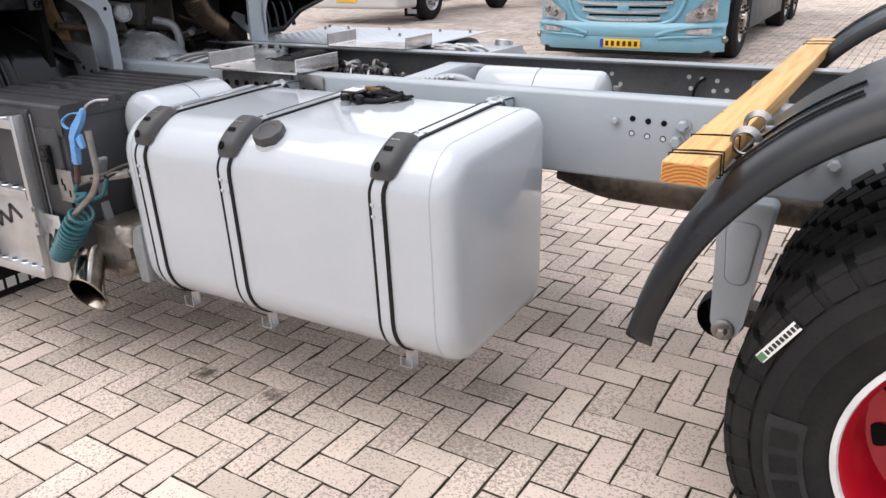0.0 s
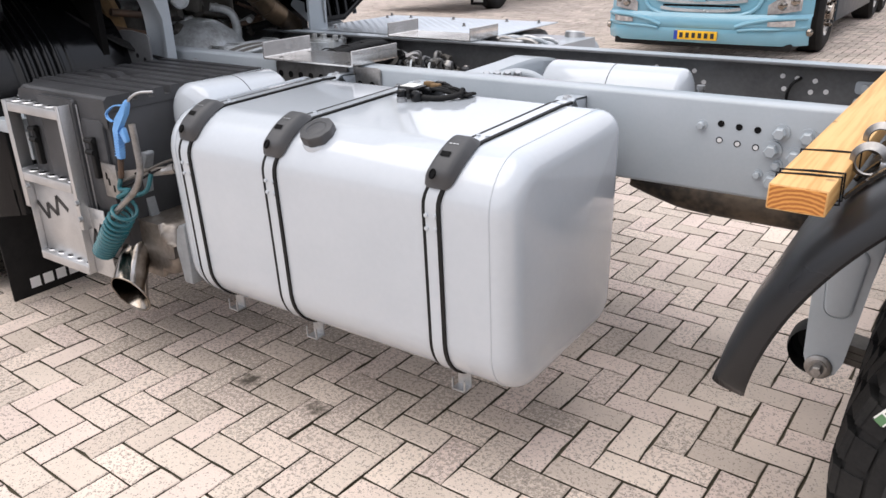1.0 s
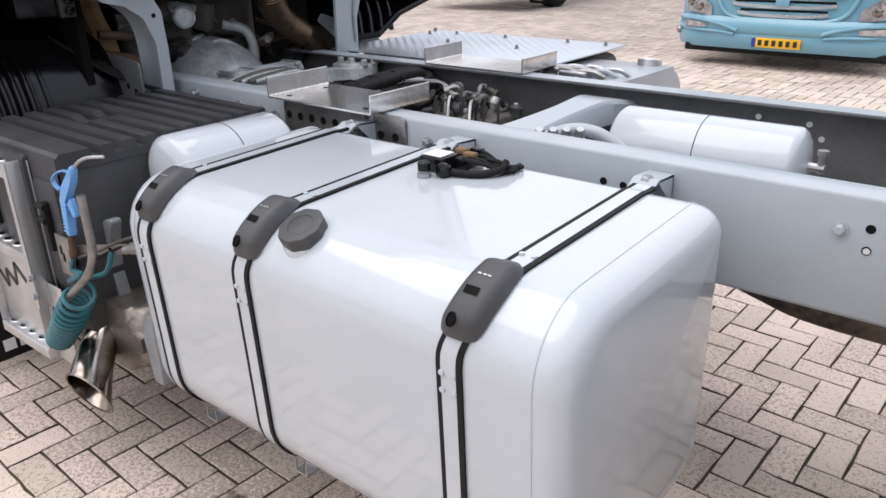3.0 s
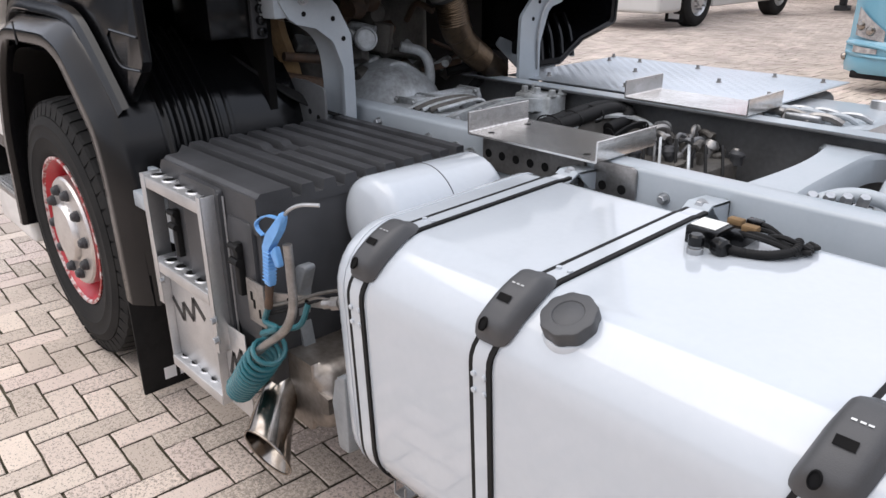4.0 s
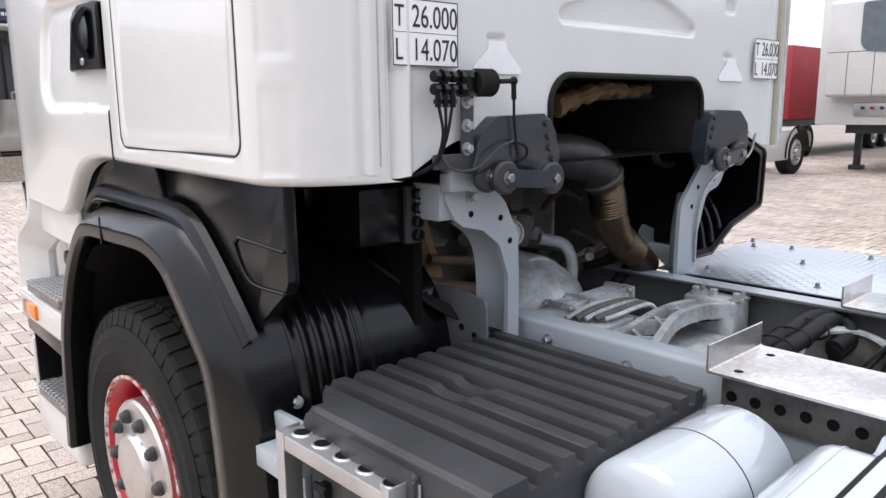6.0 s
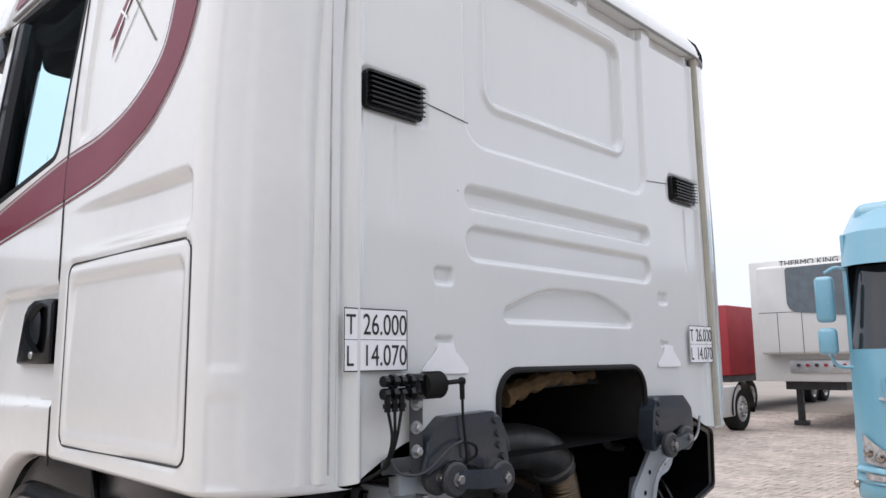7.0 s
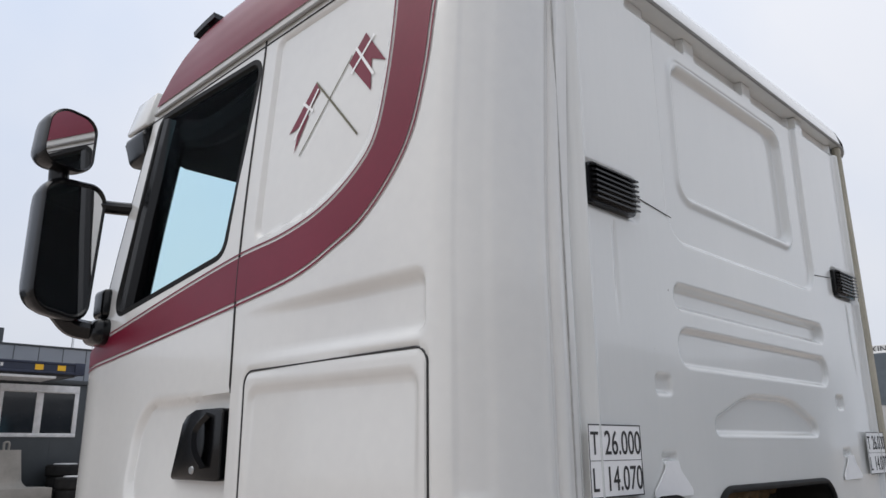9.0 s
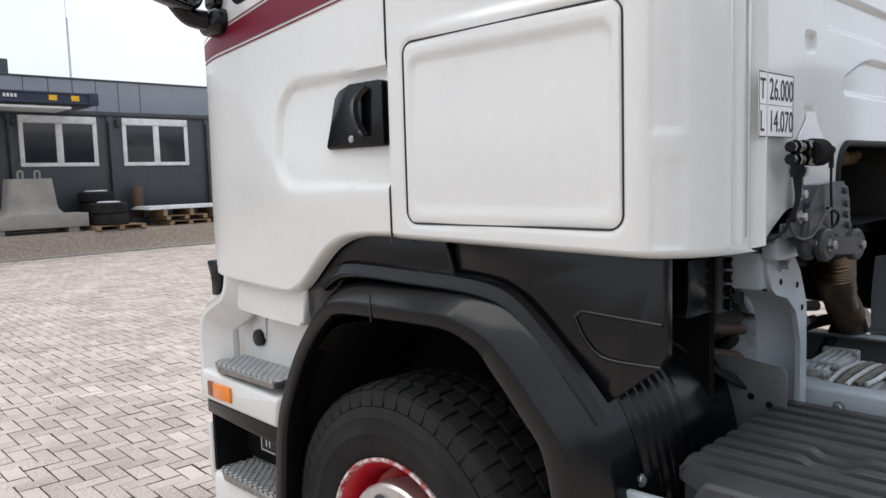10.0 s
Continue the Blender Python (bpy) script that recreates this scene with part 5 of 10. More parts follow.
flat_quad(bm, sc, du, dv, 0.054, 0.011)
part("tyre_sticker", bm, STICKER, rear, "white oblong sticker on the tyre", smooth=0)
bm = B()
flat_quad(bm, sc - du * 0.047 + Vector((0, -0.0006, 0)), du, dv, 0.009, 0.008)
part("sticker_mark", bm, GREENINK, rear, smooth=0)
for k in range(9):
    bm = B()
    flat_quad(bm, sc + du * (-0.031 + 0.0102 * k) + Vector((0, -0.0006, 0)), du, dv, 0.0036, 0.0055)
    part("sticker_bar", bm, INK, rear, smooth=0)
# raised maker's panel, plain blocks for its letters
PALERUB = surface("scuffed_tyre_rubber", (0.030, 0.030, 0.031), 0.7, 0, (0.020, 0.020, 0.021), 18, 0.6, 0.2, 150, spec=0.2)


def tyre_arc(name, a0, a1, r0, r1, lift, mat, par):
    bm = B()
    grid(bm, 10, 3, lambda u, v: (RWX + (r0 + (r1 - r0) * v) * math.cos(radians(a0 + (a1 - a0) * u)), RWY - 0.0215 - lift, RWZ + (r0 + (r1 - r0) * v) * math.sin(radians(a0 + (a1 - a0) * u))))
    return part(name, bm, mat, par, smooth=0)


panel_ = tyre_arc("maker_panel", 174, 206, 0.352, 0.430, 0.0005, PALERUB, rear)
for a0, a1 in ((178, 184.5), (187, 193.5), (196, 203)):
    tyre_arc("letter_block", a0, a1, 0.364, 0.418, 0.0016, RUBBER, panel_)
# ---- cab ----
cab = thing("truck_cab", "white sleeper cab with a maroon stripe and panelled rear wall", "truck cab", (-2.85, YC, 1.45))
WX = -1.885


def side_y(x, z):
    """The cab's left flank: where its skin lies at a length and height."""
    y = -0.032 + 0.060 * smooth_step(2.15, 3.3, z)
    if x > -2.03:
        t = min(1.0, (x + 2.03) / 0.145)
        y += 0.277 * (1 - math.sqrt(max(0.0, 1 - t * t)))
    if x < -3.66:
        y += 0.05 * ((-3.66 - x) / 0.24) ** 2.2
    y -= 0.030 * math.exp(-((x + 3.25) / 0.30) ** 2 - ((z - 1.60) / 0.22) ** 2)
    return y


def sink(d, depth, soft):
    return -depth * smooth_step(soft, -soft, d)


BAY = [(-2.705, 2.365), (-2.58, 2.365), (-2.40, 2.402), (-2.288, 2.465), (-2.228, 2.545), (-2.200, 2.68), (-2.188, 2.972), (-2.705, 2.972)]


def flank_relief(x, z):
    """Depth of the pressed shapes in the flank; negative lies deeper."""
    h = 0.0
    hatch = rr_dist(x, z, -2.713, -2.036, 1.528, 2.012, 0.035)
    h += -0.006 * math.exp(-(hatch / 0.0045) ** 2)
    if hatch < 0:
        h += sink(rr_dist(x, z, -2.685, -2.066, 1.565, 1.965, 0.03), 0.010, 0.010) * (0.30 + 0.70 * smooth_step(1.70, 1.96, z))
    h += sink(rr_dist(x, z, -3.05, -2.048, 2.045, 2.160, 0.02), 0.018, 0.014) * smooth_step(-2.80, -2.25, x)
    h += sink(poly_dist(BAY, x, z, 0.03), 0.011, 0.008)
    h += sink(rr_dist(x, z, -3.32, -2.60, 1.635, 1.955, 0.12), 0.016, 0.011) * (1 if x < -2.776 else 0)
    return h


def poly_dist(pts, x, z, r=0.05):
    """Signed distance to a convex, clockwise or anticlockwise polygon with rounded corners."""
    k = len(pts)
    area = sum(pts[i][0] * pts[(i + 1) % k][1] - pts[(i + 1) % k][0] * pts[i][1] for i in range(k))
    s = 1 if area > 0 else -1
    ds = []
    for i in range(k):
        (xa, za), (xb, zb) = pts[i], pts[(i + 1) % k]
        ex, ez = xb - xa, zb - za
        L = math.hypot(ex, ez)
        ds.append(((x - xa) * ez - (z - za) * ex) / L * s + r)
    pos = [max(d, 0) for d in ds]
    top = sorted(pos)[-2:]
    return math.hypot(*top) + min(max(ds), 0) - r


WINDOW = [(-3.605, 2.262), (-2.868, 2.352), (-2.785, 2.952), (-3.470, 2.978)]


def skin(bm, us, vs, place2, dist=None, cell=0.012, relief=None, wall=None):
    """A fine sheet over (u, v) lists: faces inside dist < 0 are left out and the rim is pulled onto its outline."""
    pts = {}
    for i, u in enumerate(us):
        for j, v in enumerate(vs):
            x, z = place2(u, v)
            if dist:
                d = dist(x, z)
                if abs(d) < cell * 0.75:
                    e = 1e-4
                    gx, gz = (dist(x + e, z) - d) / e, (dist(x, z + e) - d) / e
                    x, z = x - gx * d, z - gz * d
            pts[i, j] = (bm.verts.new(wall(x, z)), x, z)
    for i in range(len(us) - 1):
        for j in range(len(vs) - 1):
            q = [pts[i, j], pts[i + 1, j], pts[i + 1, j + 1], pts[i, j + 1]]
            if dist and dist(sum(p[1] for p in q) / 4, sum(p[2] for p in q) / 4) < 0:
                continue
            bm.faces.new([p[0] for p in q])


def steps(a, b, n):
    return [a + (b - a) * k / n for k in range(n + 1)]


def chain(pairs, x):
    """Straight runs between (x, value) pairs, with softened corners."""
    def at(q):
        if q <= pairs[0][0]:
            return pairs[0][1]
        for (xa, va), (xb, vb) in zip(pairs, pairs[1:]):
            if q <= xb:
                return va + (vb - va) * (q - xa) / (xb - xa)
        return pairs[-1][1]
    return sum(at(x + 0.014 * k) for k in (-2, -1, 0, 1, 2)) / 5


DOOR_EDGE = ((-3.84, 1.312), (-3.43, 1.296), (-3.31, 1.292), (-3.24, 1.322), (-3.155, 1.394), (-3.075, 1.458), (-3.0, 1.490), (-2.91, 1.502), (-2.776, 1.503))


def door_bottom(x):
    return chain(DOOR_EDGE, x)


def sill_z(x):
    return 1.503 - 0.016 * (x + 2.776) / 0.89


SEAM = -2.776
CTOP = 3.005


def door_front(z):
    """The door's front edge: upright below the belt line, leaning back along the windscreen above it."""
    return -3.84 + 0.125 * smooth_step(2.10, 2.24, z) + 0.226 * max(0.0, z - 2.20)


def pillar_x(z):
    return -3.715 + 0.226 * (z - 2.20)
# door
bm = B()
def door_uv(u, v):
    x0 = -3.84 + 1.061 * u
    zz = door_bottom(x0) + (CTOP - door_bottom(x0)) * v
    a = door_front(zz)
    return a + (SEAM - 0.003 - a) * u, zz


skin(bm, steps(0, 1, 90), steps(0, 1, 140), door_uv, lambda x, z: poly_dist(WINDOW, x, z, 0.06),
     wall=lambda x, z: (x, side_y(x, z) - flank_relief(x, z), z))
part("door", bm, WHITE, cab)
# quarter panel with the rounded rear corner
corner = [-2.03 + 0.145 * math.sin(radians(a)) for a in range(2, 91)]
cols = steps(SEAM + 0.003, -2.03, 110) + corner


def quarter(x, z):
    y = side_y(x, z) - flank_relief(x, z)
    if x > -2.03:
        a = math.degrees(math.asin(min(1, (x + 2.03) / 0.145)))
        rdg = 0.003 * math.exp(-((a - 72) / 2.0) ** 2) - 0.009 * math.exp(-((a - 76.5) / 1.6) ** 2) + 0.005 * math.exp(-((a - 82) / 2.0) ** 2)
        # shallow upright channel, broken by a bridge, down the rounded corner
        rdg -= 0.0035 * smooth_step(18, 24, a) * smooth_step(46, 38, a) * (1 - smooth_step(1.722, 1.728, z) * 0.0 - smooth_step(1.670, 1.676, z) * smooth_step(1.732, 1.726, z) - smooth_step(1.492, 1.486, z))
        return (x + rdg * 0.8, y - rdg * 0.5, z)
    return (x, y, z)


bm = B()
skin(bm, cols, steps(0, 1, 150), lambda u, v: (u, sill_z(u) - 0.004 + (CTOP - sill_z(u) + 0.004) * v), wall=quarter)
part("quarter_panel", bm, WHITE, cab)
# the lower edge rolls inwards
bm = B()
def sill_pt(u, v):
    x = cols[round(u * (len(cols) - 1))]
    return x, side_y(x, 1.478) + 0.049 * (1 - math.cos(radians(90 * v))), sill_z(x) - 0.002 - 0.022 * math.sin(radians(90 * v))


grid(bm, len(cols) - 1, 6, sill_pt)
part("sill", bm, WHITE, cab)
bm = B()
dxs = steps(-3.84, SEAM - 0.003, 60)
grid(bm, 60, 6, lambda u, v: (dxs[round(u * 60)], side_y(dxs[round(u * 60)], door_bottom(dxs[round(u * 60)]) + 0.002) + 0.05 * (1 - math.cos(radians(90 * v))), door_bottom(dxs[round(u * 60)]) + 0.002 - 0.022 * math.sin(radians(90 * v))))
part("door_edge", bm, WHITE, cab)
# front corner, closing round to the windscreen
bm = B()
def corner_pt(u, v):
    z = 1.335 + 0.895 * v
    d = -0.045 * smooth_step(2.05, 1.45, z) + 0.03 * smooth_step(1.42, 1.335, z)
    a = Vector((door_front(z) - 0.004, side_y(-3.84, z) + 0.002))
    c = a + Vector((-0.105 + d, 0.030))
    e = a + Vector((-0.150 + d, 0.40))
    p = a * (1 - u) ** 2 + c * 2 * u * (1 - u) + e * u * u
    return p.x, p.y, z


grid(bm, 16, 40, corner_pt)
part("front_corner", bm, WHITE, cab)
bm = B()
grid(bm, 24, 6, lambda u, v: (pillar_x(2.22 + 0.80 * v) + 0.01 - 0.24 * (1 - abs(2 * u - 1) ** 2.6), 0.05 + (2 * YC - 0.10) * u, 2.22 + 0.80 * v))
windscreen = part("windscreen", bm, GLASS, cab, "clear windscreen")
windscreen.visible_shadow = False
bm = B()
grid(bm, 24, 2, lambda u, v: (pillar_x(2.22) - 0.24 * (1 - abs(2 * u - 1) ** 2.6) - 0.015, 0.10 + (2 * YC - 0.20) * u, 2.12 + 0.11 * v))
part("scuttle", bm, WHITE, cab)
bm = B()
box(bm, -4.02, -3.97, 0.44, 2 * YC - 0.10, 0.9, 2.20, 0.02)
part("front_panel", bm, WHITE, cab)
bm = B()
sweep(bm, [(pillar_x(2.24 + 0.76 * k / 6) - 0.016, side_y(-3.6, 2.24 + 0.76 * k / 6) + 0.026, 2.24 + 0.76 * k / 6) for k in range(7)], 0.022, 10)
part("pillar_seal", bm, DARKP, cab)

# flank on the other side, plain, with its own window opening
bm = B()
skin(bm, steps(-3.84, -1.95, 60), steps(0, 1, 60), lambda u, v: (u + (door_front(door_bottom(u) + (CTOP - door_bottom(u)) * v) + 3.84) * max(0.0, (-2.9 - u) / 0.94), door_bottom(u) + (CTOP - door_bottom(u)) * v), lambda x, z: poly_dist(WINDOW, x, z, 0.06), cell=0.03,
     wall=lambda x, z: (x, 2 * YC - side_y(min(x, -2.03), z), z))
part("far_flank", bm, WHITE, cab)
bm = B()
grid(bm, 20, 4, lambda u, v: (-2.03 + 0.145 * math.sin(radians(90 * u)), 2 * YC + 0.032 - 0.25 * (1 - math.cos(radians(90 * u))), 1.46 + 1.55 * v))
part("far_corner", bm, WHITE, cab)
bm = B()
sweep(bm, [(WX + 0.004, 2.175, 1.47), (WX + 0.004, 2.165, 2.2), (WX, 2.155, 3.0)], 0.016, 8)
part("corner_seal", bm, surface("aged_cream_seal", (0.44, 0.41, 0.33), 0.6), cab)


# rear wall
def tunnel(y, z):
    return rr_dist(y, z, 0.805, 1.612, 1.0, 1.712, 0.085)


TRAP = [(0.845, 1.850), (1.545, 1.850), (1.545, 1.885), (1.345, 1.952), (1.045, 1.952), (0.845, 1.885)]


def wall_foot(y):
    """The wall's lower edge rises inwards from both corners."""
    return chain(((0.20, 1.466), (0.30, 1.472), (0.415, 1.53), (0.46, 1.552), (1.92, 1.552), (1.965, 1.53), (2.08, 1.472), (2.18, 1.466)), y)


def rear_relief(y, z):
    h = 0.0
    h += sink(rr_dist(y, z, 0.690, 1.700, 2.335, 3.3, 0.09), 0.011, 0.007)
    h += sink(rr_dist(y, z, 0.800, 1.545, 2.485, 2.872, 0.05), 0.014, 0.009)
    h += 0.006 * math.exp(-(rr_dist(y, z, 0.785, 1.56, 2.468, 2.888, 0.06) / 0.012) ** 2)
    h += sink(rr_dist(y, z, 0.690, 1.700, 2.158, 2.212, 0.024), 0.018, 0.010)
    h += sink(rr_dist(y, z, 0.690, 1.700, 2.012, 2.102, 0.042), 0.011, 0.0055)
    h += sink(poly_dist(TRAP, y, z, 0.02), 0.013, 0.007)
    for yy in (0.597, 1.783):
        h += sink(rr_dist(y, z, yy - 0.033, yy + 0.033, 1.940, 1.980, 0.010), 0.010, 0.006)
        h += sink(rr_dist(y, z, yy - 0.030, yy + 0.030, 1.785, 1.802, 0.006), 0.010, 0.006)
    for yy in (0.425, 1.99):
        h += sink(rr_dist(y, z, yy - 0.115, yy + 0.115, 2.345, 2.452, 0.02), 0.007, 0.008)
        h += -0.004 * math.exp(-((y - yy - 0.0) / 0.006) ** 2) * smooth_step(2.34, 2.30, z) * smooth_step(2.05, 2.2, z)
    for yy in (0.30, 2.10):
        h += 0.012 * math.exp(-((y - yy) / 0.013) ** 2)
        h -= 0.006 * math.exp(-((abs(y - 1.2) - abs(yy - 1.2) - 0.034) / 0.008) ** 2)
    h -= 0.018 * smooth_step(2.945, 2.965, z) * (0 if any(abs(y - yy) < 0.035 for yy in (0.52, 0.93, 1.33, 1.75)) else 1)
    h *= 1.25
    # small dents and waviness of a used panel
    h += 0.0015 * noise.noise((y * 3.1, z * 2.7, 4.0))
    return h


bm = B()
skin(bm, steps(0.245, 2.170, 400), steps(0, 1, 320), lambda u, v: (u, wall_foot(u) + (3.0 - wall_foot(u)) * v), tunnel, cell=0.005, wall=lambda y, z: (WX + rear_relief(y, z), y, z))
part("rear_wall", bm, REARW, cab, smooth=60)
bm = B()
out = [(0.805, 1.458)] + [(0.89 - 0.085 * math.cos(radians(a)), 1.627 + 0.085 * math.sin(radians(a))) for a in range(0, 91, 10)] + [(1.527 + 0.085 * math.sin(radians(a)), 1.627 + 0.085 * math.cos(radians(a))) for a in range(0, 91, 10)] + [(1.612, 1.458)]
sweep(bm, [(WX + 0.002, y, z) for y, z in out], 0.009, 8)
part("tunnel_trim", bm, BLACKR, cab)
bm = B()
grid(bm, len(out) - 1, 3, lambda u, v: (WX - 0.6 * v, out[round(u * (len(out) - 1))][0], out[round(u * (len(out) - 1))][1] + 0.005))
part("tunnel_lining", bm, surface("sooty_lining", (0.030, 0.026, 0.023), 0.55, 0, (0.012, 0.011, 0.010), 7, 0.8, 0.3, 40), cab)
# groove seams on the rear wall
SEAMG = surface("grey_seam_sealer", (0.48, 0.48, 0.465), 0.6, 0, (0.30, 0.295, 0.285), 9)
bm = B()
sweep(bm, [(WX + 0.001, 0.226, 1.50), (WX + 0.001, 0.224, 2.97)], 0.0020, 6)
part("corner_seam", bm, SEAMG, cab)
for y0, y1, z0, z1 in ((0.53, 0.70, 2.41, 2.392), (1.70, 1.875, 2.395, 2.41)):
    bm = B()
    sweep(bm, [(WX + 0.0015, y0, z0), (WX + 0.0015, y1, z1)], 0.0013, 5)
    part("panel_seam", bm, DARKP, cab)

# air vents in the rear wall
for yy in (0.418, 1.985):
    bm = B()
    prism(bm, rounded(yy - 0.098, yy + 0.098, 2.350, 2.448, 0.014), "yz", WX - 0.01, WX + 0.010, 0.004)
    vent = part("vent_frame", bm, BLACKP, cab, "black slatted air vent")
    for k in range(7):
        bm = B()
        zz = 2.362 + 0.0125 * k
        prism(bm, [(WX + 0.009, zz), (WX + 0.026, zz - 0.004), (WX + 0.026, zz), (WX + 0.009, zz + 0.007)], "xz", yy - 0.090, yy + 0.090)
        part("slat", bm, BLACKP, vent)

# weight signs
def lettering(text, size, m, material, parent, squeeze=1.0):
    cu = bpy.data.curves.new("lettering", "FONT")
    cu.body = text
    cu.size = size
    cu.extrude = 0.0004
    ob = new("lettering", cu)
    bpy.context.view_layer.update()
    me = bpy.data.meshes.new_from_object(ob.evaluated_get(bpy.context.evaluated_depsgraph_get()))
    bpy.data.objects.remove(ob)
    me.transform(m @ Matrix.Diagonal((squeeze, 1, 1, 1)))
    me.materials.clear()
    me.materials.append(material)
    t = new("lettering", me)
    t.parent = parent
    if parent.parent is None:
        t.matrix_parent_inverse = parent.matrix_basis.inverted()
    return t


FACE_REAR = Matrix(((0, 0, 1, 0), (1, 0, 0, 0), (0, 1, 0, 0), (0, 0, 0, 1)))
for y0 in (0.256, 1.955):
    sign = thing("weight_sign", "white weight sign with black letters on the rear wall", "sign", (WX + 0.004, y0 + 0.1, 1.72), "weight signs")
    bm = B()
    box(bm, WX + 0.012, WX + 0.0135, y0, y0 + 0.196, 1.719, 1.863)
    board = part("board", bm, DECALW, sign, smooth=0)
    for yy0, yy1, za, zb in ((y0, y0 + 0.196, 1.719, 1.7215), (y0, y0 + 0.196, 1.8605, 1.863), (y0, y0 + 0.0025, 1.719, 1.863), (y0 + 0.1935, y0 + 0.196, 1.719, 1.863), (y0, y0 + 0.196, 1.7905, 1.7918)):
        bm = B()
        box(bm, WX + 0.0135, WX + 0.0140, yy0, yy1, za, zb)
        part("border", bm, INK, board, smooth=0)
    for txt, zz in (("T", 1.803), ("L", 1.732)):
        lettering(txt, 0.066, Matrix.Translation((WX + 0.0142, y0 + 0.006, zz)) @ FACE_REAR, INK, sign, 0.72)
    for txt, zz in (("26.000", 1.803), ("14.070", 1.732)):
        lettering(txt, 0.069, Matrix.Translation((WX + 0.0142, y0 + 0.055, zz)) @ FACE_REAR, INK, sign, 0.74)
# pale bottle-shaped patches
for yy in (0.597, 1.80):
    bm = B()
    prism(bm, round_poly([(yy - 0.085, 1.708, 0.004), (yy - 0.085, 1.722, 0.01), (yy - 0.035, 1.766, 0.02), (yy - 0.028, 1.786, 0.004), (yy + 0.028, 1.786, 0.004), (yy + 0.035, 1.766, 0.02), (yy + 0.085, 1.722, 0.01), (yy + 0.085, 1.708, 0.004)], 4), "yz", WX + 0.003, WX + 0.006)
    part("patch", bm, DECALW, cab, "bright white patch")

# roof
def roof_ring(k):
    """Insets and heights of the roof's rounded edge."""
    return ((0.0, 3.003), (-0.006, 3.03), (-0.002, 3.07), (0.010, 3.13), (0.030, 3.20), (0.065, 3.28), (0.110, 3.36), (0.19, 3.43), (0.38, 3.49), (0.85, 3.53))[k]


def roof_plan(i, z):
    """Half outline of the roof at an inset: front to rear along the left edge."""
    pts = []
    slope = max(0.0, z - 3.0) * 0.65
    back = 0.0
    for za, zb, ia, ib in ((3.0, 3.05, 0.0, 0.006), (3.05, 3.10, 0.006, 0.035), (3.10, 3.16, 0.035, 0.12), (3.16, 3.22, 0.12, 0.30), (3.22, 3.30, 0.30, 0.65), (3.30, 3.60, 0.65, 1.8)):
        if za <= z <= zb:
            back = ia + (ib - ia) * (z - za) / (zb - za)
    for s in steps(-3.52 + slope, -2.02 - 0.65 * back, 30):
        pts.append((s, side_y(max(s, -3.72), 3.0) + i))
    for a in range(10, 91, 10):
        pts.append((-2.02 - 0.65 * back + 0.150 * math.sin(radians(a)), side_y(-2.2, 3.0) + i + (0.23 + 0.0 * i) * (1 - math.cos(radians(a)))))
    pts.append((pts[-1][0], YC))
    return pts


bm = B()
base = roof_plan(0.0, 3.0025)
base = base + [(x, 2 * YC - y) for x, y in reversed(base[:-1])]
prev = [bm.verts.new((-2.75 + (x + 2.75) * 0.93, YC + (y - YC) * 0.93, 3.001)) for x, y in base]
for k in range(10):
    i, z = roof_ring(k)
    row = [bm.verts.new((x, y, z)) for x, y in roof_plan(i, z)] + [bm.verts.new((x, 2 * YC - y, z)) for x, y in reversed(roof_plan(i, z)[:-1])]
    if prev:
        for q in range(len(row) - 1):
            bm.faces.new((prev[q], prev[q + 1], row[q + 1], row[q]))
        bm.faces.new((prev[-1], prev[0], row[0], row[-1]))
    prev = row
bm.faces.new(prev)
part("roof", bm, WHITE, cab, smooth=50)
bm = B()
sweep(bm, [(x + 0.002, y - 0.002, 3.006) for x, y in roof_plan(-0.004, 3.0)] + [(x + 0.002, 2 * YC - y, 3.006) for x, y in reversed(roof_plan(-0.004, 3.0)[30:-1])], 0.006, 6)
part("roof_gutter", bm, surface("grey_sealant", (0.30, 0.30, 0.29), 0.6), cab)
bm = B()
sweep(bm, [(lambda q: (q[0] + 0.003, 2 * YC - q[1] + 0.003, z))(roof_plan(i, z)[36]) for i, z in ((-0.003, 3.012), (-0.006, 3.03), (-0.004, 3.05), (-0.002, 3.07), (0.004, 3.10), (0.010, 3.13), (0.020, 3.165))], 0.006, 8)
part("roof_seal", bm, BLACKR, cab)
bm = B()
sweep(bm, [(lambda q: (q[0] + 0.004, q[1] - 0.004, z))(roof_plan(i, z)[37]) for i, z in ((-0.003, 3.012), (-0.006, 3.03), (-0.004, 3.05), (-0.002, 3.07), (0.004, 3.10), (0.010, 3.13), (0.020, 3.165), (0.030, 3.20), (0.047, 3.24))], 0.008, 8)
part("roof_seal", bm, BLACKR, cab)

# maroon stripe along the flank
OUTER = bend([(p[0], 0, p[1]) for p in ((-3.84, 2.105), (-3.55, 2.129), (-3.15, 2.166), (-2.777, 2.202), (-2.508, 2.234), (-2.35, 2.281), (-2.247, 2.326), (-2.152, 2.408), (-2.097, 2.497), (-2.066, 2.628), (-2.052, 2.758), (-2.040, 2.86), (-2.032, 2.965))], 6)
INNER = bend([(p[0], 0, p[1]) for p in ((-3.84, 2.165), (-3.527, 2.212), (-3.15, 2.272), (-2.791, 2.322), (-2.566, 2.339), (-2.399, 2.375), (-2.272, 2.441), (-2.208, 2.517), (-2.180, 2.659), (-2.170, 2.790), (-2.168, 2.870), (-2.165, 2.930), (-2.125, 2.982))], 6)


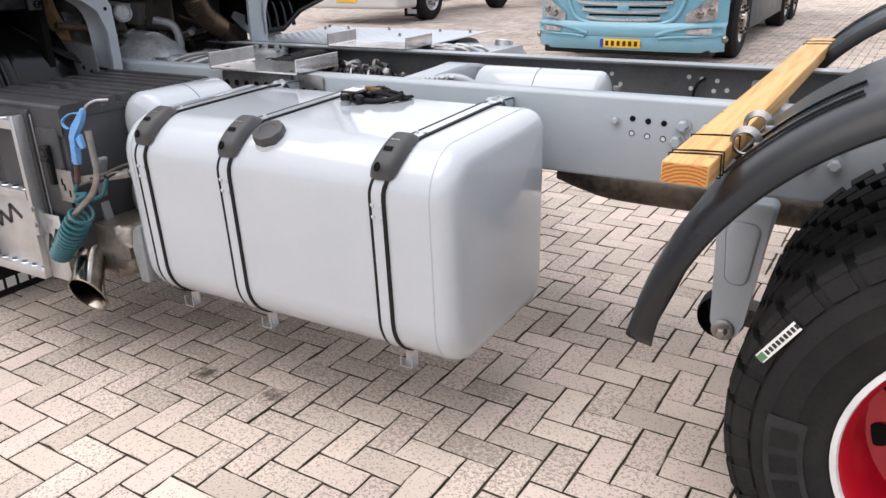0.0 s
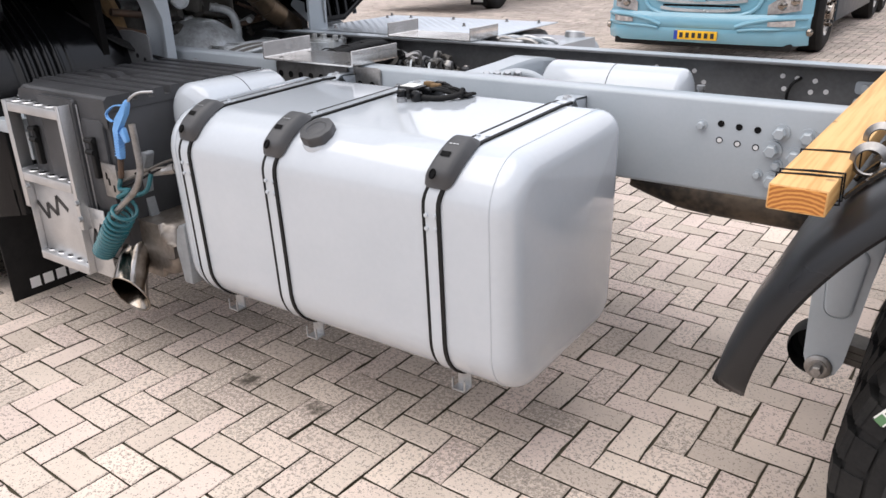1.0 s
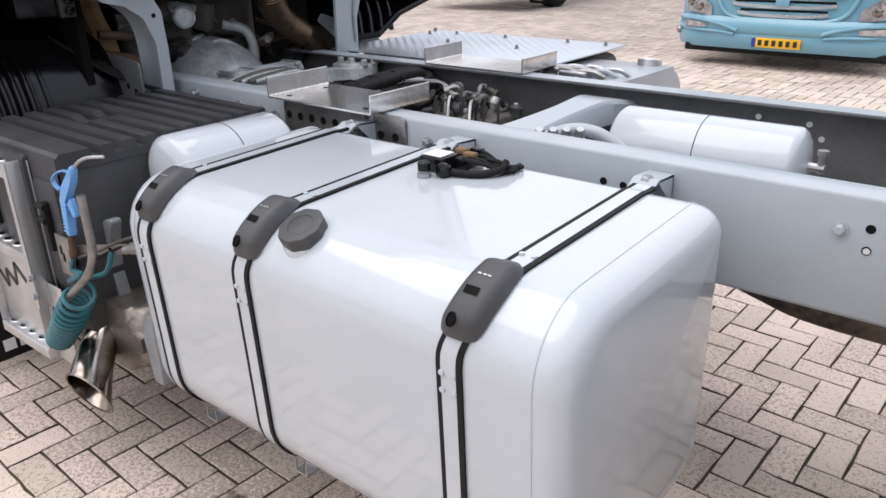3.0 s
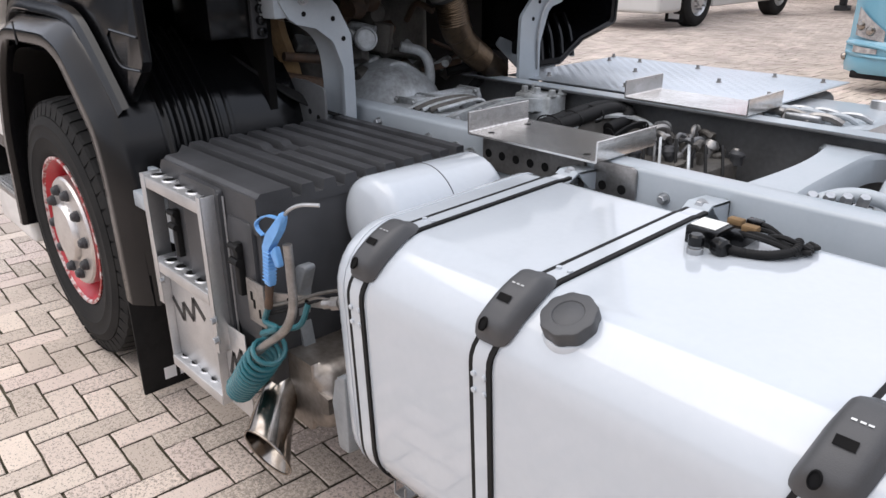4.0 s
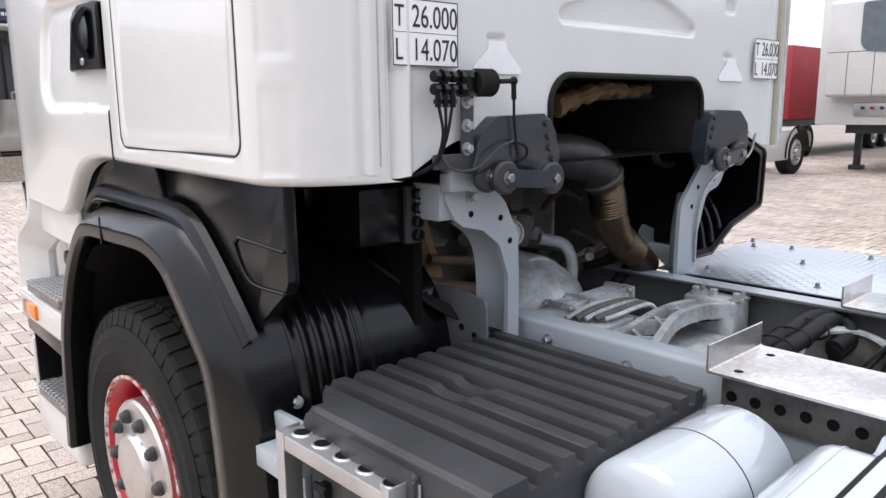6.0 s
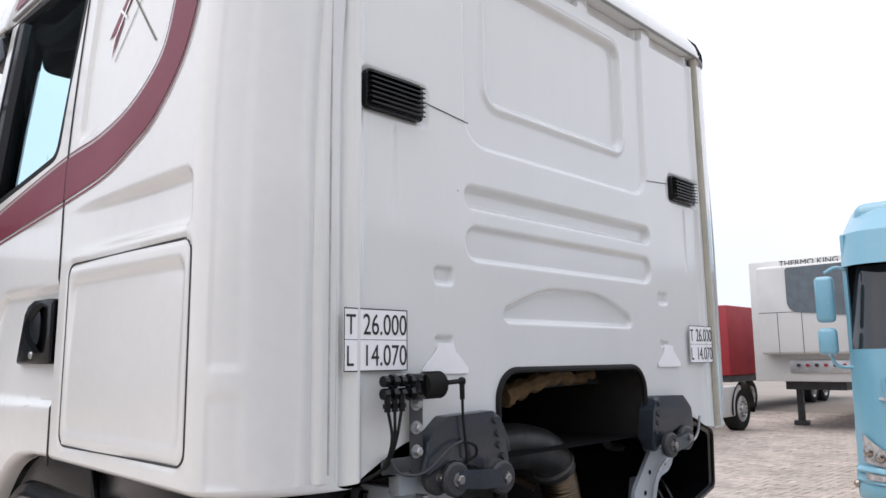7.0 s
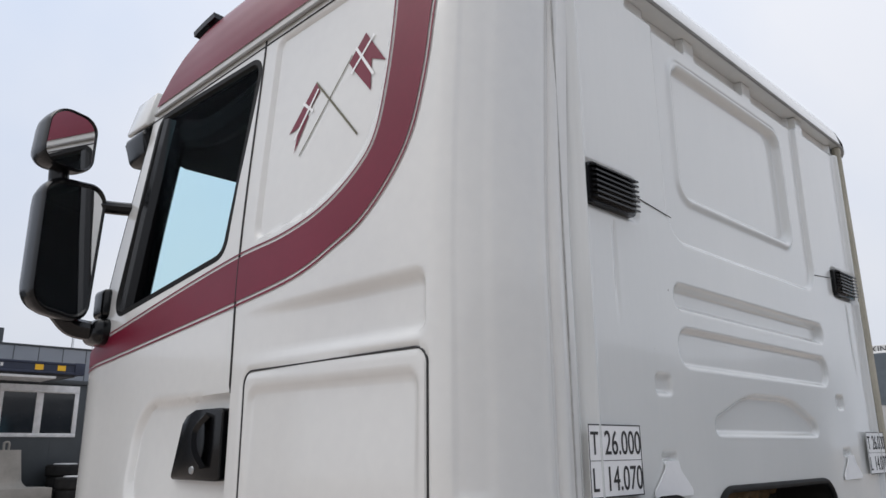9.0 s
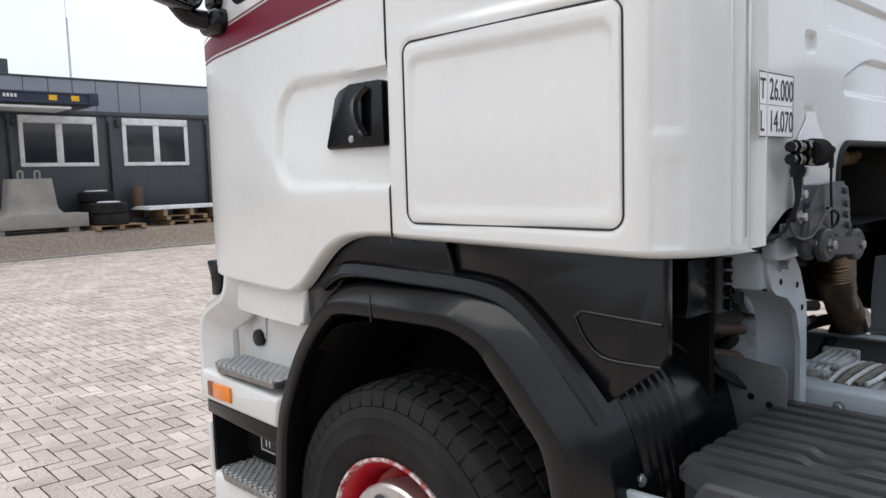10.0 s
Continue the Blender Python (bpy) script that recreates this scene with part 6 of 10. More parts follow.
def flank_pt(x, z, lift):
    a = quarter(x, z) if x > SEAM else (x, side_y(x, z) - flank_relief(x, z), z)
    if x > -2.03:
        return (a[0] + lift * 0.6, a[1] - lift, a[2])
    return (a[0], a[1] - lift, a[2])


def ribbon(bm, A, Bp, lift, across=18, cut=None):
    n = len(A)
    grid(bm, n - 1, across, lambda u, v: flank_pt(*(lambda p: (p.x, p.z))(A[round(u * (n - 1))].lerp(Bp[round(u * (n - 1))], v)), lift), cut)


bm = B()
ribbon(bm, OUTER, INNER, 0.0028)
part("stripe", bm, MAROON, cab, "maroon painted stripe")


def offset_line(L, d0, d1):
    P, Q = [], []
    for i in range(len(L)):
        t = (L[min(i + 1, len(L) - 1)] - L[max(i - 1, 0)]).normalized()
        n = Vector((t.z, 0, -t.x))
        P.append(L[i] + n * d0)
        Q.append(L[i] + n * d1)
    return P, Q


bm = B()
ribbon(bm, *offset_line(OUTER, 0.008, 0.014), 0.0028, 2)
part("pinstripe", bm, MAROON, cab)
bm = B()
ribbon(bm, *offset_line(INNER, -0.008, -0.013), 0.0028, 2)
part("pinstripe", bm, MAROON, cab)
# roof stripe
def roof_pt(x, z, lift):
    ks = [roof_ring(k) for k in range(10)]
    for (i0, z0), (i1, z1) in zip(ks, ks[1:]):
        if z0 <= z <= z1:
            i = i0 + (i1 - i0) * (z - z0) / (z1 - z0)
            break
    return (x, side_y(max(x, -3.72), 3.0) + i - lift, z + lift * 0.4)


bm = B()
SW = 1.75
grid(bm, 60, 18, lambda u, v: roof_pt(-3.505 + 0.107 * v * SW + (1.43 - 0.107 * v * SW - 0.03 * abs(2 * v - 1) ** 3) * u - 0.10 * smooth_step(0.55, 1, v) * u, 3.030 + 0.165 * v * SW, 0.004))
part("roof_stripe", bm, MAROON, cab, "maroon painted stripe on the roof edge")

# crossed pennants painted behind the door
def flank_poly(name, pts, mat, lift=0.0022):
    bm = B()
    bm.faces.new([bm.verts.new(flank_pt(x, z, lift)) for x, z in pts])
    return part(name, bm, mat, cab, smooth=0)


def flank_line(name, a, b, w, mat, lift=0.0022):
    d = (Vector(b) - Vector(a)).normalized()
    n = Vector((-d.y, d.x)) * w / 2
    A, Bv = Vector(a), Vector(b)
    return flank_poly(name, [A + n, Bv + n, Bv - n, A - n], mat, lift)


POLE = surface("dark_bronze_line", (0.13, 0.12, 0.07), 0.5)
flank_line("flag_pole", (-2.545, 2.560), (-2.350, 2.780), 0.004, POLE)
flank_line("flag_pole", (-2.300, 2.545), (-2.500, 2.760), 0.006, POLE)
flank_poly("pennant", [(-2.360, 2.762), (-2.300, 2.825), (-2.275, 2.792), (-2.335, 2.730)], MAROON)
flank_poly("pennant", [(-2.335, 2.730), (-2.275, 2.792), (-2.213, 2.712), (-2.268, 2.738), (-2.262, 2.648)], MAROON)
flank_poly("pennant", [(-2.500, 2.760), (-2.548, 2.705), (-2.527, 2.675), (-2.478, 2.728)], MAROON)
flank_poly("pennant", [(-2.548, 2.705), (-2.605, 2.640), (-2.560, 2.648), (-2.572, 2.575), (-2.520, 2.668)], MAROON)
flank_line("flag_cross", (-2.345, 2.725), (-2.265, 2.805), 0.008, DECALW, 0.0034)
flank_line("flag_cross", (-2.335, 2.795), (-2.255, 2.690), 0.008, DECALW, 0.0034)
flank_line("flag_cross", (-2.485, 2.735), (-2.575, 2.615), 0.008, DECALW, 0.0034)
flank_line("flag_cross", (-2.550, 2.715), (-2.500, 2.675), 0.008, DECALW, 0.0034)

# seams and shut lines
bm = B()
sweep(bm, [Vector(flank_pt(SEAM - 0.0005, z, 0.0005)) for z in steps(1.47, CTOP, 60)], 0.0036, 6)
part("door_gap", bm, INK, cab)
bm = B()
o = rounded(-2.713, -2.036, 1.528, 2.012, 0.035, 5)
sweep(bm, [Vector(flank_pt(x, z, 0.0030)) for x, z in [(Vector(o[i]).lerp(Vector(o[(i + 1) % len(o)]), t / 6)) for i in range(len(o)) for t in range(6)]], 0.0026, 6, closed=True)
part("hatch_gap", bm, INK, cab)
bm = B()
sweep(bm, [Vector(flank_pt(x, 2.985 + 0.0 * x, 0.0)) for x in steps(-3.6, -2.0, 30)], 0.003, 5)
part("drip_rail", bm, DARKP, cab)

# door handle
bm = B()
prism(bm, round_poly([(-3.058, 1.742, 0.012), (-2.996, 1.905, 0.03), (-2.93, 1.925, 0.02), (-2.788, 1.925, 0.012), (-2.788, 1.742, 0.012)], 5), "xz", side_y(-2.9, 1.85) - 0.010, side_y(-2.9, 1.85) + 0.02, 0.005)
handle = part("handle_recess", bm, BLACKP, cab, "black plastic door handle")
bm = B()
sweep(bm, bend([(-2.865, side_y(-2.9, 1.85) - 0.014, 1.775), (-2.875, side_y(-2.9, 1.85) - 0.035, 1.82), (-2.875, side_y(-2.9, 1.85) - 0.036, 1.87), (-2.855, side_y(-2.9, 1.85) - 0.014, 1.910)], 6), 0, section=[(-0.020, -0.007), (0.020, -0.007), (0.020, 0.007), (-0.020, 0.007)])
part("pull", bm, BLACKP, handle)
bm = B()
spun(bm, [(0.011, 0), (0.009, 0.004), (0, 0.004)], (-2.93, side_y(-2.9, 1.85) - 0.010, 1.768), (0, -1, 0), 16)
part("lock", bm, ZINC, handle)

# window: rubber, pane, and the dark inside of the cab
bm = B()
WO = round_poly([(x, z, 0.055) for x, z in WINDOW], 6)
sweep(bm, [(x, side_y(x, z) + 0.012, z) for x, z in WO], 0.016, 6, closed=True)
part("window_rubber", bm, BLACKR, cab)
bm = B()
sweep(bm, [(-3.565, side_y(-3.46, 2.25) + 0.045, 2.24), (-3.50, side_y(-3.4, 2.6) + 0.045, 2.6), (-3.435, side_y(-3.35, 2.95) + 0.045, 2.97)], 0.046, 10)
part("window_guide", bm, BLACKP, cab)
for yy in (None, 1):
    bm = B()
    prism(bm, WO, "xz", 0.022 if yy is None else 2 * YC - 0.026, 0.026 if yy is None else 2 * YC - 0.022)
    # the unseen far pane is opaque dark to keep sky light out
    pane = part("window_pane", bm, GLASS if yy is None else DARKG, cab, "clear bluish window pane" if yy is None else "dark window pane", smooth=0)
    pane.visible_shadow = False
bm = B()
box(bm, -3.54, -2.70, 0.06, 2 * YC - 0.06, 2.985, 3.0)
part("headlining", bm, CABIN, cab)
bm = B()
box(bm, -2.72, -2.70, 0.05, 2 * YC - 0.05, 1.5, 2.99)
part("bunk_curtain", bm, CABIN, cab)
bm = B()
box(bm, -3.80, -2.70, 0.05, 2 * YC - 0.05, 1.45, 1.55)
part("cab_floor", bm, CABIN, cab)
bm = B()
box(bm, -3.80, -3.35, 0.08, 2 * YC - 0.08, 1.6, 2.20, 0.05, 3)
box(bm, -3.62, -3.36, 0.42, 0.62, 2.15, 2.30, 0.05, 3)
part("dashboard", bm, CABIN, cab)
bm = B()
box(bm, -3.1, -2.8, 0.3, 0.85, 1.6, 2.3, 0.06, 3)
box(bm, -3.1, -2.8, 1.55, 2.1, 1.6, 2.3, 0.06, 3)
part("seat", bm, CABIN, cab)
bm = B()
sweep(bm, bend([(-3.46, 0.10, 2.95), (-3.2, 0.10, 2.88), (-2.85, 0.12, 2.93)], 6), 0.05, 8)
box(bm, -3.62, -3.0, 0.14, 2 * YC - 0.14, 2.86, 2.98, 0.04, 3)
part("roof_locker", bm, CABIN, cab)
# near-black sheet so the space under the cab reads as shade
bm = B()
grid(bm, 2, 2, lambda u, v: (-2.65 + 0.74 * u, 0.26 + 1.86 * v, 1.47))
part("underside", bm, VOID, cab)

# mirrors
mirror = thing("door_mirror", "tall black wing mirror on two arms beside the door", "wing mirror", (-3.62, -0.25, 2.2))


def mirror_head(pts, y0, y1, name):
    bm = B()
    mid = Vector((sum(p[0] for p in pts) / len(pts), sum(p[1] for p in pts) / len(pts)))
    loops = []
    for x, k in ((-3.645, 0.90), (-3.636, 0.91), (-3.630, 0.94), (-3.630, 0.965), (-3.637, 0.99), (-3.655, 1.0), (-3.69, 0.985), (-3.725, 0.93), (-3.752, 0.82), (-3.768, 0.66), (-3.776, 0.45)):
        loops.append([bm.verts.new((x, mid.x + (p[0] - mid.x) * k, mid.y + (p[1] - mid.y) * k)) for p in pts])
    for la, lb in zip(loops, loops[1:]):
        for i in range(len(pts)):
            bm.faces.new((la[i], la[(i + 1) % len(pts)], lb[(i + 1) % len(pts)], lb[i]))
    bm.faces.new(loops[-1])
    turn = Matrix.Translation((-3.69, sum(p[0] for p in pts) / len(pts), 0)) @ Matrix.Rotation(radians(12), 4, "Z") @ Matrix.Translation((3.69, -sum(p[0] for p in pts) / len(pts), 0))
    bmesh.ops.transform(bm, matrix=turn, verts=bm.verts)
    h = part(name, bm, BLACKP, mirror)
    bm = B()
    c = Vector((sum(p[0] for p in pts) / len(pts), sum(p[1] for p in pts) / len(pts)))
    prism(bm, [tuple(c + (Vector(p) - c) * 0.905) for p in pts], "yz", -3.641, -3.638)
    bmesh.ops.transform(bm, matrix=turn, verts=bm.verts)
    part("mirror_glass", bm, MIRROR, h, smooth=0)
    return h


big_pts = round_poly([(-0.312, 2.270, 0.08), (-0.310, 2.730, 0.07), (-0.080, 2.748, 0.06), (-0.108, 2.232, 0.06)], 9)
small_pts = round_poly([(-0.335, 2.770, 0.055), (-0.318, 2.997, 0.075), (-0.142, 2.982, 0.06), (-0.148, 2.770, 0.055)], 9)
mirror_head(big_pts, 0, 0, "mirror_shell")
mirror_head(small_pts, 0, 0, "wide_angle_shell")
bm = B()
rod(bm, (-3.70, -0.23, 2.68), (-3.70, -0.235, 2.78), 0.034, 12)
sweep(bm, bend([(-3.70, -0.20, 2.685), (-3.68, -0.08, 2.675), (-3.60, 0.03, 2.665)], 6), 0.024, 10)
part("arm", bm, BLACKP, mirror)
bm = B()
sweep(bm, bend([(-3.70, -0.18, 2.28), (-3.70, -0.13, 2.235), (-3.68, -0.05, 2.22)], 6), 0.034, 10)
part("arm", bm, BLACKP, mirror)
bm = B()
box(bm, -3.75, -3.615, -0.085, 0.03, 2.175, 2.265, 0.032, 4)
box(bm, -3.745, -3.645, -0.055, 0.03, 2.27, 2.375, 0.02, 4)
part("arm_foot", bm, BLACKP, mirror)
kerb_mirror = thing("front_mirror", "small black mirror with a white cap above the door", "wing mirror", (-3.66, 0.02, 2.85))
bm = B()
prism(bm, round_poly([(-0.012, 2.955, 0.02), (0.012, 2.855, 0.03), (0.075, 2.86, 0.02), (0.085, 3.045, 0.02)], 4), "yz", -3.72, -3.56, 0.012, 3)
part("shell", bm, BLACKP, kerb_mirror)
bm = B()
prism(bm, round_poly([(-0.013, 2.96, 0.01), (0.030, 3.125, 0.008), (0.075, 3.12, 0.01), (0.087, 3.050, 0.01)], 4), "yz", -3.725, -3.56, 0.006, 2)
part("cap", bm, WHITE, kerb_mirror)
antenna = thing("roof_antenna", "thin whip aerial on the cab roof", "aerial", (-3.45, 0.3, 3.40))
bm = B()
rod(bm, (-3.52, 0.3, 3.30), (-3.20, 0.3, 4.05), 0.0025, 6)
part("whip", bm, DARKP, antenna)
horn = thing("roof_marker", "small black marker lamp on the cab roof", "marker lamp", (-3.33, 0.14, 3.34))
bm = B()
sweep(bm, [(-3.40, 0.105, 3.315), (-3.34, 0.11, 3.332), (-3.27, 0.115, 3.345)], 0, section=[(-0.02, -0.012), (0.03, -0.012), (0.03, 0.010), (-0.02, 0.010)])
part("lamp_body", bm, BLACKP, horn)
# ---- front mudguard and lower cab trim ----
def arch_sheet(bm, outer, section, widen=None):
    """Runs a section of (offset from the outline, y) along an outline in the x-z plane."""
    P = [Vector((x, z)) for x, z in outer]
    n = len(P)
    rows = []
    for i in range(n):
        t = (P[min(i + 1, n - 1)] - P[max(i - 1, 0)]).normalized()
        nn = Vector((-t.y, t.x))
        w = 1.0 if widen is None else widen(P[i].x)
        rows.append([bm.verts.new((P[i].x + nn.x * o * w, y, P[i].y + nn.y * o * w)) for o, y in section])
    for a, b in zip(rows, rows[1:]):
        for k in range(len(section) - 1):
            bm.faces.new((a[k], a[k + 1], b[k + 1], b[k]))


def run2(pts, n=6):
    return [(p.x, p.z) for p in bend([(x, 0, z) for x, z in pts], n)]


mudguard = thing("front_mudguard", "black plastic front mudguard arched over the wheel", "mudguard", (-2.75, 0.1, 0.45))
ARCH = [(-3.47, 0.42), (-3.452, 0.568), (-3.422, 0.80), (-3.372, 0.95), (-3.262, 1.14), (-3.125, 1.285), (-3.0, 1.335), (-2.77, 1.344), (-2.60, 1.347), (-2.48, 1.343), (-2.37, 1.318), (-2.280, 1.257), (-2.203, 1.178), (-2.124, 1.086), (-2.080, 0.960), (-2.055, 0.78), (-2.040, 0.47)]
# a flat side facet, a broad chamfer that faces the sky, then the top
sec = [(-0.098, 0.02), (-0.101, -0.040), (-0.098, -0.056), (-0.090, -0.064), (-0.058, -0.066), (-0.050, -0.064), (-0.014, -0.022), (-0.004, -0.010), (0.0, 0.0), (0.0, 0.62)]
arc = run2(ARCH)
cutk = min(range(len(arc)), key=lambda k: abs(arc[k][0] + 2.83) + (0 if arc[k][1] > 1.2 else 9))
for seg in (arc[:cutk + 1], arc[cutk:]):
    bm = B()
    arch_sheet(bm, seg, sec, lambda x: 0.82 + 0.14 * smooth_step(-3.3, -2.9, x) + 0.55 * smooth_step(-2.6, -2.25, x))
    part("arch_shell", bm, BLACKP, mudguard)
# ribs pressed into the part behind the wheel
back = [p for p in arc if p[0] > -2.345 and p[1] > 0.70]
ribs = [(0.002, 0.108)] + [(0.008 - 0.010 * math.cos(2 * math.pi * 5 * k / 60), 0.112 + 0.196 * k / 60) for k in range(61)] + [(0.002, 0.312)]
bm = B()
arch_sheet(bm, back, ribs)
part("ribbed_panel", bm, BLACKP, mudguard, "glossy black ribbed panel")
bm = B()
arch_sheet(bm, back, [(0.0, 0.335), (0.006, 0.34), (0.006, 0.352), (0.0, 0.357)])
part("edge_bead", bm, BLACKP, mudguard)
bm = B()
bolt(bm, (-2.075, 0.10, 0.93), (1, -0.3, 0.4), 0.011, 0.010)
part("plug", bm, ZINC, mudguard)
bm = B()
sweep(bm, [(arc[cutk][0], -0.0665, arc[cutk][1] - 0.10 + 0.02 * k) for k in range(5)], 0.003, 5)
part("arch_joint", bm, INK, mudguard)
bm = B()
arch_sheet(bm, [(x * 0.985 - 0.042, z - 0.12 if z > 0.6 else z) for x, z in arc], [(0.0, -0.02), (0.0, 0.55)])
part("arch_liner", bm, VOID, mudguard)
# added black wall that blocks light, so the hollow by the wheel reads dark
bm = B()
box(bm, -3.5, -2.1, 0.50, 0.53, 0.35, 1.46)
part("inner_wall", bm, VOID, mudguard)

side_trim = thing("side_trim", "black plastic panel between cab and mudguard with a recess", "trim panel", (-2.3, 0.02, 1.1))
bm = B()
o = round_poly([(-2.612, 1.490, 0.01), (-1.968, 1.490, 0.01), (-1.972, 1.250, 0.02), (-1.992, 1.222, 0.02), (-2.085, 1.150, 0.01), (-2.128, 1.115, 0.01), (-2.245, 1.225, 0.03), (-2.36, 1.325, 0.06), (-2.46, 1.345, 0.05), (-2.562, 1.350, 0.01)], 4)
prism(bm, o, "xz", 0.030, 0.06, 0.008)
part("rear_panel", bm, BLACKP, side_trim)
bm = B()
o = round_poly([(-3.275, 1.33, 0.02), (-3.16, 1.43, 0.04), (-3.04, 1.500, 0.04), (-2.622, 1.500, 0.01), (-2.572, 1.350, 0.01), (-2.93, 1.362, 0.06), (-3.06, 1.345, 0.05), (-3.16, 1.27, 0.03), (-3.275, 1.16, 0.02)], 4)
prism(bm, o, "xz", 0.015, 0.06, 0.008)
part("front_panel", bm, BLACKP, side_trim)
bm = B()
lip = run2([(-3.15, 1.300), (-3.05, 1.349), (-2.91, 1.355), (-2.736, 1.351), (-2.58, 1.348), (-2.459, 1.338), (-2.384, 1.315), (-2.313, 1.260), (-2.246, 1.198), (-2.182, 1.135), (-2.126, 1.076)])
arch_sheet(bm, lip, [(0.050, 0.016), (0.040, -0.002), (0.020, -0.008), (0.014, -0.011), (0.006, -0.012), (0.001, -0.009), (-0.002, -0.002), (-0.006, 0.03), (-0.006, 0.10)])
part("flared_lip", bm, BLACKP, side_trim)
bm = B()
sweep(bm, bend([(-1.978, 0.028, 1.322), (-2.10, 0.028, 1.327), (-2.185, 0.028, 1.331)], 4) + bend([(-2.203, 0.027, 1.315), (-2.182, 0.027, 1.275), (-2.148, 0.027, 1.240), (-2.10, 0.027, 1.226), (-1.982, 0.027, 1.228)], 5), 0.004, 6)
part("recess_edge", bm, BLACKP, side_trim)

# ---- cab entry steps ----
entry = thing("cab_entry_step", "white cab entry panel with two aluminium tread steps", "entry step", (-3.62, 0.1, 0.35))
bm = B()
o = round_poly([(-3.93, 0.80, 0.02), (-3.93, 1.09, 0.03), (-3.75, 1.18, 0.03), (-3.71, 1.33, 0.03), (-3.26, 1.33, 0.03), (-3.30, 1.05, 0.03), (-3.40, 0.80, 0.02)], 4)
prism(bm, o, "xz", 0.10, 0.36, 0.01)
part("upper_panel", bm, WHITE, entry)
bm = B()
sweep(bm, bend([(-3.915, 0.025, 0.84), (-3.918, 0.025, 0.98), (-3.916, 0.025, 1.07), (-3.895, 0.027, 1.118), (-3.83, 0.03, 1.155), (-3.765, 0.032, 1.19), (-3.73, 0.035, 1.24), (-3.71, 0.037, 1.32)], 5), 0, section=[(-0.075, -0.014), (-0.062, -0.024), (0.062, -0.024), (0.075, -0.014), (0.075, 0.014), (0.062, 0.024), (-0.062, 0.024), (-0.075, 0.014)])
part("surround", bm, WHITE, entry)
bm = B()
prism(bm, round_poly([(-3.74, 1.17, 0.02), (-3.72, 1.335, 0.02), (-3.26, 1.335, 0.02), (-3.30, 1.16, 0.02), (-3.50, 1.165, 0.05)], 4), "xz", 0.005, 0.20, 0.014, 3)
part("header_panel", bm, WHITE, entry)
bm = B()
prism(bm, round_poly([(-3.965, 0.80, 0.02), (-3.965, 0.925, 0.03), (-3.40, 0.905, 0.02), (-3.42, 0.79, 0.02)], 4), "xz", -0.045, 0.16, 0.02, 3)
part("step_lip", bm, WHITE, entry)
for zz in (0.958, 0.530):
    bm = B()
    prism(bm, round_poly([(-3.895, -0.015, 0.03), (-3.80, -0.052, 0.05), (-3.42, -0.052, 0.01), (-3.40, 0.12, 0.01), (-3.85, 0.12, 0.03)], 4), "xy", zz - 0.024, zz, 0.004)
    tr = part("tread", bm, STEEL, entry, "diamond-grid aluminium tread")
    bm = B()
    for sgn in (1, -1):
        for k in range(-4, 18):
            # a diagonal rib, clipped to the tread
            x0, y0 = -3.88 + 0.036 * k, (-0.045 if sgn > 0 else 0.115)
            t0, t1 = max(0.0, -3.86 - x0), min(0.16, -3.415 - x0)
            if t1 - t0 > 0.02:
                sweep(bm, [(x0 + t0, y0 + sgn * t0, zz + 0.003), (x0 + t1, y0 + sgn * t1, zz + 0.003)], 0, section=[(-0.0035, -0.004), (0.0035, -0.004), (0.0022, 0.004), (-0.0022, 0.004)])
    tagged(part("tread_rib", bm, ALU, tr), kind="stuff")
bm = B()
box(bm, -3.945, -3.42, -0.03, 0.2, 0.30, 0.506, 0.03, 3)
part("lower_panel", bm, WHITE, entry)
bm = B()
box(bm, -3.975, -3.948, -0.02, 0.25, 0.46, 0.70, 0.010, 3)
part("corner_panel", bm, WHITE, entry)
bm = B()
box(bm, -3.93, -3.40, 0.13, 0.2, 0.53, 0.80)
box(bm, -3.948, -3.93, -0.01, 0.15, 0.50, 0.80)
part("step_well", bm, VOID, entry)
bm = B()
prism(bm, round_poly([(-3.945, 0.745, 0.01), (-3.945, 0.799, 0.01), (-3.42, 0.790, 0.01), (-3.42, 0.720, 0.01)], 3), "xz", -0.030, 0.12, 0.006)
part("black_band", bm, BLACKP, entry)
bm = B()
box(bm, -3.81, -3.70, 0.122, 0.128, 0.575, 0.665, 0.002)
plate_ = part("small_plate", bm, DARKP, entry, "small dark plate with a pale outline")
for x0, x1, z0, z1 in ((-3.805, -3.705, 0.655, 0.659), (-3.805, -3.705, 0.580, 0.584), (-3.805, -3.801, 0.584, 0.655), (-3.770, -3.764, 0.60, 0.64), (-3.745, -3.739, 0.60, 0.64)):
    bm = B()
    box(bm, x0, x1, 0.1195, 0.1218, z0, z1)
    part("pale_bar", bm, DECALW, plate_, smooth=0)
bm = B()
box(bm, -3.845, -3.715, -0.057, -0.04, 0.825, 0.885, 0.006)
part("marker_lamp", bm, AMBER, entry, "amber side marker lamp")
bm = B()
box(bm, -3.895, -3.846, -0.053, -0.04, 0.825, 0.885, 0.006)
part("marker_lamp", bm, surface("dark_amber_lens", (0.22, 0.05, 0.008), 0.2, coat=0.5), entry, "dark amber reflector")
bm = B()
spun(bm, [(0.034, 0), (0.032, 0.018), (0.014, 0.022), (0, 0.022)], (-3.725, 0.098, 1.053), (0, -1, 0), 20)
part("lamp", bm, BLACKP, entry)
# darker plate drawn for the shaded recess round the lamp
bm = B()
prism(bm, round_poly([(-3.79, 1.145, 0.01), (-3.77, 1.07, 0.03), (-3.725, 1.012, 0.03), (-3.685, 1.06, 0.03), (-3.675, 1.15, 0.02)], 4), "xz", 0.094, 0.101, 0.003)
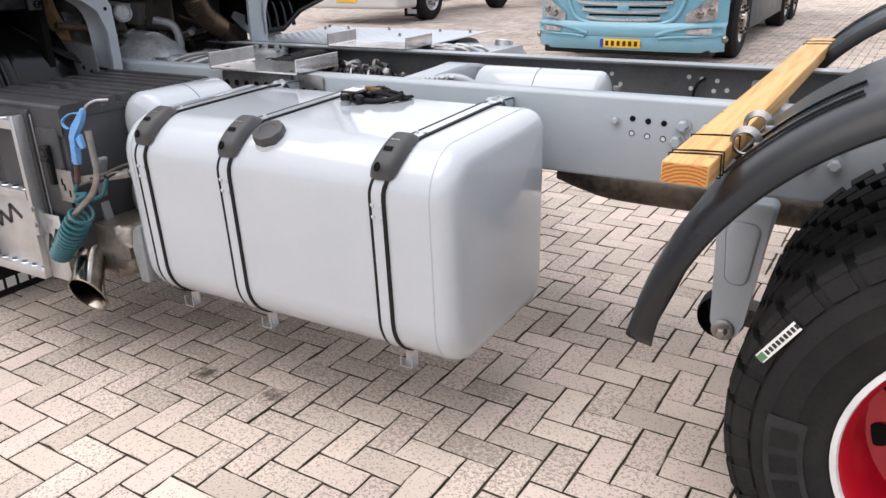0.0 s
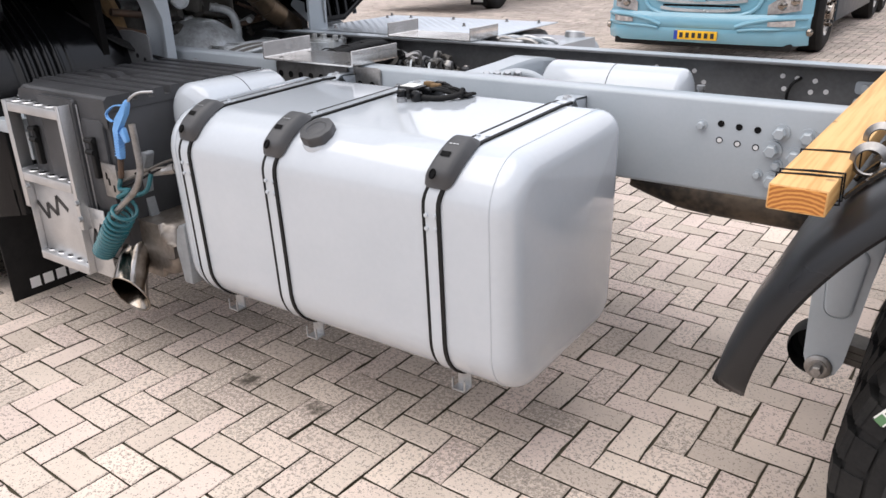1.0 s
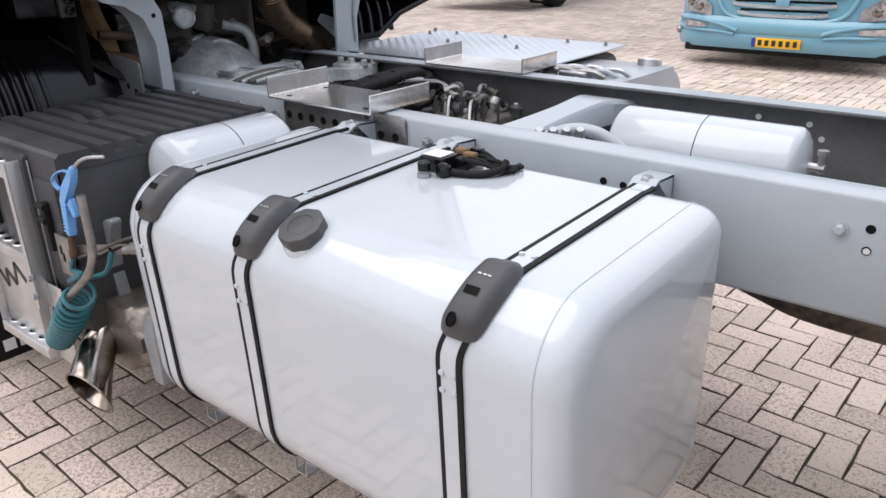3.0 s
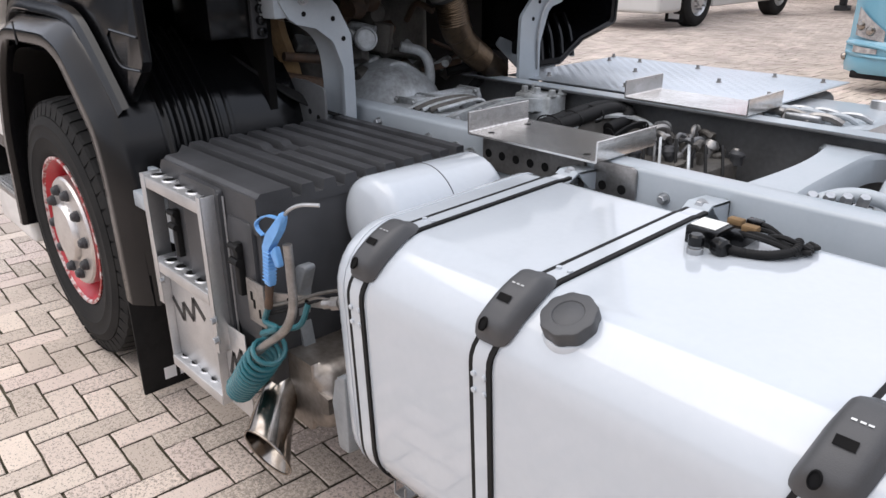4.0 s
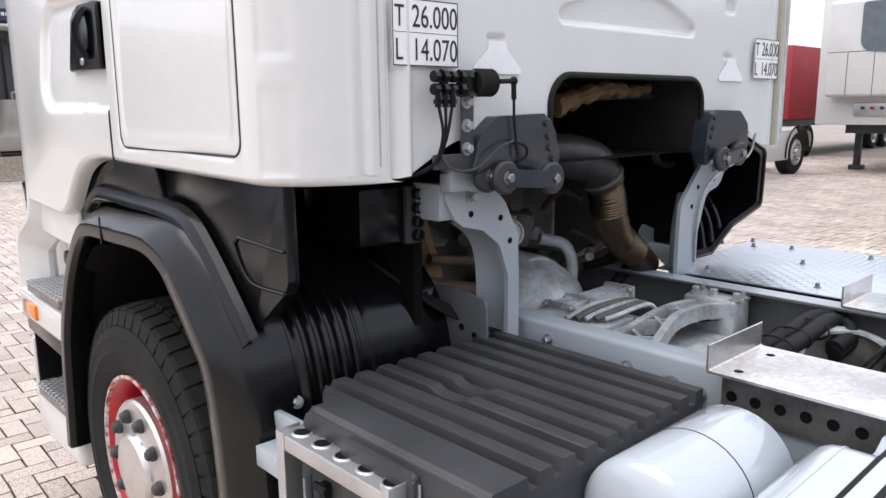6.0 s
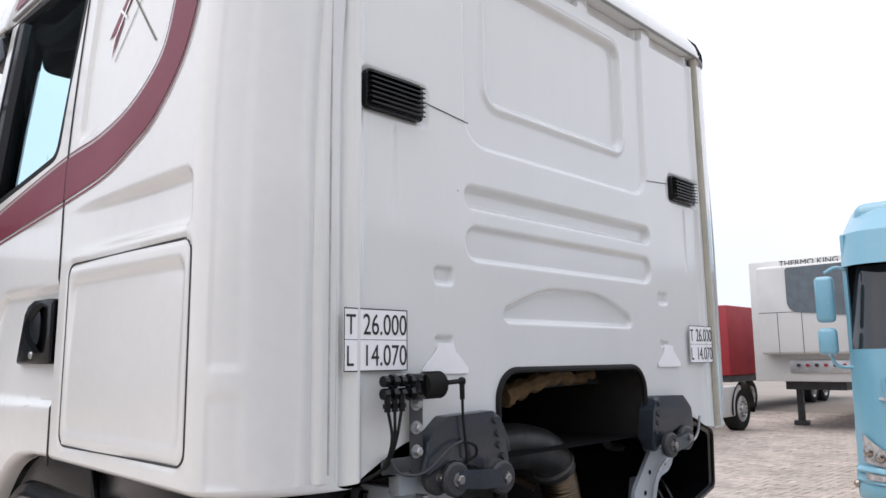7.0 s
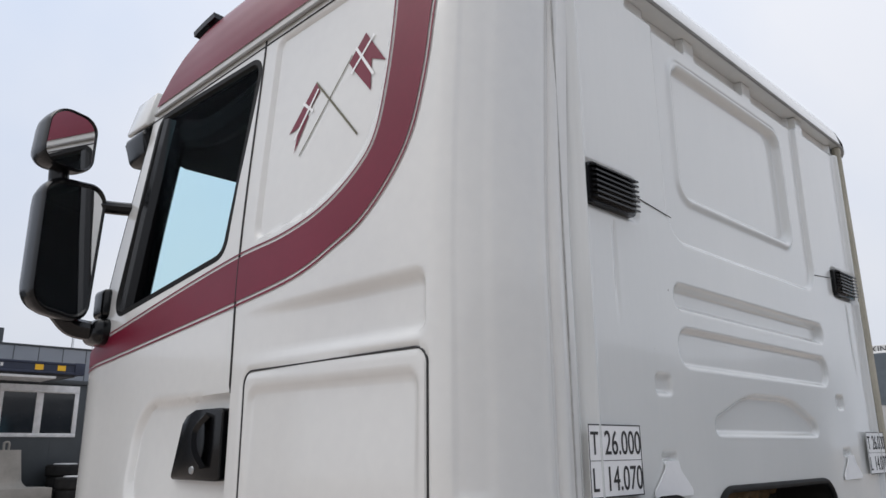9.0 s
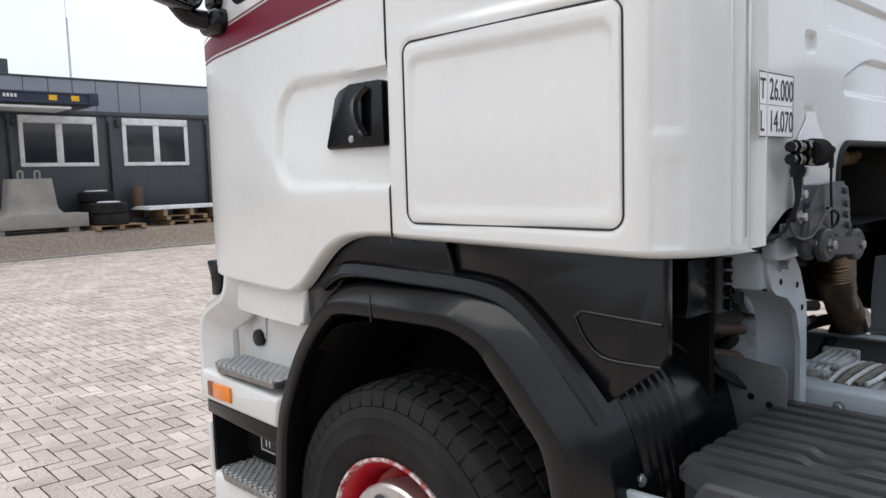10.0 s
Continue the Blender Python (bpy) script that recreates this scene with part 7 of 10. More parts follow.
part("lamp_dish", bm, TRAILW, entry)
bm = B()
prism(bm, round_poly([(-3.925, 1.212, 0.01), (-3.915, 1.28, 0.02), (-3.955, 1.35, 0.01), (-3.885, 1.352, 0.01), (-3.845, 1.29, 0.02), (-3.868, 1.215, 0.01)], 3), "xz", 0.005, 0.045, 0.006)
part("air_deflector", bm, BLACKP, entry)

mudflap = thing("mudflap", "black rubber mudflap with pale lettering behind the front wheel", "mudflap", (-2.28, 0.2, 0.05))
bm = B()
box(bm, -2.295, -2.283, -0.028, 0.46, 0.022, 0.50, 0.004)
flap = part("flap", bm, BLACKR, mudflap)
for k in range(6):
    bm = B()
    box(bm, -2.283, -2.2815, 0.055 + 0.060 * k, 0.100 + 0.060 * k, 0.058, 0.106)
    part("pale_bar", bm, DECALW, flap, smooth=0)

# ---- under the rear of the cab ----
gusset = thing("gusset_plate", "dull grey drilled plate standing on the chassis rail", "bracket plate", (-2.03, 0.62, 0.90))
bm = B()
prism(bm, round_poly([(-2.16, 0.86, 0.01), (-2.16, 1.125, 0.03), (-2.06, 1.125, 0.02), (-1.94, 1.11, 0.02), (-1.94, 0.86, 0.01)], 4), "xz", 0.618, 0.628, 0.002)
# dark grey here carries the shading under the cab in its colour
plate_g = part("plate", bm, DULL, gusset)
for x, z in ((-2.10, 1.07), (-2.035, 1.02), (-1.985, 1.005), (-2.10, 0.98), (-1.985, 0.94)):
    bm = B()
    spun(bm, [(0.010, 0), (0.010, 0.001), (0, 0.001)], (x, 0.6175, z), (0, -1, 0), 14)
    part("hole", bm, VOID, plate_g)

ebox = thing("junction_box", "black electrical box with a column of round connectors", "junction box", (-2.17, 0.37, 1.285))
bm = B()
box(bm, -2.30, -2.05, 0.285, 0.455, 1.285, 1.435, 0.008)
part("case", bm, BLACKP, ebox)
bm = B()
box(bm, -2.055, -2.035, 0.425, 0.480, 1.280, 1.432, 0.006)
pl = part("connector_plate", bm, DARKP, ebox)
for k in range(4):
    bm = B()
    spun(bm, [(0.015, 0), (0.015, 0.018), (0.009, 0.020), (0.009, 0.012), (0, 0.012)], (-2.035, 0.454, 1.302 + 0.036 * k), (1, 0, 0), 16)
    part("connector", bm, BLACKP, pl)

for side in (0, 1):
    def my(y):
        return 2 * YC - y if side else y
    mount = thing("cab_mount", "grey cast cab support rising from the chassis rail", "cab mount", (-1.95, my(0.66), 1.0), "cab mounts")
    bm = B()
    e0, e1 = (0.700, 0.745) if side == 0 else (0.655, 0.785)
    o = round_poly([(0.470, 1.395, 0.01), (0.474, 1.462, 0.01), (0.60, 1.460, 0.02), (0.688, 1.375, 0.03), (e1 - 0.006, 1.28, 0.05), (e1, 1.15, 0.05), (e1, 0.80, 0.004), (e0, 0.80, 0.004), (e0, 1.17, 0.05), (e0 - 0.035, 1.262, 0.05), (0.60, 1.308, 0.03), (0.528, 1.325, 0.02), (0.50, 1.345, 0.01)], 5)
    prism(bm, [(my(y), z) for y, z in o], "yz", -1.95, -1.935, 0.003)
    part("face_plate", bm, GREY, mount)
    bm = B()
    inner_run = bend([(-1.95, my(e0 + 0.006), 0.80), (-1.95, my(e0 + 0.006), 1.12), (-1.95, my(e0 - 0.022), 1.25), (-1.95, my(0.60), 1.314), (-1.95, my(0.528), 1.332)], 6)
    grid(bm, len(inner_run) - 1, 4, lambda u, v: inner_run[round(u * (len(inner_run) - 1))] + Vector((-0.10 * v, (-1 if side else 1) * (0.022 * math.sin(math.pi * v) - 0.02 * v) * (1 - u), 0.0)))
    part("web", bm, GREY, mount)
    for y, z in ((0.556, 1.356), (0.668, 1.335), (0.706, 1.268)):
        bm = B()
        spun(bm, [(0.0085, 0), (0.0085, 0.001), (0, 0.001)], (-1.9345, my(y), z), (1, 0, 0), 14)
        part("hole", bm, VOID, mount)
    bm = B()
    bolt(bm, (-1.9345, my(0.555), 1.401), (1, 0, 0), 0.013, 0.018)
    part("bolt", bm, ZINC, mount)
    bm = B()
    o = round_poly([(0.455, 1.42, 0.01), (0.455, 1.485, 0.02), (0.56, 1.49, 0.02), (0.66, 1.42, 0.01)], 3)
    prism(bm, [(my(y), z) for y, z in o], "yz", -1.945, -1.905, 0.006)
    part("top_block", bm, GREY, mount)
    arm = thing("cab_suspension_arm", "dark blue-grey suspension casting with rubber bushes", "suspension arm", (-1.87, my(0.68), 1.41), "suspension arms")
    bm = B()
    o = round_poly([(0.47, 1.45, 0.02), (0.50, 1.56, 0.03), (0.56, 1.605, 0.02), (0.755, 1.610, 0.03), (0.785, 1.56, 0.02), (0.80, 1.47, 0.02), (0.775, 1.41, 0.02), (0.70, 1.47, 0.05), (0.58, 1.50, 0.03)], 4)
    prism(bm, [(my(y), z) for y, z in o], "yz", -1.90, -1.845, 0.012, 3)
    SLATE = bpy.data.materials.get("slate_grey_casting") or surface("slate_grey_casting", (0.030, 0.038, 0.050), 0.30, 0.0, (0.020, 0.025, 0.032), 9, 0.6, 0.2, 90)
    part("casting", bm, SLATE, arm)
    bm = B()
    sweep(bm, [(-1.835, my(0.577), 1.455), (-1.82, my(0.65), 1.448), (-1.81, my(0.732), 1.444)], 0, section=[(-0.014, -0.022), (0.014, -0.022), (0.014, 0.022), (-0.014, 0.022)])
    part("link", bm, SLATE, arm)
    for y, z, x in ((0.577, 1.455, -1.845), (0.732, 1.444, -1.825), (0.545, 1.460, -1.875)):
        bm = B()
        spun(bm, [(0.0, 0), (0.040, 0), (0.042, 0.006), (0.042, 0.016), (0.036, 0.022), (0, 0.022)], (x, my(y), z), (1, -0.12, 0), 24)
        bush = part("bush", bm, DARKP, arm)
        bm = B()
        bolt(bm, (x + 0.021, my(y), z), (1, -0.12, 0), 0.012, 0.012)
        part("bolt", bm, STEEL, bush)
    for y, z in ((0.745, 1.585), (0.76, 1.52), (0.755, 1.55), (0.775, 1.49)):
        bm = B()
        spun(bm, [(0.010, 0), (0.009, 0.006), (0, 0.006)], (-1.8445, my(y), z), (1, 0, 0), 12)
        part("boss", bm, DARKP, arm)
bm = B()
box(bm, -2.05, -1.945, 0.455, 0.50, 1.345, 1.440, 0.006)
single("cross_bar", bm, GREY, "short grey bar between cab mount and junction box", "bar")
far_cable = thing("mount_cable", "grey cable running down the far cab mount", "cable", (-1.9, 1.75, 1.05))
bm = B()
sweep(bm, bend([(-1.86, 1.98, 1.52), (-1.87, 1.95, 1.44), (-1.915, 1.85, 1.39), (-1.925, 1.745, 1.32), (-1.928, 1.70, 1.20), (-1.93, 1.705, 1.06)], 8), 0.005, 6)
part("cable", bm, ZINC, far_cable)

level_valve = thing("levelling_valve", "black cab levelling valve with bellows and air hoses", "air valve", (-1.84, 0.45, 1.60))
bm = B()
for zz, y1 in ((1.696, 0.47), (1.668, 0.46)):
    rod(bm, (-1.835, 0.345, zz), (-1.835, y1, zz), 0.0085, 12)
    for q, y in enumerate((0.340, 0.364, 0.392, 0.418, 0.444)):
        spun(bm, [(0, 0), (0.013 + 0.004 * (q % 2), 0), (0.013 + 0.004 * (q % 2), 0.013), (0, 0.013)], (-1.835, y, zz), (0, 1, 0), 8)
for y in (0.350, 0.372, 0.394):
    rod(bm, (-1.830, y, 1.668), (-1.830, y, 1.628), 0.008, 10)
    spun(bm, [(0, 0), (0.011, 0), (0.011, 0.010), (0, 0.010)], (-1.830, y, 1.636), (0, 0, 1), 6)
box(bm, -1.850, -1.824, 0.425, 0.470, 1.652, 1.712, 0.004)
part("valve_body", bm, BLACKP, level_valve)
bm = B()
pr = [(0, 0)]
for k in range(11):
    pr.append((0.033 if k % 2 else 0.027, 0.006 * k))
spun(bm, pr + [(0, 0.066)], (-1.835, 0.468, 1.684), (0, 1, 0), 20)
part("bellows", bm, BLACKR, level_valve)
bm = B()
rod(bm, (-1.835, 0.555, 1.688), (-1.835, 0.606, 1.690), 0.006, 8)
spun(bm, [(0, -0.011), (0.008, -0.008), (0.011, 0), (0.008, 0.008), (0, 0.011)], (-1.835, 0.606, 1.690), (0, 0, 1), 12)
sweep(bm, [(-1.835, 0.606, 1.69), (-1.835, 0.608, 1.60), (-1.835, 0.622, 1.50)], 0.0035, 6)
rod(bm, (-1.835, 0.606, 1.685), (-1.835, 0.607, 1.645), 0.0065, 8)
part("link_rod", bm, BLACKR, level_valve)
bm = B()
box(bm, -1.866, -1.858, 0.450, 0.492, 1.48, 1.675, 0.004)
box(bm, -1.866, -1.858, 0.360, 0.452, 1.485, 1.520, 0.004)
bk = part("bracket", bm, DARKP, level_valve)
for z in (1.64, 1.585, 1.53):
    bm = B()
    bolt(bm, (-1.858, 0.465, z), (1, 0, 0), 0.011, 0.014)
    part("bolt", bm, ZINC, bk)
for k, yy in enumerate((0.350, 0.372, 0.394)):
    bm = B()
    sweep(bm, bend([(-1.830, yy, 1.636), (-1.828, 0.362 + 0.008 * k, 1.575), (-1.845, 0.368 + 0.004 * k, 1.53), (-1.86, 0.362 + 0.003 * k, 1.50), (-1.90, 0.32 + 0.008 * k, 1.472), (-1.99, 0.26 + 0.02 * k, 1.452)], 6), 0.0036, 6)
    part("air_hose", bm, BLACKR, level_valve)
bm = B()
sweep(bm, bend([(-1.85, 0.37, 1.53), (-1.84, 0.40, 1.487), (-1.83, 0.47, 1.485), (-1.83, 0.55, 1.53), (-1.83, 0.60, 1.545)], 8), 0.0036, 6)
part("loop_hose", bm, DARKP, level_valve)
bm = B()
sweep(bm, bend([(-1.84, 0.60, 1.545), (-1.83, 0.645, 1.53), (-1.835, 0.655, 1.505), (-1.84, 0.625, 1.49)], 8), 0.004, 6)
part("loop_wire", bm, BLACKR, level_valve)

loom = thing("cable_loom", "drooping black cable loom under the cab", "cable loom", (-2.0, 0.4, 1.0))
for k in range(5):
    bm = B()
    sweep(bm, bend([(-2.34, 0.38 + 0.010 * k, 1.30), (-2.27, 0.42 + 0.012 * k, 1.235 - 0.006 * k), (-2.17, 0.50 + 0.012 * k, 1.15 - 0.008 * k), (-2.09, 0.57 + 0.010 * k, 1.075), (-2.03, 0.65, 1.025), (-1.96, 0.74, 0.985)], 6), 0.0065, 6)
    part("cable", bm, BLACKR, loom)
bm = B()
sweep(bm, bend([(-2.20, 0.48, 1.17), (-2.165, 0.50, 1.09), (-2.145, 0.535, 1.035), (-2.125, 0.575, 1.05), (-2.14, 0.575, 1.11)], 8), 0.0075, 7)
part("loop", bm, BLACKR, loom)

# ---- engine bay ----
engine = thing("engine", "grimy diesel engine with castings and hoses below the cab", "engine", (-2.8, YC, 0.7))
bm = B()
box(bm, -3.7, -2.42, 0.84, 1.54, 0.6, 1.40, 0.06, 3)
part("block", bm, GLOOM, engine)
bm = B()
spun(bm, [(0.0, 0.0), (0.12, 0.0), (0.20, -0.06), (0.235, -0.16), (0.24, -0.24), (0, -0.24)], (-2.10, 1.17, 0.88), (1, 0, 0), 36)
part("bell_housing", bm, CASTING, engine)
bm = B()
spun(bm, [(0.045, 0), (0.045, 0.02), (0.036, 0.026), (0.036, 0.02), (0, 0.022)], (-2.20, 0.995, 1.222), (1, -0.4, 0.2), 24)
part("round_cover", bm, CASTING, engine)
random.seed(11)
for k in range(16):
    y = random.uniform(0.86, 1.50)
    z = random.uniform(1.02, 1.36)
    x = random.uniform(-2.44, -2.28)
    bm = B()
    s = random.uniform(0.035, 0.085)
    q = Euler((random.uniform(0, 3), random.uniform(0, 3), random.uniform(0, 3))).to_matrix().to_4x4()
    if k % 3:
        spun(bm, [(0, -s), (s * 0.7, -s), (s * 0.85, -s * 0.6), (s * 0.6, 0), (s * 0.8, s * 0.5), (s * 0.5, s), (0, s)], (x, y, z), q @ Vector((0, 0, 1)), 14)
    else:
        box(bm, -s, s, -s * 0.7, s * 0.7, -s * 0.5, s * 0.5, s * 0.2, 2, Matrix.Translation((x, y, z)) @ q)
    part("casting", bm, (GLOOM, RUST, GLOOM, CASTING)[k % 4], engine)
for k in range(12):
    a = (random.uniform(-2.36, -2.2), random.uniform(0.85, 1.5), random.uniform(0.98, 1.3))
    b = (a[0] + random.uniform(-0.05, 0.12), a[1] + random.uniform(-0.18, 0.18), a[2] + random.uniform(-0.12, 0.12))
    c = (b[0] + random.uniform(-0.1, 0.1), b[1] + random.uniform(-0.18, 0.18), b[2] + random.uniform(-0.15, 0.05))
    bm = B()
    sweep(bm, bend([a, b, c], 8), random.uniform(0.008, 0.022), 10)
    part("hose", bm, (BLACKR, GLOOM, RUST, CASTING)[k % 4], engine)
bm = B()
sweep(bm, bend([(-2.2, 1.31, 0.95), (-2.19, 1.32, 1.06), (-2.21, 1.30, 1.14), (-2.26, 1.22, 1.17)], 8), 0.021, 12)
part("coolant_pipe", bm, CASTING, engine)
bm = B()
sweep(bm, bend([(-2.27, 0.62, 1.36), (-2.25, 0.63, 1.25), (-2.23, 0.66, 1.12), (-2.25, 0.66, 1.0)], 6), 0.05, 8)
part("insulation", bm, TAN, engine, "torn tan insulation")
bm = B()
sweep(bm, bend([(-2.06, 1.04, 1.625), (-2.06, 1.12, 1.645), (-2.055, 1.22, 1.668), (-2.06, 1.34, 1.682), (-2.06, 1.44, 1.672), (-2.06, 1.55, 1.685)], 4), [0.034 - 0.0008 * q + 0.007 * math.sin(q * 1.9) for q in range(21)], 9)
part("insulation", bm, TAN, engine, "torn tan insulation")
for p0, p1, r in (((-2.15, 0.60, 1.20), (-2.13, 0.78, 1.17), 0.016), ((-2.2, 0.56, 1.12), (-2.16, 0.80, 1.06), 0.035)):
    bm = B()
    rod(bm, p0, p1, r, 12)
    part("pipe_stub", bm, RUST, engine)
exhaust_pipe = thing("engine_exhaust_pipe", "dark wrapped exhaust elbow with a flexible heat-tinted section", "exhaust pipe", (-2.05, 1.3, 1.03))
path = bend([(-2.20, 0.86, 1.46), (-2.08, 0.985, 1.476), (-2.05, 1.13, 1.468), (-2.045, 1.245, 1.430), (-2.045, 1.305, 1.345), (-2.05, 1.34, 1.245), (-2.05, 1.40, 1.175), (-2.06, 1.50, 1.11), (-2.08, 1.62, 1.045)], 6)
i1, i2 = 22, 42
bm = B()
sweep(bm, path[:i1 + 1], 0.070, 24)
part("wrapped_elbow", bm, surface("sooty_wrap", (0.022, 0.021, 0.020), 0.42, 0, (0.010, 0.009, 0.009), 16, 0.6, 0.5, 45, spec=0.4), exhaust_pipe)
for kk in (7, 20):
    bm = B()
    spun(bm, [(0.069, 0), (0.074, 0.003), (0.074, 0.012), (0.069, 0.015)], path[kk], path[kk + 1] - path[kk - 1], 28)
    part("clamp", bm, GLOOM, exhaust_pipe)
bm = B()
fine = []
for k in range(i1, i2):
    for t in range(4):
        fine.append(path[k].lerp(path[k + 1], t / 4))
sweep(bm, fine, [(0.060 if q < 40 else 0.054) + ((0.0035 if q % 2 else 0) if q > 58 or q < 26 else 0.0015) for q in range(len(fine))], 24)
BRONZE = surface("heat_tinted_steel", (0.15, 0.105, 0.065), 0.40, 0.9, (0.06, 0.045, 0.035), 10, 0.7)
part("flexible_section", bm, BRONZE, exhaust_pipe)
bm = B()
sweep(bm, path[i2:], 0.052, 24)
part("lower_pipe", bm, BRONZE, exhaust_pipe)
tun = thing("tunnel_tube", "bent dark tube framing the engine tunnel", "tube", (-2.1, 1.45, 1.2))
bm = B()
sweep(bm, bend([(-2.08, 1.0, 1.650), (-2.08, 1.40, 1.660), (-2.08, 1.60, 1.660), (-2.08, 1.652, 1.62), (-2.08, 1.651, 1.47), (-2.08, 1.70, 1.415), (-2.08, 1.93, 1.40)], 5), 0.014, 8)
part("tube", bm, DARKP, tun)
far_guard = thing("far_mudguard", "black plastic guard on the far side under the cab", "mudguard", (-2.2, 2.1, 1.2))
GUARD = [(1.74, 1.50, 0.02), (2.13, 1.50, 0.02), (2.314, 1.437, 0.03), (2.303, 1.21, 0.03), (2.06, 1.15, 0.02), (1.90, 1.06, 0.02), (1.74, 1.06, 0.02)]
bm = B()
ring = round_poly(GUARD, 4)
gc = Vector((2.02, 1.31))
inner_ring = [tuple(gc + (Vector(p) - gc) * 0.90) for p in ring]
for a, b, xa, xb in ((ring, inner_ring, -1.97, -1.975), (inner_ring, [tuple(gc + (Vector(p) - gc) * 0.82) for p in ring], -1.975, -2.35)):
    va = [bm.verts.new((xa, *p)) for p in a]
    vb = [bm.verts.new((xb, *p)) for p in b]
    for q in range(len(a)):
        bm.faces.new((va[q], va[(q + 1) % len(a)], vb[(q + 1) % len(a)], vb[q]))
bm.faces.new(vb)
part("guard_shell", bm, BLACKP, far_guard)
bm = B()
sweep(bm, [(-1.968, *p) for p in ring], 0.006, 6, closed=True)
part("flange", bm, BLACKP, far_guard)
for k in range(4):
    bm = B()
    sweep(bm, bend([(-1.985, 1.80 + 0.07 * k, 1.08), (-2.02, 1.82 + 0.07 * k, 1.18), (-2.08, 1.84 + 0.07 * k, 1.26)], 5), 0.012, 8)
    part("rib", bm, BLACKP, far_guard)
# black sheet added behind the engine to shut out daylight and bright paving
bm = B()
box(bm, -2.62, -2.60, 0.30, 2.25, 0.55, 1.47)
single("firewall", bm, VOID, "added black sheet blocking the light under the cab", "panel")
bm = B()
prism(bm, round_poly([(1.676, 1.147, 0.01), (1.705, 1.178, 0.01), (1.96, 1.085, 0.02), (2.10, 1.01, 0.02), (2.10, 0.95, 0.01), (1.90, 0.975, 0.02), (1.82, 1.03, 0.02)], 3), "yz", -2.155, -2.147)
single("heat_shield", bm, GREY, "bent light grey heat shield beside the exhaust", "heat shield")

gearbox = thing("gearbox", "grey painted gearbox with ribbed casting and bolts", "gearbox", (-1.8, YC, 0.6))
bm = B()
box(bm, -2.12, -1.36, 0.93, 1.47, 0.55, 0.835, 0.05, 3)
part("main_case", bm, CASTING, gearbox)
bm = B()
box(bm, -2.09, -1.97, 0.97, 1.07, 0.81, 0.920, 0.014, 3)
servo_run = Matrix.Translation((-2.042, 1.06, 0.895)) @ Matrix.Rotation(radians(1.5), 4, "Z")
box(bm, -0.048, 0.048, 0.0, 0.36, -0.03, 0.030, 0.008, 2, servo_run)
for q in (-0.034, -0.012, 0.012, 0.034):
    box(bm, q - 0.006, q + 0.006, 0.01, 0.35, 0.026, 0.042, 0.004, 2, servo_run)
for q in (0.0, 0.11, 0.345):
    box(bm, -0.060, 0.060, q, q + 0.016, -0.045, 0.048, 0.006, 2, servo_run)
    for e in (-0.05, 0.05):
        bolt(bm, servo_run @ Vector((e, q, 0.036)), (0, -1, 0), 0.008, 0.010)
spun(bm, [(0, 0), (0.040, 0), (0.040, 0.03), (0.026, 0.04), (0, 0.04)], servo_run @ Vector((0, 0.36, 0.0)), (0.0, 1, 0), 18)
part("shift_servo", bm, CASTING, gearbox)
bm = B()
box(bm, -1.97, -1.83, 0.96, 1.30, 0.81, 0.880, 0.012, 3)
box(bm, -1.95, -1.86, 1.02, 1.22, 0.87, 0.900, 0.010, 3)
part("top_cover", bm, CASTING, gearbox)
for x, y in ((-1.955, 0.98), (-1.845, 0.98), (-1.955, 1.28), (-1.845, 1.28), (-1.90, 0.975)):
    bm = B()
    bolt(bm, (x, y, 0.879), (0, 0, 1), 0.010, 0.014)
    part("bolt", bm, CASTING, gearbox)
for k in range(5):
    bm = B()
    sweep(bm, bend([(-1.965 + 0.022 * k, 1.00 + 0.02 * k, 0.915), (-1.955 + 0.024 * k, 1.12, 0.940 - 0.004 * k), (-1.945 + 0.026 * k, 1.26, 0.935), (-1.94 + 0.03 * k, 1.37 - 0.02 * k, 0.905)], 6), 0.008 + 0.003 * (k % 2), 8)
    part("oil_pipe", bm, (CASTING, GLOOM)[k % 2], gearbox)
for k in range(8):
    bm = B()
    bolt(bm, (-2.098 if k % 2 else -1.985, 1.04 + 0.052 * k, 0.905), (0, 0, 1), 0.009, 0.012)
    part("bolt", bm, CASTING, gearbox)
for k in range(6):
    bm = B()
    box(bm, -2.10 + 0.125 * k, -2.085 + 0.125 * k, 0.925, 0.955, 0.70, 0.83, 0.004)
    part("rib", bm, CASTING, gearbox)
FLAT = [(-0.012, -0.035), (0.012, -0.035), (0.012, 0.012), (-0.012, 0.012)]
near_arm = bend([(-1.655, 0.97, 0.875), (-1.685, 1.09, 0.905), (-1.715, 1.22, 0.925), (-1.705, 1.36, 0.930), (-1.665, 1.50, 0.915)], 6)
far_arm = bend([(-1.80, 0.98, 0.880), (-1.795, 1.12, 0.902), (-1.795, 1.24, 0.918), (-1.79, 1.36, 0.922), (-1.77, 1.50, 0.915)], 6)
for arm_run in (near_arm, far_arm):
    bm = B()
    sweep(bm, arm_run, 0, section=FLAT)
    part("curved_arm", bm, CASTING, gearbox)
for k in range(1, 8):
    bm = B()
    a, b = near_arm[3 * k - 1], far_arm[min(max(3 * k + (2 if k % 2 else -4), 0), 24)]
    sweep(bm, [a - Vector((0, 0, 0.012)), b - Vector((0, 0, 0.012))], 0, section=[(-0.0065, -0.03), (0.0065, -0.03), (0.0065, 0.016), (-0.0065, 0.016)])
    part("web", bm, CASTING, gearbox)
# black sheet added below the arms for the shade in their pockets
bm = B()
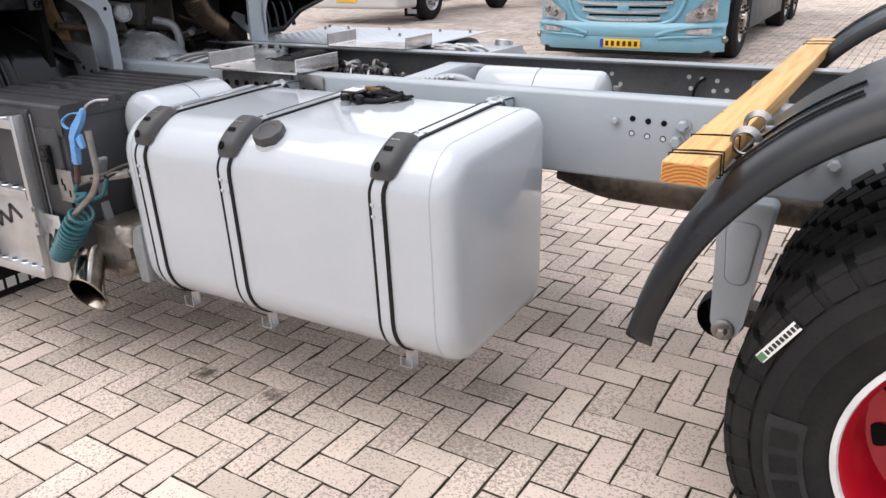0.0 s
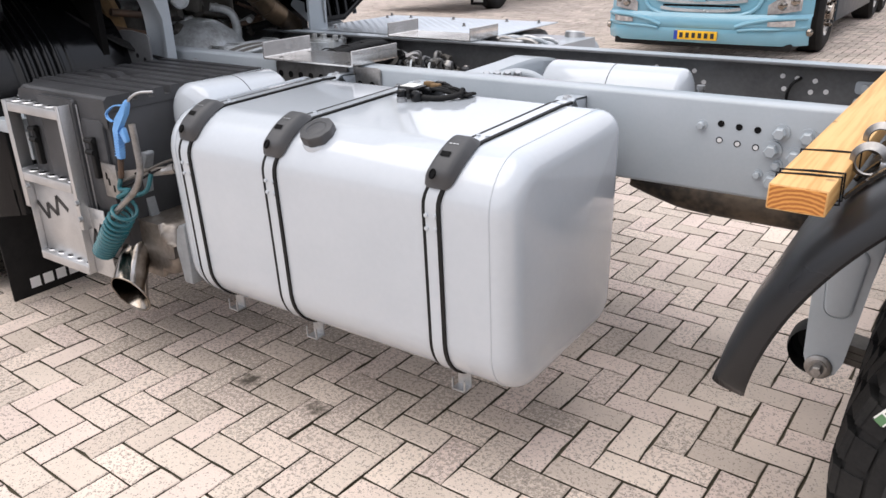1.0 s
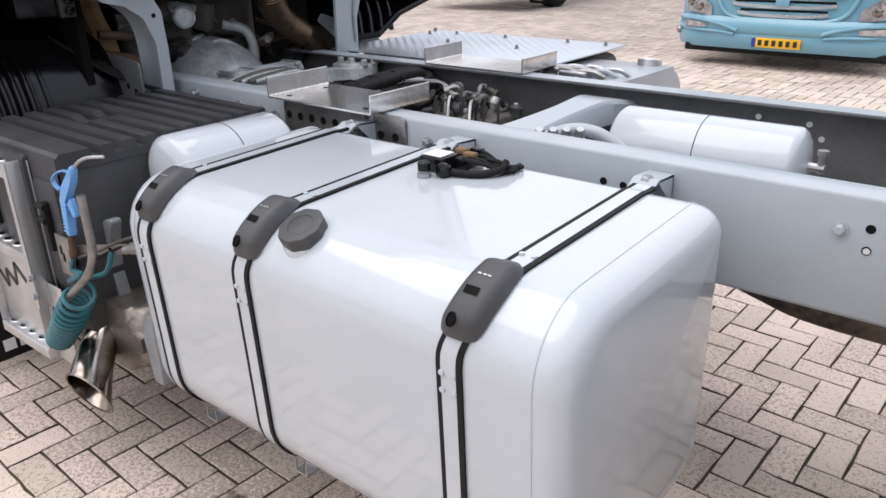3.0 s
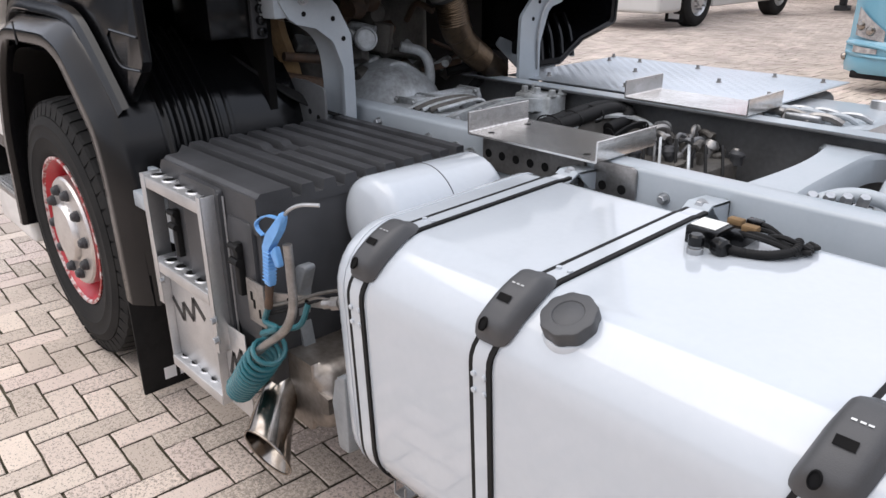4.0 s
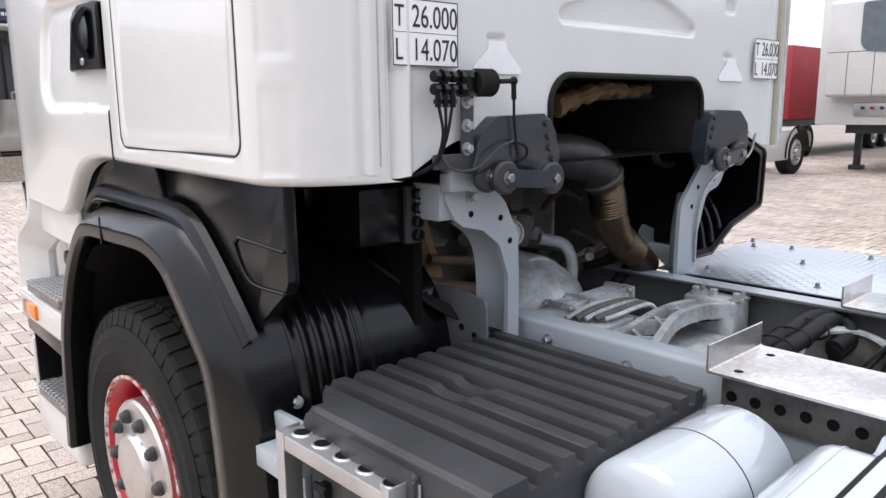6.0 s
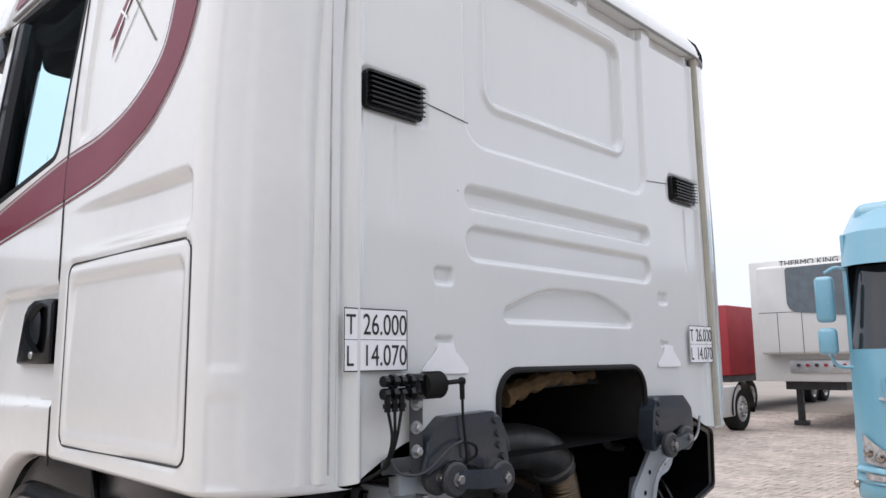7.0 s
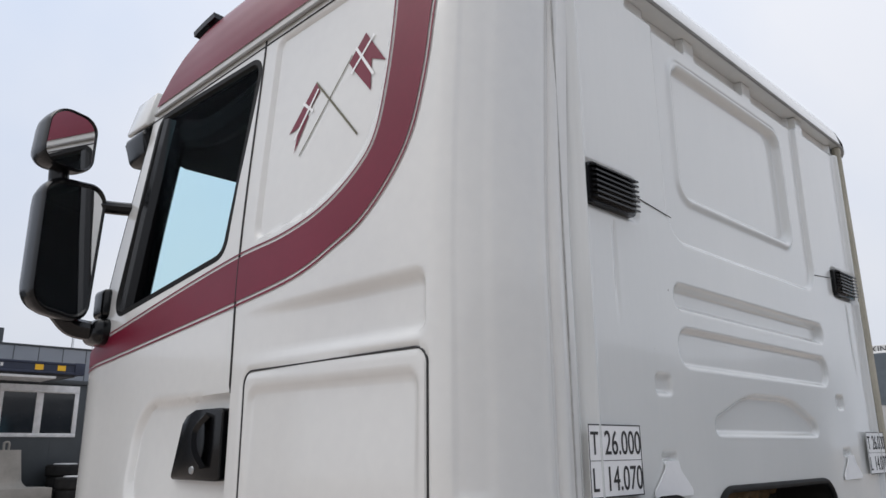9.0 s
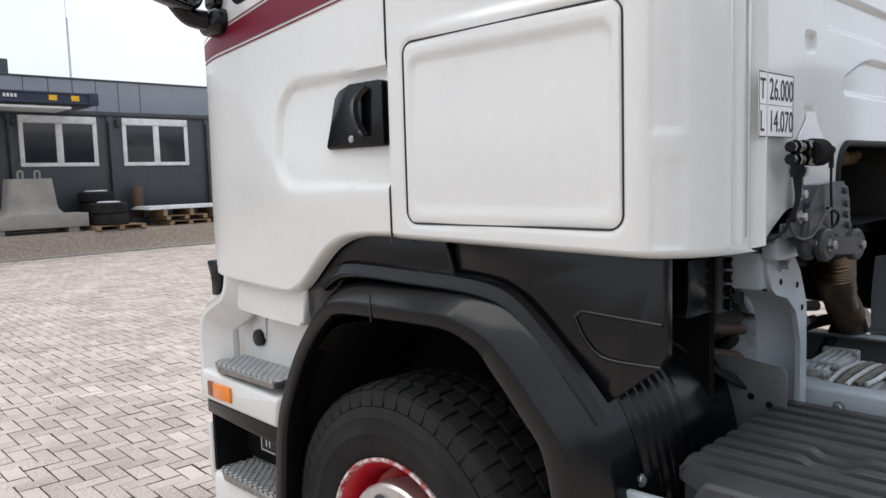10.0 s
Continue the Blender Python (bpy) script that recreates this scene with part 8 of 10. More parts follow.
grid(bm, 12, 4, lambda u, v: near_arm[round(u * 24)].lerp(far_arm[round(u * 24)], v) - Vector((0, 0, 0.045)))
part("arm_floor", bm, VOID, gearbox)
bm = B()
box(bm, -1.82, -1.64, 1.44, 1.55, 0.80, 0.945, 0.012, 3)
part("end_block", bm, CASTING, gearbox)
for x, y in ((-1.79, 1.47), (-1.79, 1.53), (-1.73, 1.475), (-1.65, 1.47), (-1.65, 1.53)):
    bm = B()
    bolt(bm, (x, y, 0.944), (0, 0, 1), 0.014, 0.02)
    part("bolt", bm, CASTING, gearbox)
bm = B()
spun(bm, [(0.0, 0.0), (0.19, 0.0), (0.20, 0.03), (0.16, 0.10), (0, 0.12)], (-1.50, 1.19, 0.735), (0.2, 0, 1), 32)
part("rear_cover", bm, CASTING, gearbox)
gearbox.location.z += 0.065
hoses = thing("corrugated_hose_bundle", "bundle of black corrugated hoses tied between the rails", "hose bundle", (-1.35, 1.3, 0.95))
for k in range(2):
    bm = B()
    q = 0.048 * k
    run_ = bend([(-1.43 + q, 1.00, 0.95), (-1.405 + q, 1.10, 0.985), (-1.40 + q, 1.26, 1.0), (-1.405 + 0.9 * q, 1.42, 1.005), (-1.39 + 0.6 * q, 1.51, 1.0 - 0.01 * k), (-1.345, 1.535, 0.985 - 0.02 * k), (-1.31, 1.48, 0.97 - 0.02 * k), (-1.315, 1.38, 0.95 - 0.02 * k)], 16)
    sweep(bm, run_, [0.0235 + (0.0018 if i % 2 else 0) for i in range(len(run_))], 12)
    part("hose", bm, BLACKR, hoses)
for yy in (1.13, 1.24, 1.36):
    bm = B()
    sweep(bm, [(-1.378 + 0.054 * math.cos(a), yy, 0.997 + 0.029 * math.sin(a)) for a in [2 * math.pi * i / 20 for i in range(20)]], 0.0028, 5, closed=True)
    part("cable_tie", bm, BLACKR, hoses)
bm = B()
rim = bend([(-1.30, 1.05, 0.925), (-1.335, 1.15, 0.965), (-1.365, 1.28, 0.985), (-1.35, 1.40, 0.99), (-1.285, 1.485, 0.98), (-1.20, 1.47, 0.955), (-1.14, 1.40, 0.90)], 8)
sweep(bm, rim, 0, section=[(-0.022, -0.004), (0.022, -0.004), (0.022, 0.004), (-0.022, 0.004)])
guard_ = single("shaft_guard", bm, CASTING, "arched grey casing rim over the propeller shaft", "casing")
bm = B()
grid(bm, len(rim) - 1, 3, lambda u, v: rim[round(u * (len(rim) - 1))] + Vector((0.10 * v * (1 - v), -0.02 * v, -0.012 - 0.16 * v)))
part("casing_wall", bm, GLOOM, guard_)
shaft = thing("propeller_shaft", "dark oily propeller shaft running along the chassis", "propeller shaft", (0, YC, 0.62))
bm = B()
rod(bm, (-1.36, YC, 0.76), (1.6, YC, 0.66), 0.055, 20)
spun(bm, [(0, 0), (0.09, 0), (0.09, 0.05), (0, 0.05)], (-1.30, YC, 0.758), (1, 0, -0.03), 20)
part("shaft_tube", bm, GLOOM, shaft)
axle_beam = thing("rear_axle", "dark rear axle beam between the wheels", "axle", (1.43, YC, 0.4))
bm = B()
rod(bm, (1.43, 0.2, 0.515), (1.43, 2.2, 0.515), 0.085, 16)
spun(bm, [(0, -0.2), (0.12, -0.19), (0.2, -0.1), (0.22, 0), (0.2, 0.1), (0.12, 0.19), (0, 0.2)], (1.43, YC, 0.515), (0, 1, 0), 20)
part("beam", bm, GLOOM, axle_beam)
bm = B()
sweep(bm, bend([(0.10, 1.06, 0.705), (0.20, 1.06, 0.675), (0.33, 1.055, 0.655), (0.70, 1.05, 0.652), (1.25, 1.04, 0.645)], 6), 0.058, 20)
single("under_tube", bm, surface("rusty_oily_tube", (0.12, 0.088, 0.060), 0.6, 0.1, (0.014, 0.012, 0.010), 5, 0.45, 0.3, 40), "rusty oily tube hanging below the chassis rails", "tube")

valves = thing("valve_cluster", "cluster of grey air valves and pipes between the rails", "valve block", (-1.0, 1.4, 0.85))
bm = B()
box(bm, -1.16, -0.88, 1.28, 1.50, 0.80, 0.90, 0.015)
part("base_block", bm, GLOOM, valves)
random.seed(5)
for k in range(18):
    x, y = -1.14 + 0.26 * random.random(), 1.27 + 0.24 * random.random()
    h = random.uniform(0.03, 0.085)
    bm = B()
    r = random.uniform(0.010, 0.022)
    spun(bm, [(0, 0), (r, 0), (r, h * 0.6), (r * 1.3, h * 0.62), (r * 1.3, h * 0.8), (r * 0.8, h), (0, h)], (x, y, 0.885), (random.uniform(-0.4, 0.4), random.uniform(-0.4, 0.4), 1), 12)
    part("valve", bm, (STEEL, GLOOM, DARKP)[k % 3], valves)
CASTD = surface("dirty_valve_casting", (0.20, 0.205, 0.21), 0.45, 0.2, (0.08, 0.08, 0.08), 14, 0.7, 0.2, 90)
for k in range(11):
    x, y = -1.15 + 0.24 * random.random(), 1.27 + 0.24 * random.random()
    g = random.uniform(0.55, 1.0)
    t = random.uniform(0, 2 * math.pi)
    ux, uy = math.cos(t), math.sin(t)
    top = random.uniform(0.93, 0.965)
    bm = B()
    rod(bm, (x, y, 0.86), (x, y, top), 0.013 * g, 10)
    spun(bm, [(0, 0), (0.020 * g, 0), (0.020 * g, 0.016), (0, 0.016)], (x, y, top - 0.03), (0, 0, 1), 6)
    sweep(bm, bend([(x, y, top - 0.01), (x + 0.006 * ux, y + 0.006 * uy, top + 0.014), (x + 0.025 * ux, y + 0.025 * uy, top + 0.020), (x + 0.045 * ux, y + 0.045 * uy, top + 0.014)], 5), 0.012 * g, 10)
    spun(bm, [(0, 0), (0.016 * g, 0), (0.016 * g, 0.016), (0, 0.016)], (x + 0.045 * ux, y + 0.045 * uy, top + 0.014), (ux, uy, -0.3), 6)
    el = part("elbow", bm, (CASTD, STEEL, CASTD, GLOOM)[k % 4], valves)
    bm = B()
    sweep(bm, bend([(x + 0.05 * ux, y + 0.05 * uy, top + 0.012), (x + 0.09 * ux, y + 0.09 * uy, top - 0.02), (x + 0.12 * ux, y + 0.12 * uy, 0.86)], 5), 0.0055, 7)
    part("pipe", bm, (CASTD, BLACKR)[k % 2], el)
for k in range(7):
    x, y = -1.14 + 0.04 * k, 1.26 + 0.03 * (k % 4)
    bm = B()
    sweep(bm, bend([(x, y + 0.1, 0.93), (x + 0.02, y + 0.05, 0.965), (x + 0.05, y, 0.95), (x + 0.09, y - 0.06, 0.88)], 6), 0.005, 7)
    part("pipe", bm, (BLACKR, CASTING, BLACKR)[k % 3], valves)
for k in range(4):
    bm = B()
    r = 0.07 + 0.012 * k
    sweep(bm, [(-1.20 + 0.3 * r * math.sin(a), 1.33 + r * math.cos(a), 0.95 + 0.5 * r * math.sin(a)) for a in [2 * math.pi * q / 24 for q in range(24)]], 0.004, 6, closed=True)
    part("coiled_wire", bm, BLACKR, valves)
fit2 = thing("hose_fitting", "thick grey hose with fittings beside the cross member", "hose", (-0.25, 1.0, 0.95))
bm = B()
sweep(bm, bend([(-0.36, 0.93, 0.99), (-0.28, 0.98, 1.03), (-0.20, 1.0, 1.03), (-0.13, 1.02, 0.99)], 8), 0.018, 12)
part("hose", bm, GREY, fit2)
fit2.location.x -= 0.10
fit2.location.z -= 0.02
for k in range(4):
    bm = B()
    bolt(bm, (-0.42 + 0.03 * k, 0.90 + 0.02 * k, 0.985), (0.3, -0.4, 1), 0.014, 0.04)
    part("fitting", bm, ZINC, fit2)

# ---- rear mudguard, spring hanger, timber ----
GUARDP = surface("dark_glossy_guard_plastic", (0.015, 0.0155, 0.017), 0.30, 0, (0.011, 0.0115, 0.0125), 5, 0.6, 0.06, 300, spec=0.35)


def rear_guard(sign, name, label):
    g = thing(name, label, "mudguard", (RWX, YC - sign * 0.95, 0.65), "rear mudguards")

    def gy(y):
        return y if sign > 0 else 2 * YC - y
    bm = B()
    pts = []
    for k in range(113):
        a = radians(172 - 162 * k / 112)
        pts.append((1.43 + 0.752 * math.cos(a), 0.55 + 0.752 * math.sin(a)))
    prof = [(-0.063, -0.098), (-0.068, -0.104), (-0.062, -0.110), (-0.050, -0.108), (-0.034, -0.098), (-0.020, -0.080), (-0.008, -0.048), (-0.002, -0.010), (0.0, 0.05), (0.0, 0.45), (-0.010, 0.52), (-0.05, 0.55)]
    rows = []
    for i, (x, z) in enumerate(pts):
        d = Vector((x - 1.43, z - 0.55)).normalized()
        e = min(i, 112 - i)
        f = 1.0 if e > 16 else max(0.16, math.sqrt(max(0, 1 - ((16 - e) / 16.2) ** 2)))
        rows.append([bm.verts.new((x + d.x * o, gy(-0.06 + (y + 0.06) * f), z + d.y * o)) for o, y in prof])
    for a, b in zip(rows, rows[1:]):
        for q in range(len(prof) - 1):
            bm.faces.new((a[q], a[q + 1], b[q + 1], b[q]))
    sh = part("guard_shell", bm, GUARDP, g)
    sh.modifiers.new("thickness", "SOLIDIFY").thickness = 0.004
    for k, yy in enumerate((0.02, 0.14)):
        bm = B()
        arc2 = []
        for q in range(14):
            a = radians(140 - 22 * q / 13)
            arc2.append((1.43 + 0.757 * math.cos(a), gy(yy), 0.55 + 0.757 * math.sin(a)))
        sweep(bm, arc2, 0, section=[(-0.012, -0.003), (0.012, -0.003), (0.012, 0.003), (-0.012, 0.003)])
        part("strap_rib", bm, BLACKP, g)
    return g


rear_guard(1, "rear_mudguard", "dark grey glossy plastic mudguard over the rear wheel")
rear_guard(-1, "rear_mudguard", "dark grey glossy plastic mudguard over the far rear wheel")
copy_thing(rear, Matrix.Translation((2 * RWX, 2 * YC, 0.0)) @ Matrix.Rotation(math.pi, 4, "Z"))

timber = thing("timber_beam", "sawn pine beam lying across the chassis rails", "timber beam", (0.8, 1.05, 1.03))
bm = B()
box(bm, -0.047, 0.047, -1.14, 1.14, 0.0, 0.046, 0.004, 2, Matrix.Translation((0.818, 1.045, 1.031)) @ Matrix.Rotation(radians(-1.3), 4, "Z"))
wood = part("beam", bm, WOOD, timber)
GRAIN = timber_material("pine_end_grain", (0.60, 0.26, 0.06), (0.34, 0.115, 0.02), True)
bm = B()
box(bm, -0.0435, 0.0435, -1.1412, -1.1395, 0.0035, 0.0425, 0, 2, Matrix.Translation((0.818, 1.045, 1.031)) @ Matrix.Rotation(radians(-1.3), 4, "Z"))
part("end_grain", bm, GRAIN, wood, "orange sawn end grain")
for yy in (-0.02, 0.005, 0.16, 1.95, 2.05):
    bm = B()
    xx = 0.7945 + 0.0227 * yy
    sweep(bm, [(xx - 0.050, yy - 0.01, 1.078), (xx, yy, 1.0795), (xx + 0.050, yy + 0.01, 1.079), (xx + 0.052, yy + 0.01, 1.03), (xx, yy, 1.029), (xx - 0.051, yy - 0.01, 1.03)], 0.0022, 5, closed=True)
    part("cable_tie", bm, BLACKR, timber, "black cable tie")
for yy, zc in ((0.115, 1.080), (0.275, 1.084)):
    clampt = thing("pipe_clamp", "bare steel ring clamp tied to the timber beam", "pipe clamp", (0.895, yy, 1.05), "pipe clamps")
    bm = B()
    sweep(bm, [(0.868 + 0.027 * math.cos(a), yy, zc + 0.027 * math.sin(a)) for a in [2 * math.pi * q / 28 for q in range(28)]], 0, closed=True, section=[(-0.009, -0.0015), (0.009, -0.0015), (0.009, 0.0015), (-0.009, 0.0015)])
    part("ring", bm, STEEL, clampt)
    bm = B()
    box(bm, 0.886, 0.912, yy - 0.010, yy + 0.010, zc - 0.016, zc + 0.002, 0.002)
    rod(bm, (0.899, yy - 0.016, zc - 0.007), (0.899, yy + 0.016, zc - 0.007), 0.005, 8)
    part("clamp_lug", bm, ZINC, clampt)
    bm = B()
    sweep(bm, [(0.895, yy, zc - 0.02), (0.925, yy + 0.01, zc + 0.005), (0.955, yy + 0.02, zc + 0.03)], 0, section=[(-0.013, -0.004), (0.013, -0.004), (0.013, 0.004), (-0.013, 0.004)])
    part("bracket_arm", bm, ZINC, clampt)
hanger = thing("spring_hanger", "grey cast spring hanger bracket with a rubber bush", "spring hanger", (0.83, 0.62, 0.36))
bm = B()
o = round_poly([(0.765, 0.42, 0.03), (0.757, 0.66, 0.02), (0.74, 0.80, 0.02), (0.912, 0.80, 0.02), (0.888, 0.66, 0.02), (0.860, 0.42, 0.03), (0.838, 0.362, 0.03), (0.785, 0.362, 0.03)], 4)
prism(bm, o, "xz", 0.585, 0.665, 0.012, 3)
part("casting", bm, GREY, hanger)
bm = B()
prism(bm, round_poly([(0.792, 0.545, 0.03), (0.778, 0.74, 0.03), (0.878, 0.74, 0.03), (0.856, 0.545, 0.03)], 4), "xz", 0.580, 0.590, 0.008, 3)
part("pocket_rim", bm, GREY, hanger)
bm = B()
spun(bm, [(0.07, 0), (0.075, 0.02), (0.075, 0.07), (0.06, 0.09), (0, 0.09)], (0.782, 0.668, 0.39), (0, 1, 0), 28)
part("bush", bm, BLACKR, hanger)
bm = B()
spun(bm, [(0.034, 0), (0.034, 0.006), (0.026, 0.010), (0, 0.010)], (0.805, 0.585, 0.395), (0, -1, 0), 18)
bolt(bm, (0.805, 0.577, 0.395), (0, -1, 0), 0.016, 0.024)
part("bolt", bm, STEEL, hanger)
spring = thing("leaf_spring", "dark leaf spring running back from its hanger", "leaf spring", (1.2, 0.7, 0.4))
bm = B()
for k in range(3):
    sweep(bm, bend([(0.80, 0.715, 0.43 - 0.02 * k), (1.1, 0.715, 0.40 - 0.022 * k), (1.43, 0.715, 0.385 - 0.022 * k), (1.9, 0.715, 0.43 - 0.02 * k)], 6), 0, section=[(-0.04, -0.009), (0.04, -0.009), (0.04, 0.009), (-0.04, 0.009)])
part("leaves", bm, GLOOM, spring)
# ---- parked trucks in the yard ----
def plain_wheel(parent, at, axis_sign, r=0.5, chrome=True):
    ax, ay, az = at
    s = axis_sign
    bm = B()
    spun(bm, [(0.29, 0.0), (0.33, -0.02), (0.42, -0.022), (r - 0.03, 0.0), (r, 0.03), (r, 0.27), (r - 0.03, 0.3), (0.29, 0.3)], (ax, ay, az), (s, 0, 0), 48)
    w = part("wheel", bm, RUBBER, parent)
    bm = B()
    spun(bm, [(0.295, -0.005), (0.27, 0.015), (0.25, 0.06), (0.20, 0.045), (0.17, 0.0), (0.11, -0.01), (0.10, -0.05), (0, -0.06)], (ax, ay, az), (s, 0, 0), 40)
    part("rim", bm, CHROME if chrome else ALU, w)
    for k in range(10):
        a = 2 * math.pi * k / 10
        bm = B()
        spun(bm, [(0.02, 0), (0.02, 0.05), (0, 0.06)], (ax, ay + 0.17 * math.cos(a), az + 0.17 * math.sin(a)), (-s, 0, 0), 8)
        part("wheel_nut", bm, CHROME if chrome else STEEL, w)
    return w


blue = thing("blue_truck", "light blue truck with chrome grille bars parked in the yard", "truck", (-1.8, 9.5, 0.0))
bx0, bx1, by = -3.125, -0.675, 8.18
bcx = (bx0 + bx1) / 2


def bow(x):
    """How far the truck's face falls back towards its corners."""
    t = abs(x - bcx) / ((bx1 - bx0) / 2)
    return 0.05 * t ** 2 + 0.22 * max(0, t - 0.72) ** 2 / 0.0784


def front_sheet(z0, z1, lean, mat, name, x0=bx0, x1=bx1, off=0.0, nz=4, label="", bulge=0.0):
    bm = B()
    grid(bm, 28, nz, lambda u, v: (x0 + (x1 - x0) * u, by + bow(x0 + (x1 - x0) * u) + lean * v + off - bulge * math.sin(math.pi * v) ** 0.7, z0 + (z1 - z0) * v))
    p = part(name, bm, mat, blue, label)
    return p


front_sheet(0.21, 0.38, -0.04, SKYBLUE, "bumper_lip", nz=6, bulge=0.02)
front_sheet(0.375, 0.56, 0.03, SKYBLUE, "bumper", off=-0.03, nz=8, bulge=0.035)
front_sheet(0.53, 1.52, 0.03, SKYBLUE, "front_panel", off=0.02)
front_sheet(1.52, 1.80, 0.02, SKYBLUE, "service_lid", off=0.05)
front_sheet(1.80, 2.72, 0.16, DARKG, "windscreen", bx0 + 0.05, bx1 - 0.05, off=0.07)
front_sheet(2.72, 3.10, 0.10, SKYBLUE, "sun_visor", off=0.02)
front_sheet(3.08, 3.42, 0.50, SKYBLUE, "roof_front", off=0.12)
bm = B()
for s0, s1 in ((bx0, bx0 + 0.05), (bx1 - 0.05, bx1)):
    box(bm, s0, s1, by + 0.30, by + 2.15, 1.05, 3.10, 0.02)
box(bm, bx0 + 0.05, bx1 - 0.05, by + 0.6, by + 2.15, 3.05, 3.50, 0.15, 4)
part("cab_shell", bm, SKYBLUE, blue)
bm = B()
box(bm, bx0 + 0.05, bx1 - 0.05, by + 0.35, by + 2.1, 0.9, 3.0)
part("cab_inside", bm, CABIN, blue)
for k, z in enumerate((0.585, 0.68, 0.775, 0.87, 0.97, 1.10, 1.25)):
    bm = B()
    w = 0.48 + 0.07 * k
    sweep(bm, [(bcx - w + 2 * w * q / 16, by + bow(bcx - w + 2 * w * q / 16) - 0.012 + 0.03 * z, z + 0.03 * (abs(q - 8) / 8) ** 3) for q in range(17)], 0, section=[(-0.012, -0.018), (0.012, -0.018), (0.012, 0.018), (-0.012, 0.018)])
    part("grille_bar", bm, surface("pale_chrome_bar", (0.55, 0.62, 0.66), 0.25, 0.7) if k == 0 else bpy.data.materials["pale_chrome_bar"], blue)
for k, z in enumerate((0.633, 0.728, 0.823, 0.92, 1.035, 1.175)):
    bm = B()
    w = 0.46 + 0.07 * k
    grid(bm, 16, 1, lambda u, v: (bcx - w + 2 * w * u, by + bow(bcx - w + 2 * w * u) + 0.004 + 0.03 * z, z - 0.02 + 0.04 * v))
    part("grille_gap", bm, VOID, blue)
for sx in (-1, 1):
    cx = bcx + sx * 0.93
    bm = B()
    grid(bm, 10, 6, lambda u, v: (cx + sx * (-0.15 + 0.34 * u), by + bow(cx + sx * (-0.15 + 0.34 * u)) - 0.004, 0.555 + 0.05 * u + (0.11 + 0.19 * u) * v))
    hl = part("headlight", bm, LENS, blue, "clear headlight")
    bm = B()
    for q in range(2):
        spun(bm, [(0.055, 0), (0.04, 0.03), (0, 0.04)], (cx + sx * (0.0 + 0.12 * q), by + bow(cx + sx * 0.12 * q) - 0.006, 0.665 + 0.045 * q), (0, -1, 0), 16)
    part("lamp", bm, CHROME, hl)
    bm = B()
    grid(bm, 10, 2, lambda u, v: (cx + sx * (-0.12 + 0.28 * u), by + bow(cx + sx * (-0.12 + 0.28 * u)) - 0.068, 0.435 + (0.05 + 0.02 * u) * v))
    part("fog_light", bm, LENS, blue, "low fog light strip")
    bm = B()
    mx = bx0 - 0.16 if sx < 0 else bx1 + 0.16
    box(bm, mx - 0.10, mx + 0.10, by + 0.10, by + 0.22, 2.10, 2.62, 0.05, 3)
    box(bm, mx - 0.10, mx + 0.10, by + 0.10, by + 0.22, 1.74, 2.04, 0.05, 3)
    sweep(bm, bend([(mx, by + 0.2, 2.66), (mx - sx * 0.1, by + 0.25, 2.72), (mx - sx * 0.2, by + 0.3, 2.70)], 5), 0.02, 8)
    sweep(bm, bend([(mx, by + 0.2, 1.74), (mx - sx * 0.05, by + 0.25, 1.62), (mx - sx * 0.2, by + 0.3, 1.60)], 5), 0.02, 8)
    part("mirror", bm, SKYBLUE, blue)
bm = B()
box(bm, bcx - 0.26, bcx + 0.26, by - 0.075, by - 0.050, 0.25, 0.355, 0.003)
plate = part("number_plate", bm, YELLOW, blue, "yellow plate with dark bars")
bm = B()
box(bm, bcx - 0.26, bcx - 0.215, by - 0.077, by - 0.074, 0.25, 0.355)
part("plate_band", bm, surface("plate_blue", (0.01, 0.05, 0.35), 0.4), plate)
for k in range(6):
    bm = B()
    xx = bcx - 0.19 + 0.075 * k
    box(bm, xx, xx + 0.042, by - 0.0775, by - 0.0745, 0.272, 0.333)
    part("plate_bar", bm, INK, plate, smooth=0)
# raised rim round the grille, bumper shelves, black box as the dark gap underneath
bm = B()
half = ((0.84, 1.48), (0.78, 1.0), (0.71, 0.72), (0.58, 0.575), (0.30, 0.525))
rim_run = [(-w, z) for w, z in half] + [(0.0, 0.515)] + [(w, z) for w, z in reversed(half)]
sweep(bm, bend([(bcx + w, by + bow(bcx + w) + 0.012, z) for w, z in rim_run], 5), 0.026, 8)
part("grille_rim", bm, SKYBLUE, blue)
for sx in (-1, 1):
    bm = B()
    sweep(bm, bend([(bcx + sx * w, by + bow(bcx + sx * w) - 0.055, z) for w, z in ((0.45, 0.415), (0.62, 0.47), (0.85, 0.515), (1.05, 0.525), (1.19, 0.52))], 5), 0.024, 8)
    sweep(bm, bend([(bcx + sx * w, by + bow(bcx + sx * w) - 0.055, z) for w, z in ((0.48, 0.375), (0.66, 0.395), (0.90, 0.405), (1.19, 0.42))], 5), 0.018, 8)
    part("bumper_shelf", bm, SKYBLUE, blue)
    bm = B()
    spun(bm, [(0.0, 0.0), (0.035, 0.0), (0.045, 0.02), (0.03, 0.05), (0, 0.06)], (bcx + sx * 1.205, by + bow(bcx + sx * 1.2) - 0.01, 0.36), (sx, -0.6, 0), 14)
    part("corner_lamp", bm, CHROME, blue)
bm = B()
box(bm, bx0 + 0.14, bx1 - 0.14, by + 0.06, by + 0.50, 0.15, 0.235, 0.02)
part("valance", bm, BLACKR, blue)
bm = B()
box(bm, bcx - 0.07, bcx + 0.07, by - 0.035, by + 0.02, 0.69, 0.765, 0.006)
part("grille_block", bm, SKYBLUE, blue)
